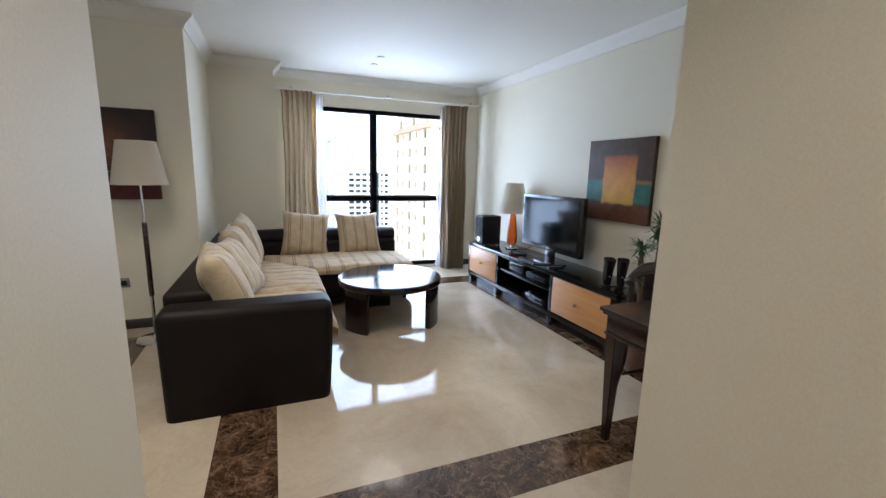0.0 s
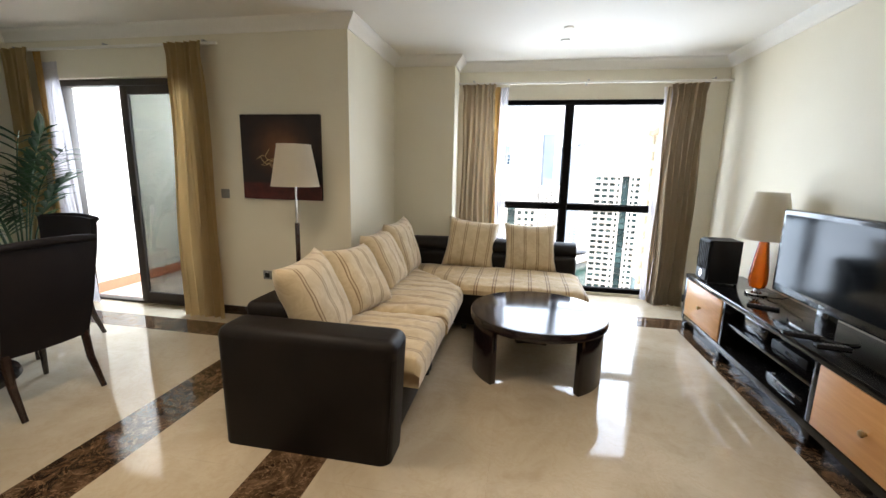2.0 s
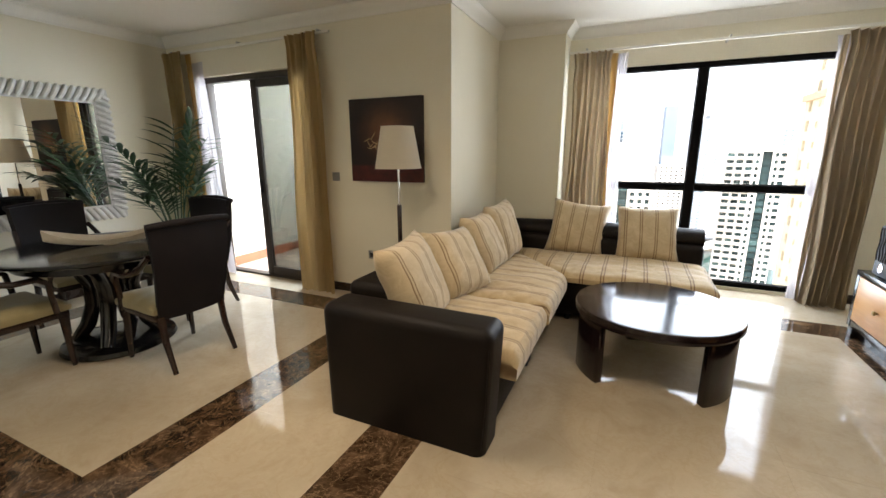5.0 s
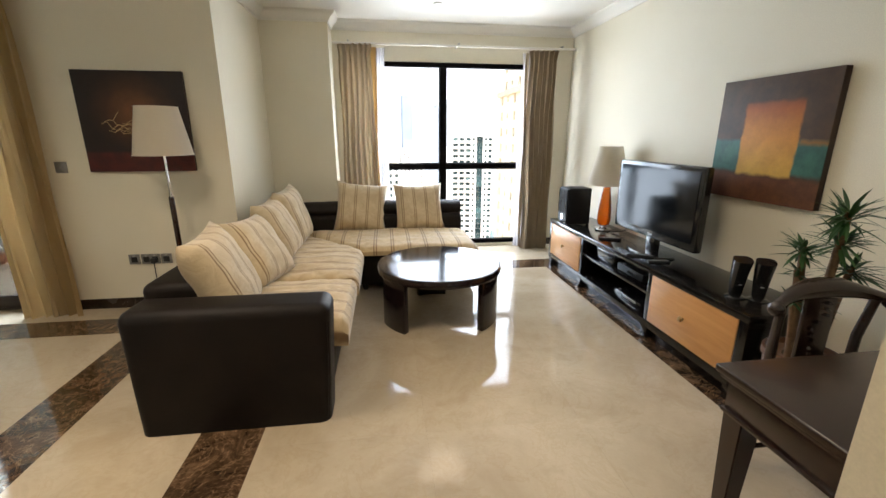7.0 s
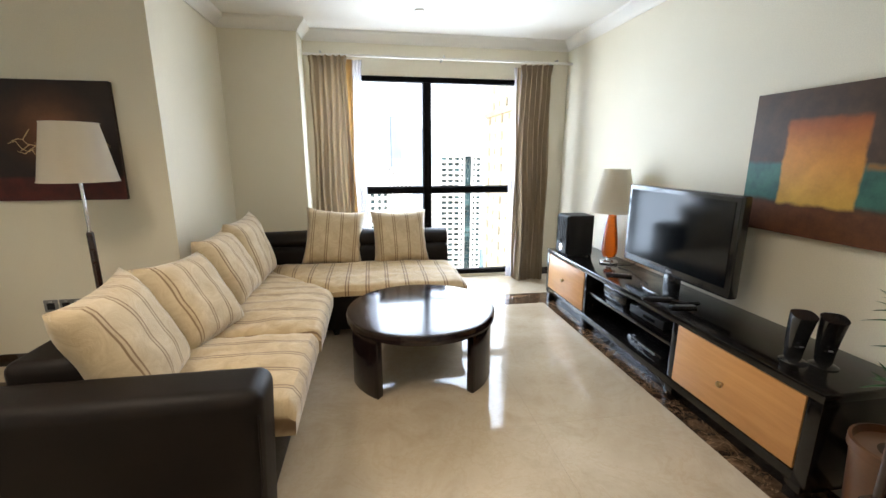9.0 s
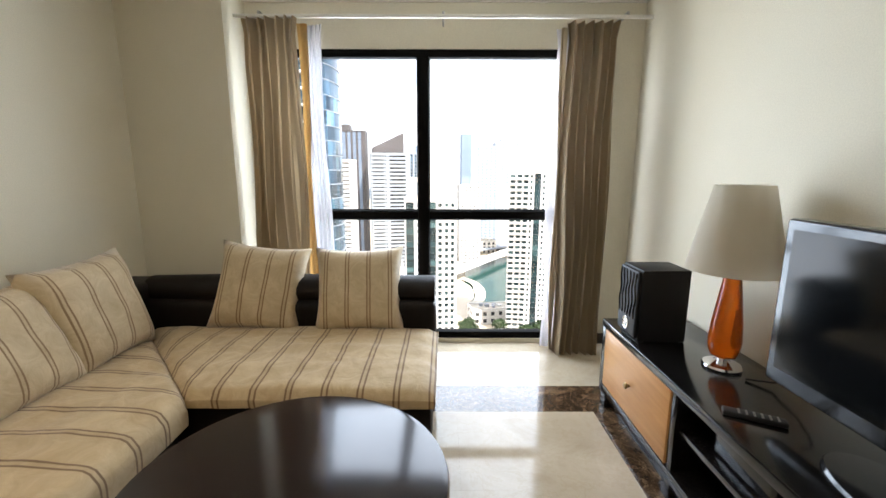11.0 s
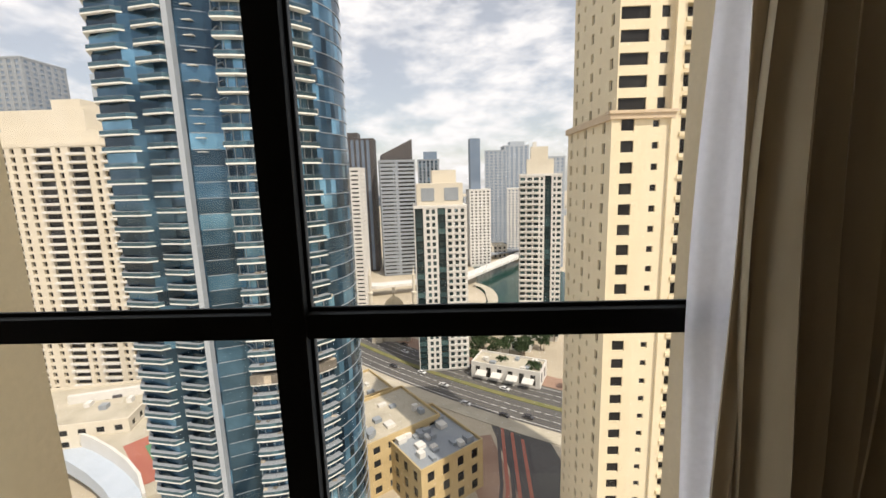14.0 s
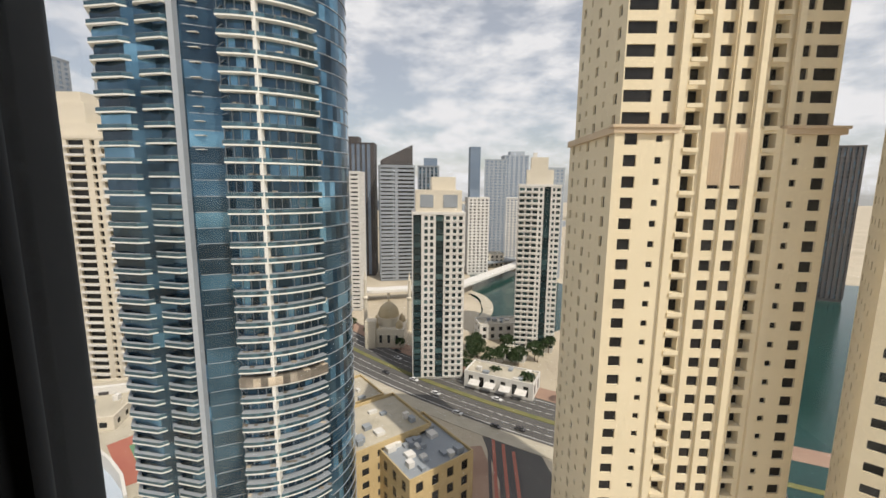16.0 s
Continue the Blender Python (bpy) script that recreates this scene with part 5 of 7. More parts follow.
part("shell", b, MAT["bowl"], bw)
b = lathe([(0.05, 0), (0.052, 0.004), (0.045, 0.01)], -2.28, 2.90, 0.7622, 20)
part("foot", b, MAT["bowl"], bw)


def dining_chair():
    """Armchair facing +y, its seat middle over the origin."""
    c = thing("dining_chair", "dark wooden dining armchair with an olive seat", "chair", (0, 0, 0), "dining chairs round the table")
    part("seat", pad(-0.245, 0.245, -0.22, 0.26, 0.40, 0.47, 0.02, 0.02, None, 12), MAT["olive"], c, "olive cloth seat")
    part("seat_frame", box(-0.24, 0.24, -0.22, 0.25, 0.355, 0.405, 0.006), MAT["mahogany"], c)
    b = bmesh.new()
    n = 12
    rows = []
    for j in range(n + 1):
        u = j / n
        w = 0.225 + 0.035 * u
        z = 0.36 + 0.63 * u
        y = -0.22 - 0.11 * u - 0.03 * math.sin(u * math.pi)
        rows.append([b.verts.new((w * (-1 + 2 * i / 10), y - 0.035 * (1 - (-1 + 2 * i / 10) ** 2), z + 0.012 * (1 - (-1 + 2 * i / 10) ** 2) * u)) for i in range(11)])
    for a, d in zip(rows, rows[1:]):
        for i in range(10):
            b.faces.new((a[i], a[i + 1], d[i + 1], d[i]))
    bmesh.ops.recalc_face_normals(b, faces=b.faces[:])
    bmesh.ops.solidify(b, geom=b.faces[:], thickness=0.05)
    part("backrest", b, MAT["darkcloth"], c, "dark upholstered back")
    part("top_rail", tube([(-0.262, -0.325, 0.985), (-0.13, -0.36, 0.998), (0, -0.37, 1.002), (0.13, -0.36, 0.998), (0.262, -0.325, 0.985)], [0.022, 0.024, 0.024, 0.024, 0.022], 10), MAT["darkcloth"], c)
    for sx in (-1, 1):
        part("armrest", tube([(sx * 0.25, -0.28, 0.80), (sx * 0.275, -0.17, 0.70), (sx * 0.285, -0.02, 0.655), (sx * 0.28, 0.10, 0.655), (sx * 0.262, 0.16, 0.61), (sx * 0.25, 0.17, 0.50), (sx * 0.245, 0.18, 0.40)], [0.018, 0.019, 0.02, 0.02, 0.019, 0.018, 0.018], 8), MAT["mahogany"], c)
        part("front_leg", tube([(sx * 0.215, 0.215, 0.38), (sx * 0.218, 0.22, 0.2), (sx * 0.222, 0.225, 0.0)], [0.024, 0.021, 0.015], 8), MAT["mahogany"], c)
        part("back_leg", tube([(sx * 0.205, -0.215, 0.38), (sx * 0.208, -0.235, 0.2), (sx * 0.215, -0.31, 0.0)], [0.024, 0.022, 0.016], 8), MAT["mahogany"], c)
    return c


first = dining_chair()
first.matrix_basis = pose(-1.69, 2.93, 0, 0, 0, 86)
for x, y, turn in ((-2.38, 2.26, 2), (-2.42, 3.54, 183), (-3.02, 2.98, -92)):
    copy_thing(first, pose(x, y, 0, 0, 0, turn))

mi = thing("wall_mirror", "wide wall mirror in a whitewashed ribbed frame", "mirror", (XL + 0.02, 2.86, 0.72))
MY0, MY1, MZ0, MZ1, MB = 1.86, 3.86, 0.74, 2.06, 0.155
part("glass", box(XL + 0.012, XL + 0.022, MY0 + MB, MY1 - MB, MZ0 + MB, MZ1 - MB), MAT["mirror"], mi, "clear mirror glass", False)
part("backing", box(XL + 0.002, XL + 0.014, MY0 + 0.01, MY1 - 0.01, MZ0 + 0.01, MZ1 - 0.01), MAT["silver"], mi)


def rib(y0, z0, y1, z1):
    b = tube([(XL + 0.02, y0, z0), (XL + 0.042, (y0 + y1) / 2, (z0 + z1) / 2), (XL + 0.024, y1, z1)], [0.020, 0.024, 0.018], 8)
    part("rib", b, MAT["silver"], mi)


k = MY0 + 0.03
while k < MY1 - 0.02:
    s = (k - 2.86) / 1.0
    rib(k, MZ1 - 0.012, k - 0.055 - 0.03 * s, MZ1 - MB + 0.02)
    rib(k, MZ0 + 0.012, k - 0.055 - 0.03 * s, MZ0 + MB - 0.02)
    k += 0.062
k = MZ0 + 0.10
while k < MZ1 - 0.08:
    rib(MY0 + 0.012, k, MY0 + MB - 0.02, k + 0.045)
    rib(MY1 - 0.012, k, MY1 - MB + 0.02, k + 0.045)
    k += 0.062

# ---- the city outside ----
GZ = -91.0
CITY = dict(
    tan=plain("sand_render", (0.74, 0.645, 0.46), (0.79, 0.695, 0.505), 0.85, 0.15, 2.0, 0.1, dist=0.02),
    tan_trim=plain("brown_band_render", (0.56, 0.44, 0.31), (0.63, 0.50, 0.355), 0.85, 0.3, 3.0, 0.1, dist=0.02),
    cream=plain("cream_render", (0.64, 0.58, 0.47), (0.70, 0.64, 0.53), 0.85, 0.1, 2.0, 0.1, dist=0.02),
    white=plain("white_concrete", (0.66, 0.64, 0.60), (0.74, 0.72, 0.68), 0.8, 0.1, 2.0, 0.1, dist=0.02),
    slab=plain("pale_balcony_slab", (0.74, 0.74, 0.70), (0.82, 0.82, 0.78), 0.75, 0.2, 3.0, 0.1, dist=0.02),
    grey=plain("grey_cladding", (0.26, 0.29, 0.32), (0.32, 0.35, 0.38), 0.6, 0.1, 2.0, 0.1, dist=0.02),
    dark=plain("dark_cladding", (0.055, 0.05, 0.05), (0.09, 0.08, 0.08), 0.6, 0.1, 2.0, 0.1, dist=0.02),
    glass=plain("dark_window_glass", (0.022, 0.025, 0.028), (0.05, 0.052, 0.055), 0.18, 0.25, 1.0, 0.0, 0.0, island=0.8, spec=0.25),
    pane=plain("dark_square_window", (0.022, 0.023, 0.026), (0.04, 0.038, 0.038), 0.2, 0.6, 2.0, 0.0, 0.0, vary=0.9, spec=0.2),
    teal=plain("blue_green_curtain_glass", (0.03, 0.09, 0.15), (0.12, 0.25, 0.37), 0.05, 0.12, 0.6, 0.0, 0.55, island=0.9),
    green=plain("green_tinted_glass", (0.03, 0.06, 0.065), (0.05, 0.09, 0.10), 0.15, 0.1, 0.6, 0.0, 0.1, island=0.7, spec=0.3),
    railing=plain("blue_balcony_glass", (0.035, 0.085, 0.12), (0.09, 0.18, 0.23), 0.06, 0.1, 0.6, 0.0, 0.35, vary=0.6, island=0.5),
    clutter=plain("balcony_clutter", (0.20, 0.17, 0.14), (0.40, 0.36, 0.30), 0.7, 0.3, 2.0, 0.0, island=0.8),
    # distance haze put into these two facade colours; the near fin borrows the first
    haze=plain("haze_paled_facade", (0.36, 0.40, 0.45), (0.42, 0.46, 0.50), 0.7, 0.05, 1.0, 0.0),
    hazeblue=plain("haze_blued_facade", (0.16, 0.22, 0.30), (0.22, 0.28, 0.36), 0.5, 0.05, 1.0, 0.0),
    asphalt=plain("asphalt", (0.085, 0.082, 0.08), (0.12, 0.115, 0.11), 0.9, 0.08, 1.2, 0.2, dist=0.05),
    paint=plain("road_paint", (0.65, 0.65, 0.62), (0.75, 0.75, 0.72), 0.8, 0.3, 2.0, 0.0),
    sand=plain("sandy_ground", (0.42, 0.36, 0.27), (0.56, 0.49, 0.38), 0.95, 0.02, 0.35, 0.2, dist=0.2),
    paving=plain("reddish_paving", (0.30, 0.19, 0.14), (0.40, 0.27, 0.20), 0.9, 0.08, 1.0, 0.1, dist=0.05),
    lawn=plain("dry_grass_verge", (0.14, 0.15, 0.05), (0.22, 0.20, 0.08), 0.95, 0.2, 2.0, 0.2, dist=0.1),
    water=plain("green_marina_water", (0.004, 0.036, 0.031), (0.008, 0.052, 0.044), 0.15, 0.05, 0.5, 0.25, dist=0.3),
    roof=plain("weathered_flat_roof", (0.42, 0.38, 0.30), (0.55, 0.50, 0.40), 0.9, 0.15, 1.5, 0.1, dist=0.05),
    ochre=plain("ochre_render", (0.50, 0.375, 0.19), (0.58, 0.445, 0.24), 0.85, 0.2, 2.0, 0.1, dist=0.02),
    tree=plain("tree_foliage", (0.018, 0.045, 0.012), (0.05, 0.09, 0.025), 0.8, 0.8, 4.0, 0.4, dist=0.1, vary=0.4),
    dome=plain("weathered_gilt_dome", (0.46, 0.37, 0.22), (0.55, 0.45, 0.29), 0.5, 0.4, 4.0, 0.1, dist=0.02),
    car=plain("white_car_paint", (0.75, 0.75, 0.75), (0.8, 0.8, 0.8), 0.25, 1, 5, 0.0),
    cardark=plain("dark_car_paint", (0.05, 0.05, 0.06), (0.09, 0.09, 0.10), 0.25, 1, 5, 0.0),
    court=plain("green_sports_court", (0.10, 0.24, 0.13), (0.14, 0.28, 0.16), 0.8, 0.2, 2, 0.0),
    red=plain("red_sports_surface", (0.38, 0.12, 0.09), (0.44, 0.16, 0.11), 0.8, 0.2, 2, 0.0),
    blue=plain("pale_blue_membrane", (0.45, 0.52, 0.60), (0.52, 0.58, 0.66), 0.5, 0.2, 2, 0.0),
)


def mesh_part(name, verts, faces, material, parent, label="", kind=""):
    me = bpy.data.meshes.new(name)
    me.from_pydata(verts, [], faces)
    me.materials.append(material)
    ob = new(name, me)
    if parent:
        ob.parent = parent
    return tagged(ob, label, kind=kind)


class Quads:
    """Collects boxes and quads for one mesh."""
    def __init__(self):
        self.v, self.f = [], []

    def quad(self, a, b, c, d):
        n = len(self.v)
        self.v += [a, b, c, d]
        self.f.append((n, n + 1, n + 2, n + 3))

    def box(self, x0, x1, y0, y1, z0, z1, m=None):
        n = len(self.v)
        p = [(x, y, z) for z in (z0, z1) for x, y in ((x0, y0), (x1, y0), (x1, y1), (x0, y1))]
        self.v += [tuple(m @ Vector(q)) for q in p] if m else p
        self.f += [tuple(n + i for i in q) for q in ((3, 2, 1, 0), (4, 5, 6, 7), (0, 1, 5, 4), (1, 2, 6, 5), (2, 3, 7, 6), (3, 0, 4, 7))]


def facade(wall, glass, m, width, z0, storeys, h, cols, sill, head, depth, panes=None):
    """One wall plane with real window openings: m carries (along, out of the wall inwards, up). cols: (start, end) or (start, end, sill, head)."""
    cols = sorted(cols)
    t = lambda x, y, z: tuple(m @ Vector((x, y, z)))
    ztop = z0 + storeys * h
    edge = 0.0
    for c in cols:
        a, b = c[0], c[1]
        wall.quad(t(edge, 0, z0), t(a, 0, z0), t(a, 0, ztop), t(edge, 0, ztop))
        edge = b
    wall.quad(t(edge, 0, z0), t(width, 0, z0), t(width, 0, ztop), t(edge, 0, ztop))
    for c in cols:
        a, b = c[0], c[1]
        s, e = (c[2], c[3]) if len(c) > 2 else (sill, head)
        dp = c[4] if len(c) > 4 else depth
        for k in range(storeys):
            lo, hi, base = z0 + k * h + s, z0 + k * h + e, z0 + k * h
            wall.quad(t(a, 0, base), t(b, 0, base), t(b, 0, lo), t(a, 0, lo))
            wall.quad(t(a, 0, hi), t(b, 0, hi), t(b, 0, base + h), t(a, 0, base + h))
            wall.quad(t(a, 0, lo), t(a, dp, lo), t(a, dp, hi), t(a, 0, hi))
            wall.quad(t(b, dp, lo), t(b, 0, lo), t(b, 0, hi), t(b, dp, hi))
            wall.quad(t(a, 0, lo), t(b, 0, lo), t(b, dp, lo), t(a, dp, lo))
            wall.quad(t(a, dp, hi), t(b, dp, hi), t(b, 0, hi), t(a, 0, hi))
            if panes is None:
                glass.quad(t(a, dp, lo), t(b, dp, lo), t(b, dp, hi), t(a, dp, hi))
            else:
                panes.append((t(a, dp, lo), b - a, hi - lo))


def sides(w, d):
    """Carriers of the four walls of a w by d block whose front left corner is the origin."""
    return [(Matrix.Identity(4), w), (Matrix.Translation((0, d, 0)) @ Matrix.Rotation(radians(-90), 4, "Z"), d),
            (Matrix.Translation((w, d, 0)) @ Matrix.Rotation(radians(180), 4, "Z"), w), (Matrix.Translation((w, 0, 0)) @ Matrix.Rotation(radians(90), 4, "Z"), d)]


def even(width, n, share=0.5, edge=0.6):
    step = (width - 2 * edge) / n
    return [(edge + step * (i + 0.5 - share / 2), edge + step * (i + 0.5 + share / 2)) for i in range(n)]


def tower(label, x, y, turn, w, d, top, h, front, side, wall, glass="glass", sill=0.9, head=2.3, depth=0.35, bands=0.0, roofs=(), name="tower_block", rails=()):
    t = thing(name, label, "tower")
    n = int((top - GZ) / h)
    z0 = top - n * h
    W, G, S = Quads(), Quads(), Quads()
    for i, (m, width) in enumerate(sides(w, d)):
        cols = front if i in (0, 2) else side
        facade(W, G, m, width, z0, n, h, cols if isinstance(cols, list) else even(width, cols), sill, head, depth)
    for (a, b, out) in rails:
        for k in range(n):
            S.box(a, b, -out, 0.0, z0 + k * h - 0.12, z0 + k * h + 0.75)
    mesh_part("facade", W.v, W.f, CITY[wall], t)
    mesh_part("windows", G.v, G.f, CITY[glass], t, "dark glass panes", "stuff")
    if S.v:
        mesh_part("balconies", S.v, S.f, CITY["white"], t, "white balcony fronts", "stuff")
    B = Quads()
    B.box(-0.2, w + 0.2, -0.2, d + 0.2, top, top + 1.2)
    B.box(0.5, w - 0.5, 0.5, d - 0.5, GZ, z0 + 0.01)
    mesh_part("roof", B.v, B.f, CITY[wall], t)
    for (x0, x1, y0, y1, za, zb, mt) in roofs:
        R = Quads()
        R.box(x0, x1, y0, y1, top + za, top + zb)
        mesh_part("roof_block", R.v, R.f, CITY[mt], t)
    t.matrix_basis = pose(x, y, 0, 0, 0, turn)
    return t


# sand-coloured neighbour with a cornice band
TX, TY, TW, TD, TH = 27.0, 72.0, 33.6, 25.0, 3.26
tan = thing("tower_block", "tall sand-coloured residential tower with square windows", "tower", (0, 0, 0))
LEDGE = 10.4
nl = int((LEDGE - GZ) / TH)
z0 = LEDGE - nl * TH
cols = [(1.3, 3.3), (6.1, 7.1, 1.1, 2.1), (14.5, 16.3), (17.9, 19.6), (26.9, 27.9, 1.1, 2.1), (30.2, 32.2), (10.3, 12.3, 0.25, 2.5, 1.6), (22.2, 24.1, 0.25, 2.5, 1.6)]
W, G = Quads(), Quads()
sm = sides(TW, TD)
left = [(2.0, 3.4), (6.5, 7.4, 1.1, 2.1), (11.0, 12.4), (15.6, 16.5, 1.1, 2.1), (20.5, 21.9)]
PANES = []
facade(W, G, sm[0][0], TW, z0, nl, TH, cols, 0.65, 2.4, 0.35, PANES)
for i in (1, 3):
    facade(W, G, sm[i][0], TD, z0, nl, TH, left, 0.65, 2.4, 0.35)
facade(W, G, sm[2][0], TW, z0, nl, TH, cols, 0.65, 2.4, 0.35)
upper = [(0.6, 4.9, 0.55, 2.35), (6.6, 7.9, 0.65, 2.3), (14.5, 16.3, 0.65, 2.3), (17.9, 19.6, 0.65, 2.3), (26.6, 27.7, 0.65, 2.3), (28.6, 32.0, 0.55, 2.35), (10.3, 12.4, 0.25, 2.5, 1.6), (22.2, 24.2, 0.25, 2.5, 1.6)]
nu = 11
for i in range(4):
    mm, ww = sides(TW - 1.4, TD - 1.4)[i]
    cc = [(c[0] - 0.4, c[1] - 0.4, *c[2:]) for c in (upper if i in (0, 2) else left)]
    facade(W, G, Matrix.Translation((0.7, 0.7, 0)) @ mm, ww, LEDGE, nu, TH, cc, 0.65, 2.3, 0.35, PANES if i == 0 else None)
mesh_part("facade", W.v, W.f, CITY["tan"], tan)
mesh_part("windows", G.v, G.f, CITY["glass"], tan, "dark square window panes", "stuff")
PANES = [q for q in PANES if q[0][2] > -62]
shared = {}
for (corner, pw_, ph_) in PANES[:300]:
    key = (round(pw_, 2), round(ph_, 2))
    if key not in shared:
        q = Quads()
        q.box(0, pw_, 0, 0.06, 0, ph_)
        q.box(0, pw_, -0.05, 0, ph_ * 0.30, ph_ * 0.34)
        q.box(pw_ * 0.48, pw_ * 0.52, -0.05, 0, ph_ * 0.34, ph_)
        me = bpy.data.meshes.new("window_pane")
        me.from_pydata(q.v, [], q.f)
        me.materials.append(CITY["pane"])
        shared[key] = me
    ob = new("window_pane", shared[key])
    ob.parent, ob.location = tan, corner
R = Quads()
for (corner, pw_, ph_) in PANES[300:]:
    x, y, z = corner
    R.box(x, x + pw_, y, y + 0.06, z, z + ph_)
if R.v:
    mesh_part("far_panes", R.v, R.f, CITY["glass"], tan, "dark square window panes", "stuff")
K = Quads()
for a, b in ((-0.6, 9.2), (25.2, TW + 0.6)):
    K.box(a, b, -0.6, 1.2, LEDGE - 0.9, LEDGE - 0.1)
    K.box(a - 0.25, b + 0.25, -0.85, 1.2, LEDGE - 0.1, LEDGE + 0.35)
K.box(-0.6, 0.4, 1.2, TD, LEDGE - 0.9, LEDGE + 0.2)
mesh_part("cornice_band", K.v, K.f, CITY["tan_trim"], tan, "brown cornice band")
P = Quads()
for a, b, o in ((8.6, 9.6, 0.5), (13.0, 13.9, 0.7), (16.7, 17.5, 0.5), (20.1, 21.0, 0.7), (25.0, 25.9, 0.5)):
    P.box(a, b, -o, 0.0, z0, LEDGE + nu * TH)
P.box(-0.3, 1.0, -0.3, 0, z0, LEDGE)
for k in range(nl + nu):
    for a, b in ((10.1, 12.5), (22.0, 24.3)):
        P.box(a, b, -0.30, 0.0, z0 + k * TH - 0.35, z0 + k * TH + 0.28)
P.box(0, TW, 0, TD, LEDGE + nu * TH, LEDGE + nu * TH + 1.5)
mesh_part("pilasters", P.v, P.f, CITY["tan"], tan, "raised pilasters and balcony aprons", "stuff")
for a in (14.2, 17.6):
    L = Quads()
    L.box(a, a + 2.2, -0.08, 0.0, LEDGE - 8.6, LEDGE - 0.6)
    for i in range(5):
        for j in range(18):
            L.box(a + 0.12 + i * 0.42, a + 0.38 + i * 0.42, -0.16, -0.08, LEDGE - 8.4 + j * 0.43, LEDGE - 8.12 + j * 0.43)
    mesh_part("lattice_panel", L.v, L.f, CITY["tan_trim"], tan, "carved brown lattice panel")
tan.matrix_basis = pose(TX, TY, 0, 0, 0, 0)

# twin sand tower cut by the right of the view
tower("sand-coloured residential tower with small dark windows", 58, 60, -40, 30, 24, 60, 3.26, [(1.3, 3.3), (6.1, 7.1, 1.1, 2.1), (10.3, 12.3), (15, 17), (20, 22)], left[:4], "tan")

# curved glass tower with balcony slabs
gt = thing("glass_tower", "curved blue-green glass tower with pale balcony slabs", "tower", (0, 0, 0))
ACX, ACY, AR = -41.0, 104.0, 18.5
arc = [(ACX + AR * math.sin(radians(a)), ACY - AR * math.cos(radians(a))) for a in range(0, 151, 5)]
outline = [(-70.5, 96.0), (-68.5, 91.0), (-60.5, 88.5), (-56.0, 90.5), (-49.0, 88.0), (-43.5, 90.5), (-41.0, 88.0)] + arc[1:] + [(-60, 125), (-72, 115)]
TOPZ, SH = 70.0, 3.2
ns = int((TOPZ - GZ) / SH)
Q = Quads()
for (xa, ya), (xb, yb) in zip(outline, outline[1:] + outline[:1]):
    for k in range(ns):
        za = GZ + k * SH
        Q.quad((xa, ya, za), (xb, yb, za), (xb, yb, za + SH), (xa, ya, za + SH))
mesh_part("curtain_wall", Q.v, Q.f, CITY["teal"], gt, "blue-green reflective glass")
Sl, Rl, Mu = Quads(), Quads(), Quads()


def ledge(path, z, out, th, q):
    """A slab edge that follows a plan path, out metres proud of it."""
    pts = [Vector(p) for p in path]
    off = []
    for i, p in enumerate(pts):
        dd = (pts[min(i + 1, len(pts) - 1)] - pts[max(i - 1, 0)]).normalized()
        off.append(p + Vector((dd.y, -dd.x)) * out)
    for i in range(len(pts) - 1):
        a, b, c, d = pts[i], pts[i + 1], off[i + 1], off[i]
        q.quad((d.x, d.y, z), (c.x, c.y, z), (c.x, c.y, z + th), (d.x, d.y, z + th))
        q.quad((a.x, a.y, z), (b.x, b.y, z), (c.x, c.y, z), (d.x, d.y, z))
        q.quad((d.x, d.y, z + th), (c.x, c.y, z + th), (b.x, b.y, z + th), (a.x, a.y, z + th))
    for a, d in ((pts[0], off[0]), (pts[-1], off[-1])):
        q.quad((a.x, a.y, z), (d.x, d.y, z), (d.x, d.y, z + th), (a.x, a.y, z + th))


bay = [(ACX + AR * math.sin(radians(a)), ACY - AR * math.cos(radians(a))) for a in range(2, 58, 4)]
tail = [(ACX + AR * math.sin(radians(a)), ACY - AR * math.cos(radians(a))) for a in range(58, 140, 6)]
bay_l = [(-69.5, 93.5), (-67.2, 89.6), (-61.0, 88.6), (-59.0, 90.6)]
bay_m = [(-58.8, 91.0), (-57.4, 89.0), (-52.4, 88.0), (-51.2, 89.6)]
def stacked(name, path, lift, out, th, mat, label):
    """The same ledge on every storey: objects on one mesh."""
    q = Quads()
    ledge(path, 0, out, th, q)
    me = bpy.data.meshes.new(name)
    me.from_pydata(q.v, [], q.f)
    me.materials.append(CITY[mat])
    for k in range(7, ns):
        ob = new(name, me)
        ob.parent, ob.location = gt, (0, 0, GZ + k * SH + lift)
        tagged(ob, label)


stacked("balcony_slab", bay, 0.0, 1.7, 0.30, "slab", "pale concrete slab")
stacked("balcony_slab", bay_l, 0.0, 0.9, 0.30, "slab", "pale concrete slab")
stacked("balcony_slab", bay_m, 0.5, 0.9, 0.30, "slab", "pale concrete slab")
stacked("balcony_glass", bay, 0.30, 1.66, 0.72, "railing", "blue glass balcony front")
stacked("balcony_glass", bay_l, 0.30, 0.86, 0.72, "railing", "blue glass balcony front")
stacked("balcony_glass", bay_m, 0.80, 0.86, 0.72, "railing", "blue glass balcony front")
for path, lift, out in ((bay, 1.02, 1.70), (bay_l, 1.02, 0.90), (bay_m, 1.52, 0.90)):
    stacked("top_rail", path, lift, out, 0.05, "grey", "thin grey handrail")
rnd = random.Random(5)
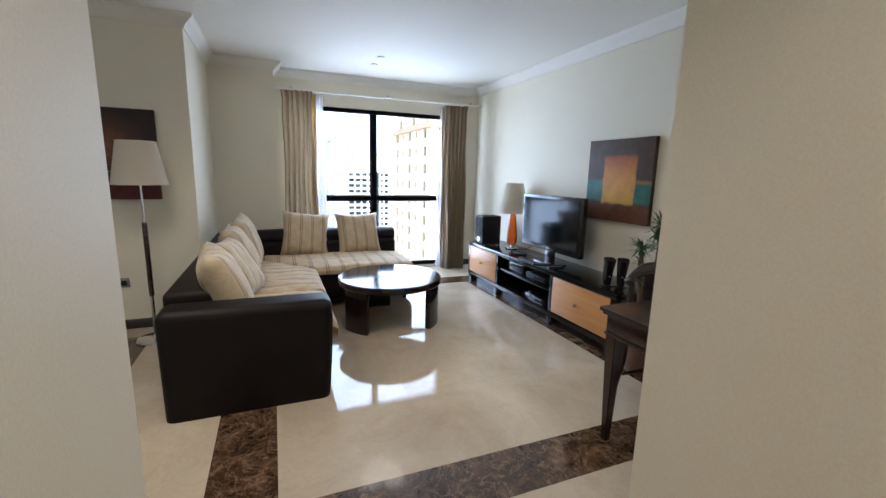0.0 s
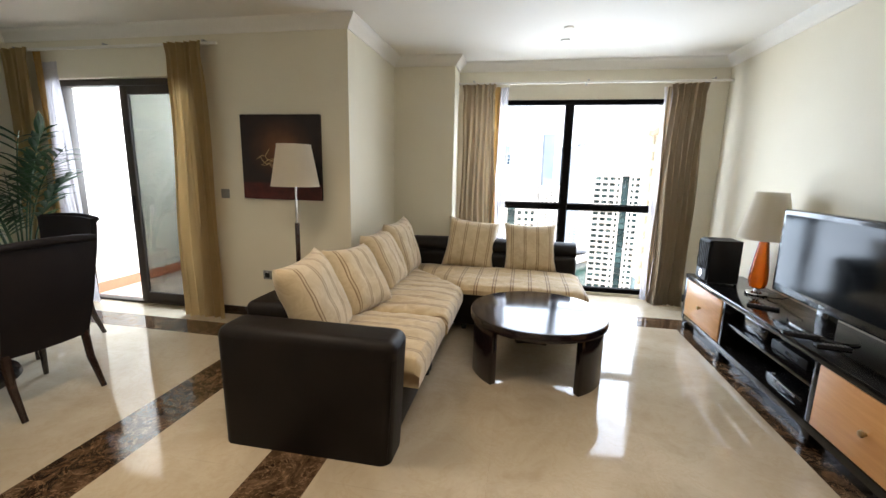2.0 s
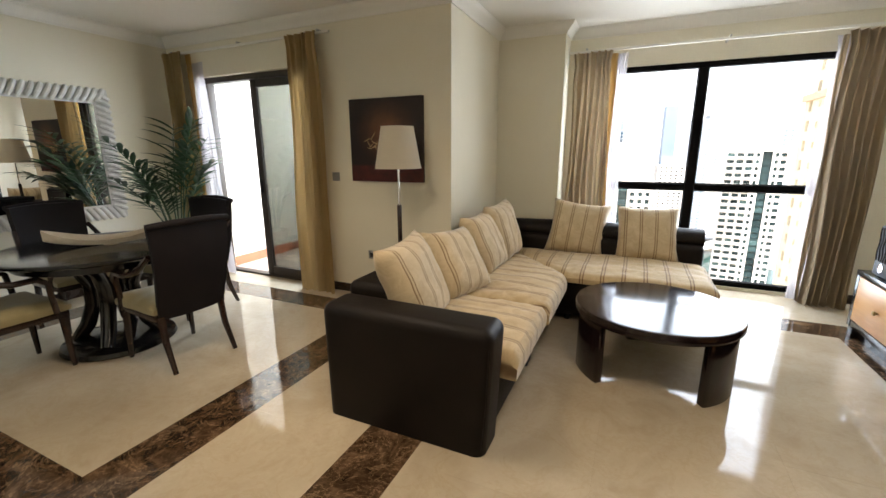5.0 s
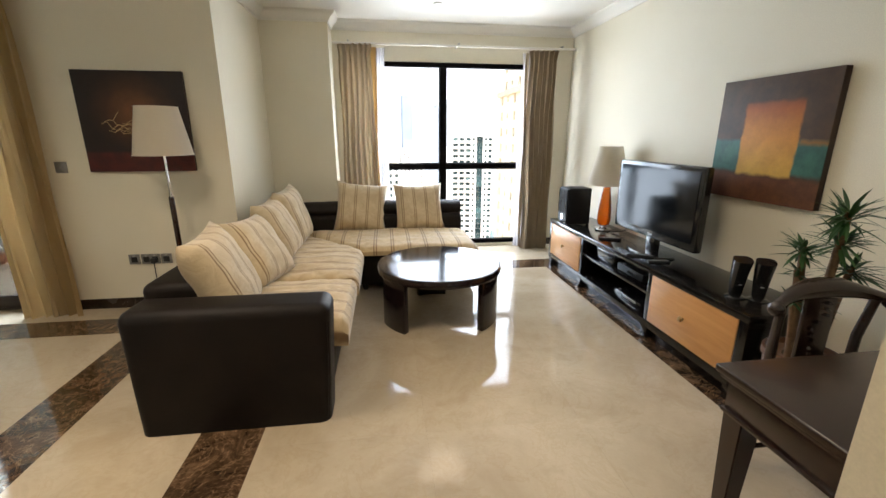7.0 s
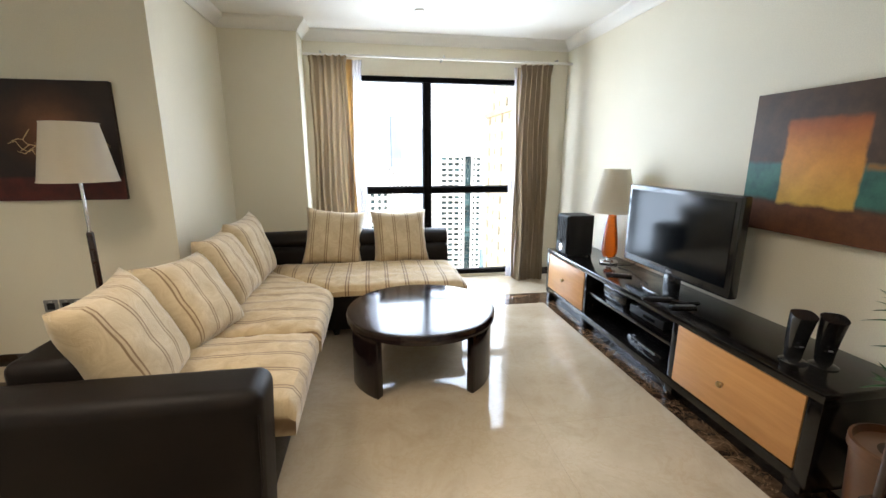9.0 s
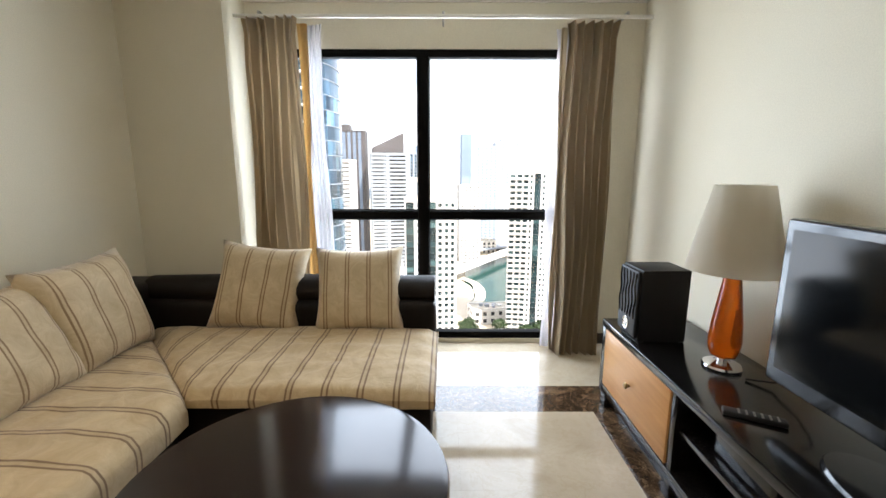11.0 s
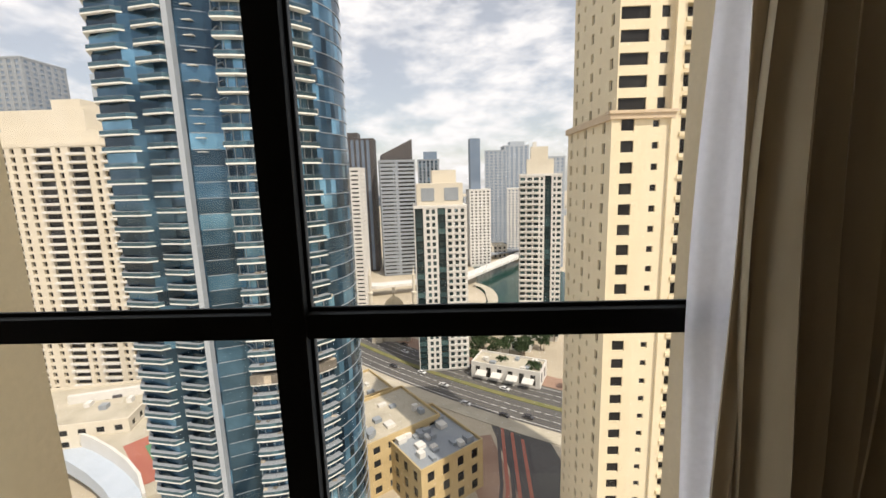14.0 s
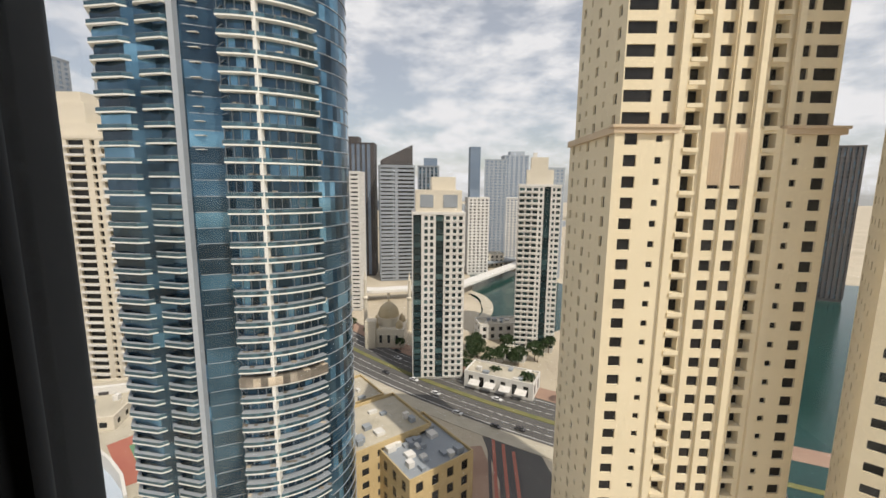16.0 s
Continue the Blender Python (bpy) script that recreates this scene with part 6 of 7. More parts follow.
for k in range(ns):
    z = GZ + k * SH
    ledge(tail, z, 0.14, 0.16, Mu)
    ledge([(-48.8, 88.2), (-43.6, 90.6), (-41.2, 88.2)], z, 0.14, 0.16, Mu)
    for a in range(1, 56, 5):
        if rnd.random() < 0.75:
            x, y = ACX + AR * math.sin(radians(a)), ACY - AR * math.cos(radians(a))
            Mu.box(x - 0.06, x + 0.06, y - 0.12, y + 0.1, z, z + SH)
    for a in range(3, 56, 3):
        if rnd.random() < 0.30:
            rr = AR + rnd.uniform(0.5, 1.2)
            x, y = ACX + rr * math.sin(radians(a)), ACY - rr * math.cos(radians(a))
            w = rnd.uniform(0.25, 0.7)
            Sl.box(x - w, x + w, y - 0.3, y + 0.3, z + 0.34, z + rnd.uniform(0.8, 1.5))
mesh_part("balcony_clutter", Sl.v, Sl.f, CITY["clutter"], gt, "small furniture and plants on balconies", "stuff")
mesh_part("glazing_bars", Mu.v, Mu.f, CITY["grey"], gt, "thin grey glazing bars", "stuff")
F = Quads()
F.box(-50.6, -49.5, 86.6, 90.0, GZ, TOPZ)
mesh_part("fin", F.v, F.f, CITY["haze"], gt, "white vertical fin")
F = Quads()
x, y = ACX + (AR + 1.3) * math.sin(radians(21)), ACY - (AR + 1.3) * math.cos(radians(21))
F.box(x - 0.34, x + 0.34, y - 0.34, y + 1.0, GZ, TOPZ)
mesh_part("column", F.v, F.f, CITY["slab"], gt, "pale round-cornered column")
F = Quads()
for k in range(1, 24):
    F.box(-48.0, -46.2, 88.2, 89.2, GZ + 96 + k * 2.7, GZ + 96.15 + k * 2.7)
mesh_part("louvres", F.v, F.f, CITY["white"], gt, "thin louvre lines", "stuff")
F = Quads()
ledge(bay, GZ + 16 * SH + 0.3, 1.8, 1.9, F)
mesh_part("service_band", F.v, F.f, CITY["clutter"], gt, "blank concrete service band")

# cream tower with white balcony grid, further left
tower("cream residential tower with stacked balconies and dark bays", -196, 172, 0, 68, 30, 18, 3.3,
      [(2, 6), (8, 9.5), (12, 19), (21, 23), (26, 28), (31, 38), (40, 42), (45, 52), (54.5, 56.5), (59, 66)], 8, "cream", "glass", 0.7, 2.85, 1.2,
      roofs=[(8, 56, 3, 26, 1.2, 6.5, "cream"), (14, 50, 5, 24, 6.5, 15, "cream"), (36, 48, 6, 20, 15, 19, "cream")],
      rails=[(11.6, 19.4, 1.0), (30.6, 38.4, 1.0), (44.6, 52.4, 1.0), (58.6, 66.4, 1.0)])

# white tower with a blank crown at the junction
tower("white tower with a solid crown and square windows", -15.5, 193, 6, 24, 24, -12, 3.0,
      [(0.3, 4.0, 0.0, 3.0), (5.4, 6.9), (8.0, 9.5), (10.6, 14.2, 0.0, 3.0), (15.2, 17.0), (18.4, 20.0), (21.2, 22.8)], [(0.4, 4, 0, 3), (5.6, 7.2), (8.6, 10.2), (12, 16, 0, 3), (18, 19.6), (21, 22.6)], "white", "green", 0.45, 2.4, 0.4,
      roofs=[(1.5, 22.5, 1.5, 22.5, 1.2, 11, "cream"), (9, 20, 6, 18, 11, 17, "cream"), (3.5, 9.5, 1.3, 1.6, 3.2, 9.0, "grey"), (14, 20.5, 1.3, 1.6, 3.2, 9.0, "grey")],
      rails=[(15.0, 17.2, 0.5), (18.2, 20.2, 0.5), (21.0, 23.4, 0.5)])
tower("white balcony tower beside the marina basin", 38, 231, -8, 22, 22, 1, 3.0,
      [(0.4, 3.0), (4.0, 6.5), (7.5, 10), (11, 12.2), (13.2, 16.6, 0, 3.0), (17.6, 18.8), (19.6, 21.6)], 6, "white", "green", 0.7, 2.3, 0.4,
      roofs=[(4, 18, 4, 18, 1.2, 9, "cream"), (6, 15, 5, 14, 9, 15.5, "cream"), (7, 9, 6, 12, 15.5, 18, "white")],
      rails=[(0.2, 3.2, 1.0), (3.8, 6.7, 1.0), (7.3, 10.2, 1.0)])
# pointed office tower and its neighbours
tp = tower("grey office tower with a slanted pointed roof", -65, 396, 12, 33, 30, 18, 3.6, [(1, 12, 1.2, 2.4), (13, 14), (17, 32, 0.8, 2.4)], 7, "grey", "glass", 1.0, 2.5, 0.3)
wv = [(2, 2, 18), (31, 2, 18), (31, 26, 18), (2, 26, 18), (2, 2, 24), (31, 2, 38), (31, 26, 38), (2, 26, 24)]
mesh_part("pointed_roof", wv, [(0, 1, 5, 4), (1, 2, 6, 5), (2, 3, 7, 6), (3, 0, 4, 7), (4, 5, 6, 7), (3, 2, 1, 0)], CITY["dark"], tp, "dark slanted roof screen")
tower("dark brown slender tower with vertical ribs", -101, 418, 4, 27, 24, 40, 3.5, [(1, 3, 0, 3.5), (5, 8, 0.0, 3.5), (10, 13, 0, 3.5), (15, 18, 0, 3.5), (20, 23, 0, 3.5)], 5, "dark", "hazeblue", 0.9, 2.4, 0.5, roofs=[(2, 12, 2, 20, 1, 7, "dark")])
tower("white slab block beside the boulevard", -70, 300, 0, 7, 20, 9, 3.0, [(1.0, 6.0)], 4, "white", "glass", 1.1, 2.2, 0.5)
tower("teal glass tower with a stepped top", -34, 450, 0, 22, 22, 20, 3.5, 5, 5, "grey", "teal", 0.3, 3.0, 0.2, roofs=[(6, 20, 4, 18, 1, 9, "hazeblue")])
# towers walled in haze or hazeblue have the distance haze in their colour
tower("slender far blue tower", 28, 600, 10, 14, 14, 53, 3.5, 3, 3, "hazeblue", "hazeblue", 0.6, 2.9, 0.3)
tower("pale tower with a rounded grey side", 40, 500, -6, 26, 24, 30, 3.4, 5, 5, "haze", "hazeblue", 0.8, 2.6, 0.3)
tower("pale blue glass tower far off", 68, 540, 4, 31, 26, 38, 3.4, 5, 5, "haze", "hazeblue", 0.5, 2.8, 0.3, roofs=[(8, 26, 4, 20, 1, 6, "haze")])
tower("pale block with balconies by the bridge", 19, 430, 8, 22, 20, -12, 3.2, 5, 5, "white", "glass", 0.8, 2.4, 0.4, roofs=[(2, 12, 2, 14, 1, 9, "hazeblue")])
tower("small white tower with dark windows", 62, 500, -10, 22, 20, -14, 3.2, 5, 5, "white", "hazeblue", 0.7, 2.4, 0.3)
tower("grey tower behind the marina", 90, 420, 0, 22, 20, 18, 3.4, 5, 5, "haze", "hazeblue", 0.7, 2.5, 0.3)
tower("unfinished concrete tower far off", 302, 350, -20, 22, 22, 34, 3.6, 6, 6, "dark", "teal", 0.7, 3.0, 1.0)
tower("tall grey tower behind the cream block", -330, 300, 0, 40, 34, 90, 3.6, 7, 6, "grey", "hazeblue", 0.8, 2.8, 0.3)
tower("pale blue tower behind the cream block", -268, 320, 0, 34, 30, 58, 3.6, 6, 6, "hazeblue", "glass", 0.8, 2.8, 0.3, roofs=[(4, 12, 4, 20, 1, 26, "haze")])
tower("narrow white tower between the blocks", -176, 262, 0, 12, 16, 22, 3.2, 2, 3, "white", "glass", 1.0, 2.3, 0.4)

# ground and water
def sheet(name, pts, z, mat, label, category):
    me = bpy.data.meshes.new(name)
    me.from_pydata([(x, y, z) for x, y in pts], [], [tuple(range(len(pts)))])
    me.materials.append(mat)
    return tagged(new(name, me), label, category, kind="structure")


sheet("ground", [(-2400, -2400), (2400, -2400), (2400, 2400), (-2400, 2400)], GZ, CITY["sand"], "sandy city ground reaching the horizon", "ground")
basin = [(14 + 12 * math.cos(radians(a)), 318 + 34 * math.sin(radians(a))) for a in range(-60, 61, 15)]
sheet("water", [(20, 262), (64, 258), (110, 300), (118, 380), (75, 452), (20, 449), (24, 400)] + basin[::-1], GZ + 0.15, CITY["water"], "green marina water in the basin", "water")
sheet("water_channel", [(92, 96), (150, 130), (300, 268), (420, 400), (330, 420), (225, 262), (120, 150)], GZ + 0.15, CITY["water"], "green marina channel beyond the sand tower", "water")
pr = []
for a in range(-70, 76, 8):
    pr.append((13 + 22 * math.cos(radians(a)), 318 + 44 * math.sin(radians(a))))
Q = Quads()
for (xa, ya), (xb, yb) in zip(pr, pr[1:]):
    ua, ub = Vector((xa - 13, ya - 318)).normalized(), Vector((xb - 13, yb - 318)).normalized()
    Q.quad((xa - ua.x * 9, ya - ua.y * 9, GZ + 1.2), (xa, ya, GZ + 1.2), (xb, yb, GZ + 1.2), (xb - ub.x * 9, yb - ub.y * 9, GZ + 1.2))
    Q.quad((xa, ya, GZ), (xb, yb, GZ), (xb, yb, GZ + 1.2), (xa, ya, GZ + 1.2))
mesh_part("promenade", Q.v, Q.f, CITY["roof"], None, "curved pale promenade round the basin", "structure")["category"] = "pavement"


def ribbon(name, pts, half, z, mat, label, category, tall=0.0):
    ps = [Vector(p) for p in pts]
    Q = Quads()
    e = []
    for i, p in enumerate(ps):
        d = (ps[min(i + 1, len(ps) - 1)] - ps[max(i - 1, 0)]).normalized()
        nn = Vector((-d.y, d.x)) * half
        e.append((p + nn, p - nn))
    for (a, b), (c, d) in zip(e, e[1:]):
        Q.quad((b.x, b.y, z), (d.x, d.y, z), (c.x, c.y, z), (a.x, a.y, z))
        if tall:
            Q.quad((b.x, b.y, z - tall), (d.x, d.y, z - tall), (d.x, d.y, z), (b.x, b.y, z))
            Q.quad((a.x, a.y, z), (c.x, c.y, z), (c.x, c.y, z - tall), (a.x, a.y, z - tall))
    ob = mesh_part(name, Q.v, Q.f, mat, None, label, "structure")
    ob["category"] = category
    return ob


def curve(t):
    """The boulevard's middle line: it comes in from far left and sweeps to the right."""
    p0, p1, p2, p3 = Vector((-150, 340)), Vector((-55, 222)), Vector((-5, 172)), Vector((130, 118))
    s = 1 - t
    return p0 * s ** 3 + p1 * 3 * s * s * t + p2 * 3 * s * t * t + p3 * t ** 3


line = [curve(i / 40) for i in range(41)]


def shifted(off):
    out = []
    for i, p in enumerate(line):
        d = (line[min(i + 1, 40)] - line[max(i - 1, 0)]).normalized()
        out.append(p + Vector((-d.y, d.x)) * off)
    return out


ribbon("road", line, 15.5, GZ + 0.05, CITY["asphalt"], "wide grey asphalt boulevard", "road")
ribbon("median", line, 1.3, GZ + 0.25, CITY["lawn"], "dry planted median between the lanes", "median", 0.2)
ribbon("pavement", shifted(20.5), 5.0, GZ + 0.2, CITY["paving"], "reddish paved walk along the boulevard", "pavement", 0.15)
ribbon("pavement_near", shifted(-19), 3.5, GZ + 0.2, CITY["roof"], "pale paved walk on the near side", "pavement", 0.15)
for off, dash in ((-13.8, 0), (13.8, 0), (-5.5, 1), (-9.5, 1), (5.5, 1), (9.5, 1)):
    Q = Quads()
    ln = shifted(off)
    for i in range(len(ln) - 1):
        d = (ln[i + 1] - ln[i])
        nn = Vector((-d.y, d.x)).normalized() * 0.14
        for a, b in (((0.0, 0.35), (0.5, 0.85)) if dash else ((0.0, 1.0),)):
            p, q = ln[i] + d * a, ln[i] + d * b
            Q.quad((p.x - nn.x, p.y - nn.y, GZ + 0.07), (q.x - nn.x, q.y - nn.y, GZ + 0.07), (q.x + nn.x, q.y + nn.y, GZ + 0.07), (p.x + nn.x, p.y + nn.y, GZ + 0.07))
    mesh_part("lane_marking", Q.v, Q.f, CITY["paint"], None, "white painted lane line", "structure")["category"] = "road marking"
ribbon("side_road", [Vector((22, 160)), Vector((28, 120)), Vector((20, 80)), Vector((10, 40))], 9, GZ + 0.06, CITY["asphalt"], "grey side street joining the boulevard", "road")
ribbon("side_paving", [Vector((8, 142)), Vector((14, 110)), Vector((6, 70))], 6, GZ + 0.1, CITY["paving"], "dark red paved corner of the junction", "pavement")
for k in range(7):
    q = k / 7
    ribbon("paving_stripe", [Vector((17 + 11 * q, 150 - 14 * q)), Vector((15 + 11 * q, 118 - 14 * q)), Vector((8 + 11 * q, 78 - 14 * q))], 0.55, GZ + 0.16, CITY["red" if k % 2 else "dark"], "narrow dark red paving stripe at the junction", "pavement", 0.05)
ribbon("viaduct", [Vector((-160, 352)), Vector((-60, 330)), Vector((10, 352)), Vector((60, 430)), Vector((140, 560))], 6, GZ + 9, CITY["white"], "pale elevated rail viaduct", "bridge", 2.0)
ribbon("bridge", [Vector((4, 440)), Vector((40, 470)), Vector((110, 520))], 9, GZ + 7, CITY["grey"], "grey road bridge over the basin", "bridge", 1.5)
rnd = random.Random(8)
for i in range(9):
    a = i / 9
    x, y = (-150 + 100 * a, 350 - 20 * a) if a < 0.6 else (-60 + 175 * (a - 0.6), 331 + 60 * (a - 0.6))
    Q = Quads()
    Q.box(x - 1, x + 1, y - 1, y + 1, GZ, GZ + 7.2)
    mesh_part("viaduct_pier", Q.v, Q.f, CITY["white"], None, "pale concrete viaduct pier", "structure")["category"] = "pier"


def low_block(x, y, turn, w, d, hh, wall, roof, label, plant=4, wins=True):
    t = thing("low_building", label, "building")
    n = max(1, int(hh / 4))
    W, G = Quads(), Quads()
    for m, width in sides(w, d):
        facade(W, G, m, width, GZ, n, hh / n, even(width, max(2, int(width / 5)), 0.45), 1.0, hh / n - 1.0, 0.3)
    mesh_part("wall", W.v, W.f, CITY[wall], t)
    mesh_part("windows", G.v, G.f, CITY["glass"], t, "dark glass panes", "stuff")
    R = Quads()
    R.box(0.4, w - 0.4, 0.4, d - 0.4, GZ + hh - 0.5, GZ + hh - 0.05)
    mesh_part("roof", R.v, R.f, CITY[roof], t)
    P = Quads()
    for a in ((0, w, 0, 0.4), (0, w, d - 0.4, d), (0, 0.4, 0.4, d - 0.4), (w - 0.4, w, 0.4, d - 0.4)):
        P.box(*a, GZ + hh - 0.02, GZ + hh + 0.9)
    mesh_part("parapet", P.v, P.f, CITY[wall], t)
    r2 = random.Random(int(w * 7 + d))
    for k in range(plant):
        a, b = r2.uniform(1, w - 4), r2.uniform(1, d - 4)
        U = Quads()
        U.box(a, a + r2.uniform(1.2, 3), b, b + r2.uniform(1.2, 3), GZ + hh - 0.05, GZ + hh + r2.uniform(0.8, 2.0))
        mesh_part("roof_unit", U.v, U.f, CITY["grey" if k % 2 else "white"], t)
    t.matrix_basis = pose(x, y, 0, 0, 0, turn)
    return t


low_block(-24, 112, 38, 26, 24, 17, "ochre", "roof", "ochre low building with a pale flat roof", 10)
low_block(-8, 104, 38, 22, 26, 15, "ochre", "grey", "ochre low building with plant on a grey roof", 26)
low_block(-40, 140, 38, 22, 20, 13, "ochre", "roof", "ochre low building with a stepped roof", 6)
low_block(9, 188, -24, 32, 14, 7, "white", "roof", "low white pavilion with awnings beside the boulevard", 8)
low_block(20, 246, 10, 26, 14, 9, "white", "roof", "low white marina building by the promenade", 8)
low_block(30, 218, -20, 12, 9, 5, "white", "roof", "small white kiosk building in the garden", 2)
low_block(-150, 120, 12, 44, 30, 16, "cream", "roof", "cream podium building with a flat roof", 10)
low_block(-108, 300, 5, 40, 20, 9, "white", "roof", "low white building behind the mosque", 8)
low_block(20, 470, 10, 44, 18, 14, "cream", "roof", "low cream building beyond the bridge", 6)
low_block(210, 285, 30, 70, 22, 14, "white", "roof", "low white marina block across the channel", 10)
# haze and hazeblue walls here are tinted to stand for distant air
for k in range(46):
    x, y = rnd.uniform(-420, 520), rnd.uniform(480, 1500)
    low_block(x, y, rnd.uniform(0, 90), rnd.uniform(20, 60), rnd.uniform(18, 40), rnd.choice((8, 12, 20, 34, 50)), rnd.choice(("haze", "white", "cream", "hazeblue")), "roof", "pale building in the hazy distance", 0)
sheet("sports_court", [(-96, 121), (-84, 110), (-75, 118), (-88, 130)], GZ + 12.3, CITY["court"], "green sports court on a podium", "court")
sheet("court_surround", [(-103, 121), (-84, 104), (-68, 117), (-90, 138)], GZ + 12.2, CITY["red"], "red surface round the sports court", "court")
SWEEP = [(-137, 139), (-127, 129), (-116, 125), (-105, 119.5), (-95, 113.5), (-87, 107.5), (-80, 100)]
rec = thing("leisure_building", "white leisure building with a curved wall and a sign", "building", (-110, 120, GZ))
part("podium", prism(SWEEP + [(-64, 112), (-88, 143), (-110, 152)], GZ, GZ + 12.1, 0.0), CITY["roof"], rec, "", False)


def inward(path, d):
    return [(x - 0.55 * d, y - 0.83 * d) for x, y in path]


part("curved_wall", prism(SWEEP + inward(SWEEP, 0.8)[::-1], GZ, GZ + 13.4, 0.0), CITY["white"], rec, "white curved wall", False)
part("curved_canopy", prism(SWEEP + inward(SWEEP, 7.0)[::-1], GZ + 4.0, GZ + 8.6, 0.0), CITY["blue"], rec, "pale blue curved canopy", False)
part("back_wall", prism([(-137, 139.5), (-108, 149), (-108.6, 150.5), (-137.6, 141)], GZ, GZ + 19.0, 0.0), CITY["white"], rec, "tall white wall", False)
for k, (a, b, z, h) in enumerate(((0.34, 0.66, 14.6, 0.7), (0.44, 0.54, 16.0, 1.2), (0.48, 0.58, 13.6, 0.35), (0.36, 0.40, 15.3, 0.8), (0.60, 0.63, 15.3, 0.9))):
    p0, p1 = Vector((-137, 139.5)), Vector((-108, 149))
    q0, q1 = p0.lerp(p1, a), p0.lerp(p1, b)
    part("sign_bar", prism([(q0.x, q0.y - 0.1), (q1.x, q1.y - 0.1), (q1.x, q1.y), (q0.x, q0.y)], GZ + z, GZ + z + h, 0.0), CITY["dark"], rec, "grey sign stroke", False)

# awnings of the pavilion
for k in range(4):
    Q = Quads()
    m = pose(9, 188, 0, 0, 0, -24)
    a = 3 + k * 7.2
    Q.quad(tuple(m @ Vector((a, 0, GZ + 4.4))), tuple(m @ Vector((a + 5, 0, GZ + 4.4))), tuple(m @ Vector((a + 5, -3.4, GZ + 3.3))), tuple(m @ Vector((a, -3.4, GZ + 3.3))))
    Q.quad(tuple(m @ Vector((a, -3.4, GZ + 3.3))), tuple(m @ Vector((a + 5, -3.4, GZ + 3.3))), tuple(m @ Vector((a + 5, -3.4, GZ + 2.9))), tuple(m @ Vector((a, -3.4, GZ + 2.9))))
    tagged(mesh_part("awning", Q.v, Q.f, CITY["white"], None), "white sloping awning on the pavilion", "awning", "pavilion awnings")

# mosque
ms = thing("mosque", "sand-stone mosque with a central dome and two minarets", "mosque", (-33, 240, GZ))
b = box(-44, -24, 232, 250, GZ, GZ + 11, 0.2)
box(-46, -40, 230, 236, GZ, GZ + 16, 0.2, bm=b)
for k in range(5):
    box(-43.5 + k * 3.9, -41.0 + k * 3.9, 231.6, 232.2, GZ + 2, GZ + 8, 0.1, bm=b)
part("hall", b, CITY["cream"], ms)
part("drum", lathe([(6.2, 11), (6.2, 15.5), (6.6, 15.6), (6.6, 16.2)], -34, 241, GZ, 24), CITY["cream"], ms)
part("dome", lathe([(6.0, 16), (6.1, 18), (5.4, 20.5), (4.0, 22.5), (2.2, 24), (0.6, 25), (0.15, 27)], -34, 241, GZ, 24), CITY["dome"], ms, "gilt weathered dome")
for dx, dy in ((-7, -6), (7, -6), (-7, 6), (7, 6)):
    part("small_dome", lathe([(2.2, 11), (2.2, 12.5), (1.8, 14), (0.8, 15), (0.1, 16)], -34 + dx, 241 + dy, GZ, 16), CITY["dome"], ms)
for x, y in ((-52, 262), (-24, 262)):
    part("minaret", lathe([(1.3, 0), (1.3, 20), (1.9, 20.5), (1.9, 21.5), (1.0, 22), (0.9, 32), (1.3, 32.4), (0.7, 33), (0.1, 38)], x, y, GZ, 14), CITY["cream"], ms)
for k in range(4):
    part("window", box(-42.6 + k * 4.6, -41.2 + k * 4.6, 231.5, 231.95, GZ + 3, GZ + 7.5), CITY["glass"], ms)


# trees and cars
def tree(x, y, hh, seed):
    t = thing("tree", "leafy dark green street tree", "tree", (0, 0, 0), "street trees below")
    r2 = random.Random(seed)
    part("trunk", tube([(0, 0, 0), (0.1, 0, hh * 0.3), (0, 0.1, hh * 0.6)], [0.22, 0.17, 0.08], 7), MAT["bark"], t)
    b = bmesh.new()
    for k in range(150):
        a, e, rr = r2.uniform(0, 2 * math.pi), r2.uniform(-0.6, 1.4), r2.uniform(0.35, 1.0) ** 0.6
        c = Vector((rr * hh * 0.42 * math.cos(a) * math.cos(e), rr * hh * 0.42 * math.sin(a) * math.cos(e), hh * 0.68 + rr * hh * 0.30 * math.sin(e)))
        q = Matrix.Translation(c) @ Euler((r2.uniform(0, 6), r2.uniform(0, 6), r2.uniform(0, 6))).to_matrix().to_4x4()
        s = hh * r2.uniform(0.05, 0.10)
        vs = [b.verts.new(q @ Vector(p)) for p in ((-s, 0, 0), (0, -s * 0.7, s * 0.2), (s, 0, 0), (0, s * 0.7, s * 0.3))]
        b.faces.new(vs)
        b.faces.new([b.verts.new(q @ Vector(p)) for p in ((0, -s, -s * 0.2), (0, 0, s), (s * 0.2, s, 0))])
    part("crown", b, CITY["tree"], t, smooth=False)
    t.matrix_basis = pose(x, y, GZ, 0, 0, 0)
    return t


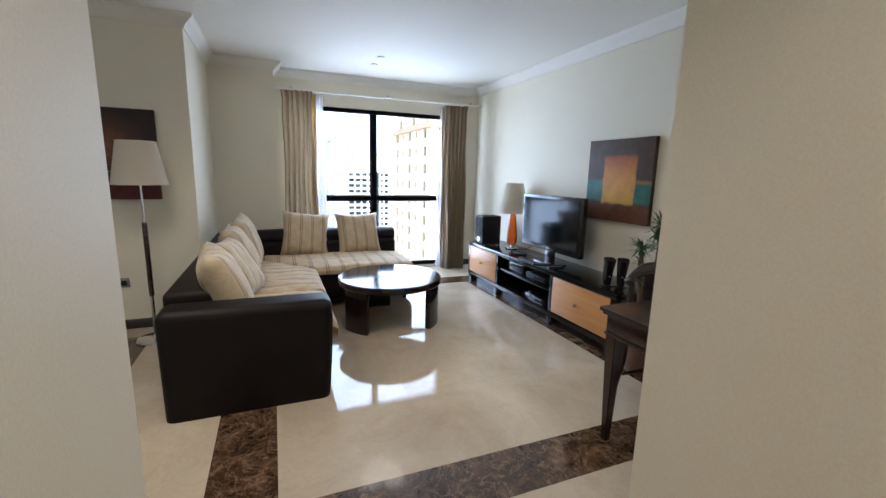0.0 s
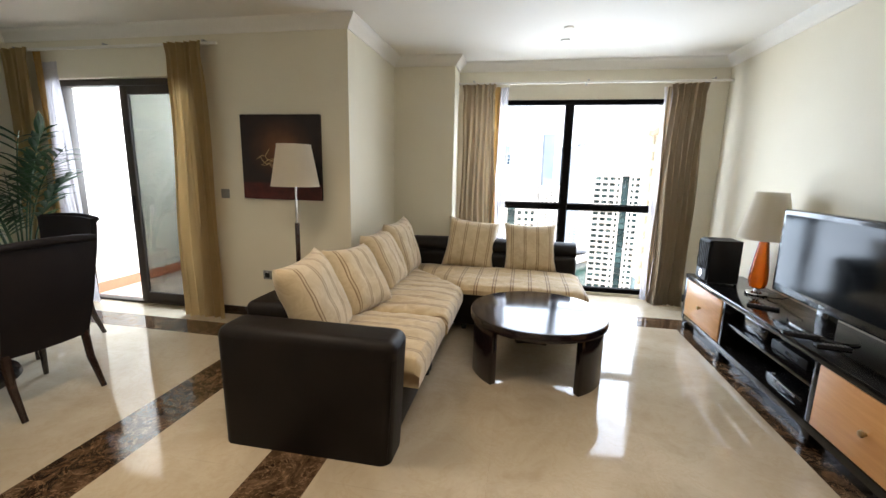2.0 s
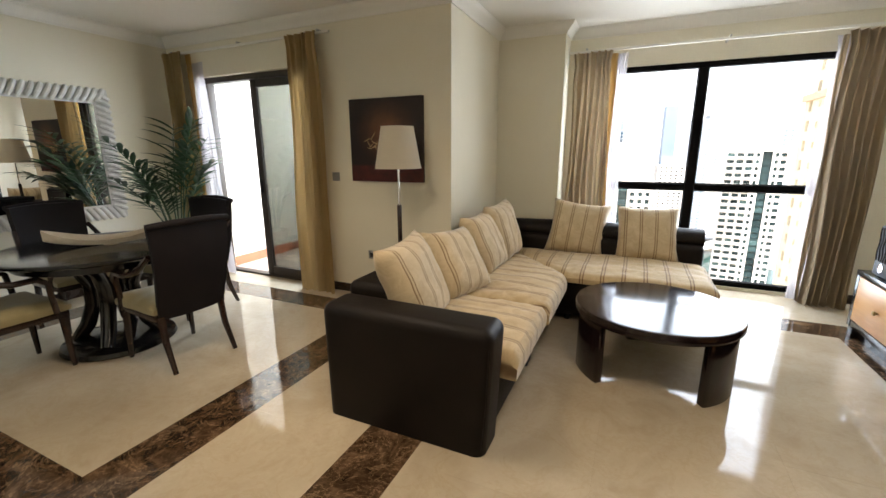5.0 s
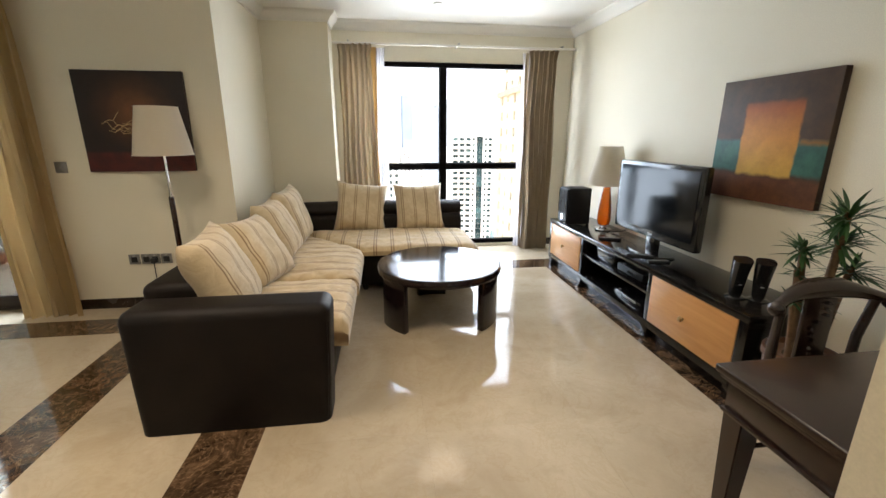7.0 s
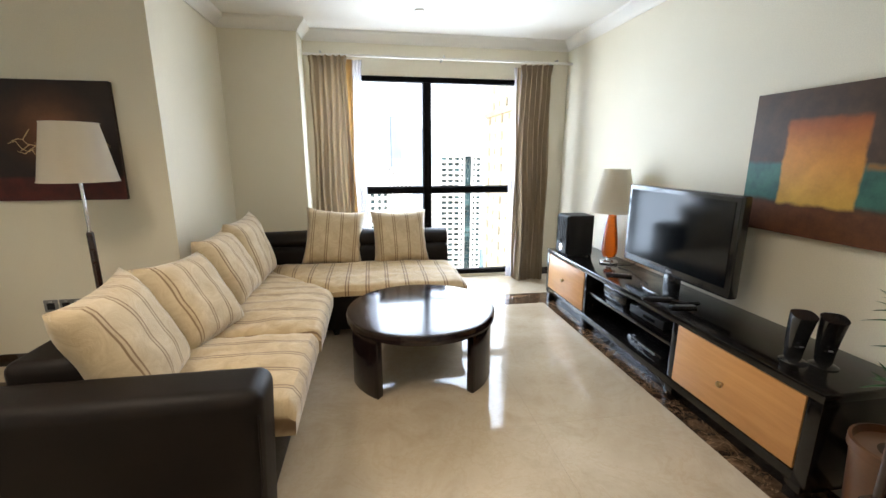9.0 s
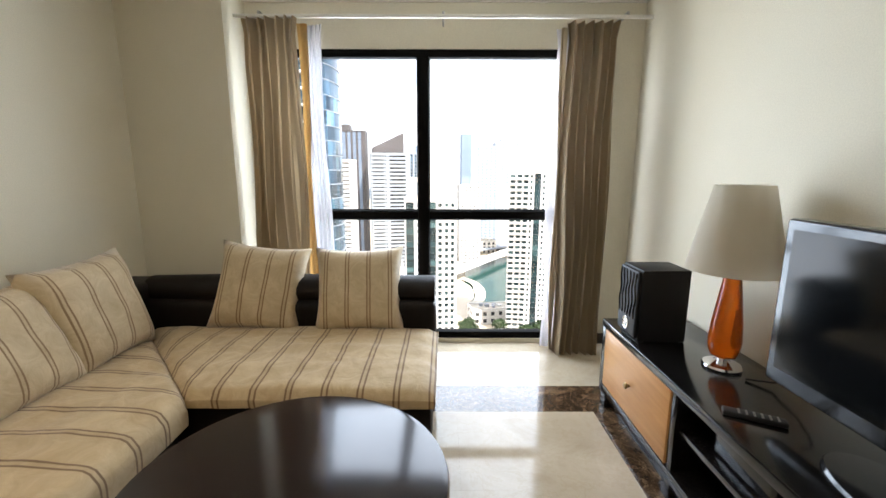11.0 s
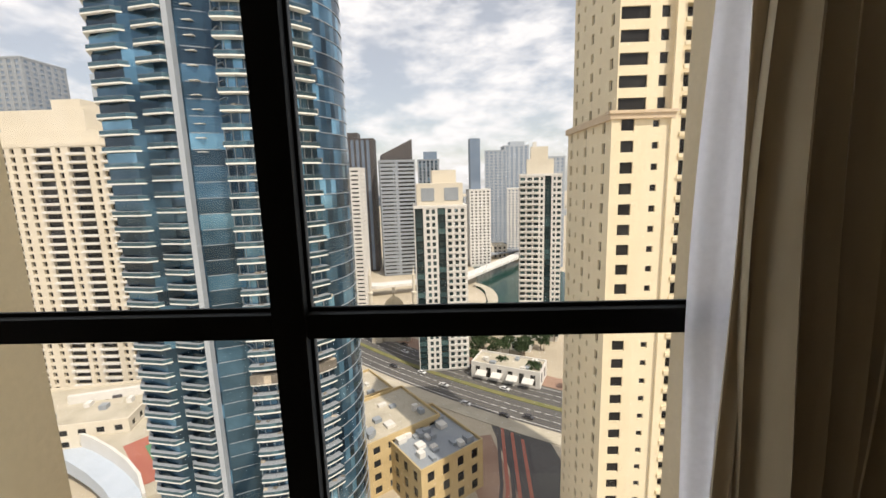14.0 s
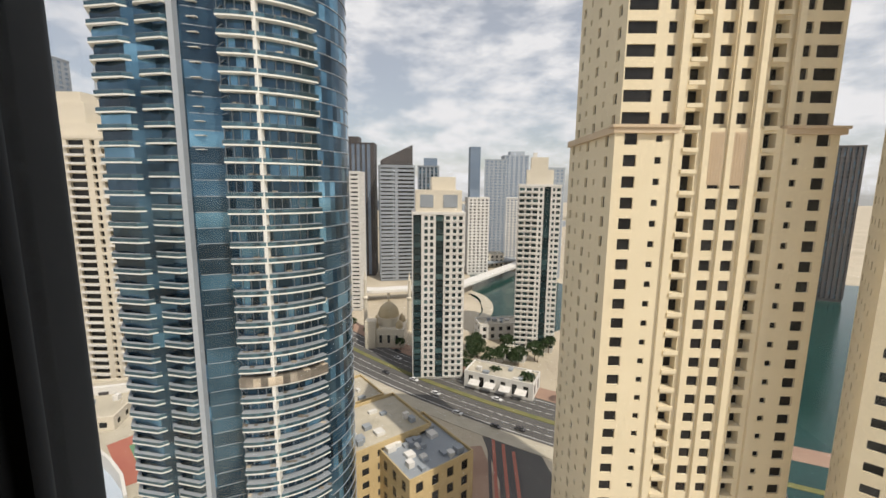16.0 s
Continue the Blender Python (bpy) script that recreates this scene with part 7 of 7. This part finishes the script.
kinds = [tree(14, 222, 9, 1), tree(22, 216, 8, 2), tree(30, 213, 10, 3)]
rnd = random.Random(77)
for k in range(34):
    if k < 22:
        x, y = rnd.uniform(12, 58), rnd.uniform(206, 236)
    else:
        p = shifted(17.5)[8 + (k - 22) * 2]
        x, y = p.x, p.y
    s = rnd.uniform(0.7, 1.15)
    c = copy_thing(kinds[k % 3], pose(x, y, GZ, 0, 0, rnd.uniform(0, 360)))
    c.scale = (s, s, s)


def car(mat, label):
    c = thing("car", label, "car", (0, 0, 0))
    b = box(-0.9, 0.9, -2.2, 2.2, 0.35, 0.95, 0.16, 2)
    part("body", b, CITY[mat], c)
    b = bmesh.new()
    bmesh.ops.create_cube(b, size=1)
    for v in b.verts:
        k = 1.0 if v.co.z < 0 else 0.72
        v.co = Vector((v.co.x * 1.66 * (0.85 if v.co.z > 0 else 1), v.co.y * 2.7 * k - 0.2, 1.15 + v.co.z * 0.5))
    bmesh.ops.bevel(b, geom=b.edges[:], offset=0.08, segments=2, affect="EDGES")
    part("cabin", b, CITY["glass"], c, "dark glazed cabin")
    part("roof_panel", box(-0.62, 0.62, -1.05, 0.65, 1.395, 1.44, 0.02), CITY[mat], c)
    for sx in (-0.82, 0.82):
        for yy in (-1.35, 1.35):
            w = lathe([(0.33, -0.1), (0.33, 0.1)], 0, 0, 0, 14)
            w.transform(Matrix.Translation((sx, yy, 0.33)) @ Matrix.Rotation(radians(90), 4, "Y"))
            part("wheel", w, CITY["dark"], c)
    return c


protos = [car("car", "white saloon car on the boulevard"), car("cardark", "dark saloon car on the boulevard")]
for i, (ti, off) in enumerate(((0.62, -7.5), (0.74, -11.5), (0.40, 15.0), (0.45, 15.0), (0.50, 15.2), (0.55, 15.0), (0.34, 7.5), (0.58, 15.0), (0.69, 4.0), (0.52, -7.0), (0.79, -4.5), (0.30, 11.0), (0.60, 15.1), (0.64, 15.0), (0.66, -15.2), (0.71, -15.0), (0.57, -3.6), (0.86, -8.0), (0.83, 7.0), (0.48, 8.6))):
    k = int(ti * 40)
    p, d = shifted(off)[k], line[k + 1] - line[k]
    m = pose(p.x, p.y, GZ + 0.06, 0, 0, math.degrees(math.atan2(d.y, d.x)) - 90)
    if i < 2:
        protos[i].matrix_basis = m
    else:
        copy_thing(protos[0 if i % 3 else 1], m)
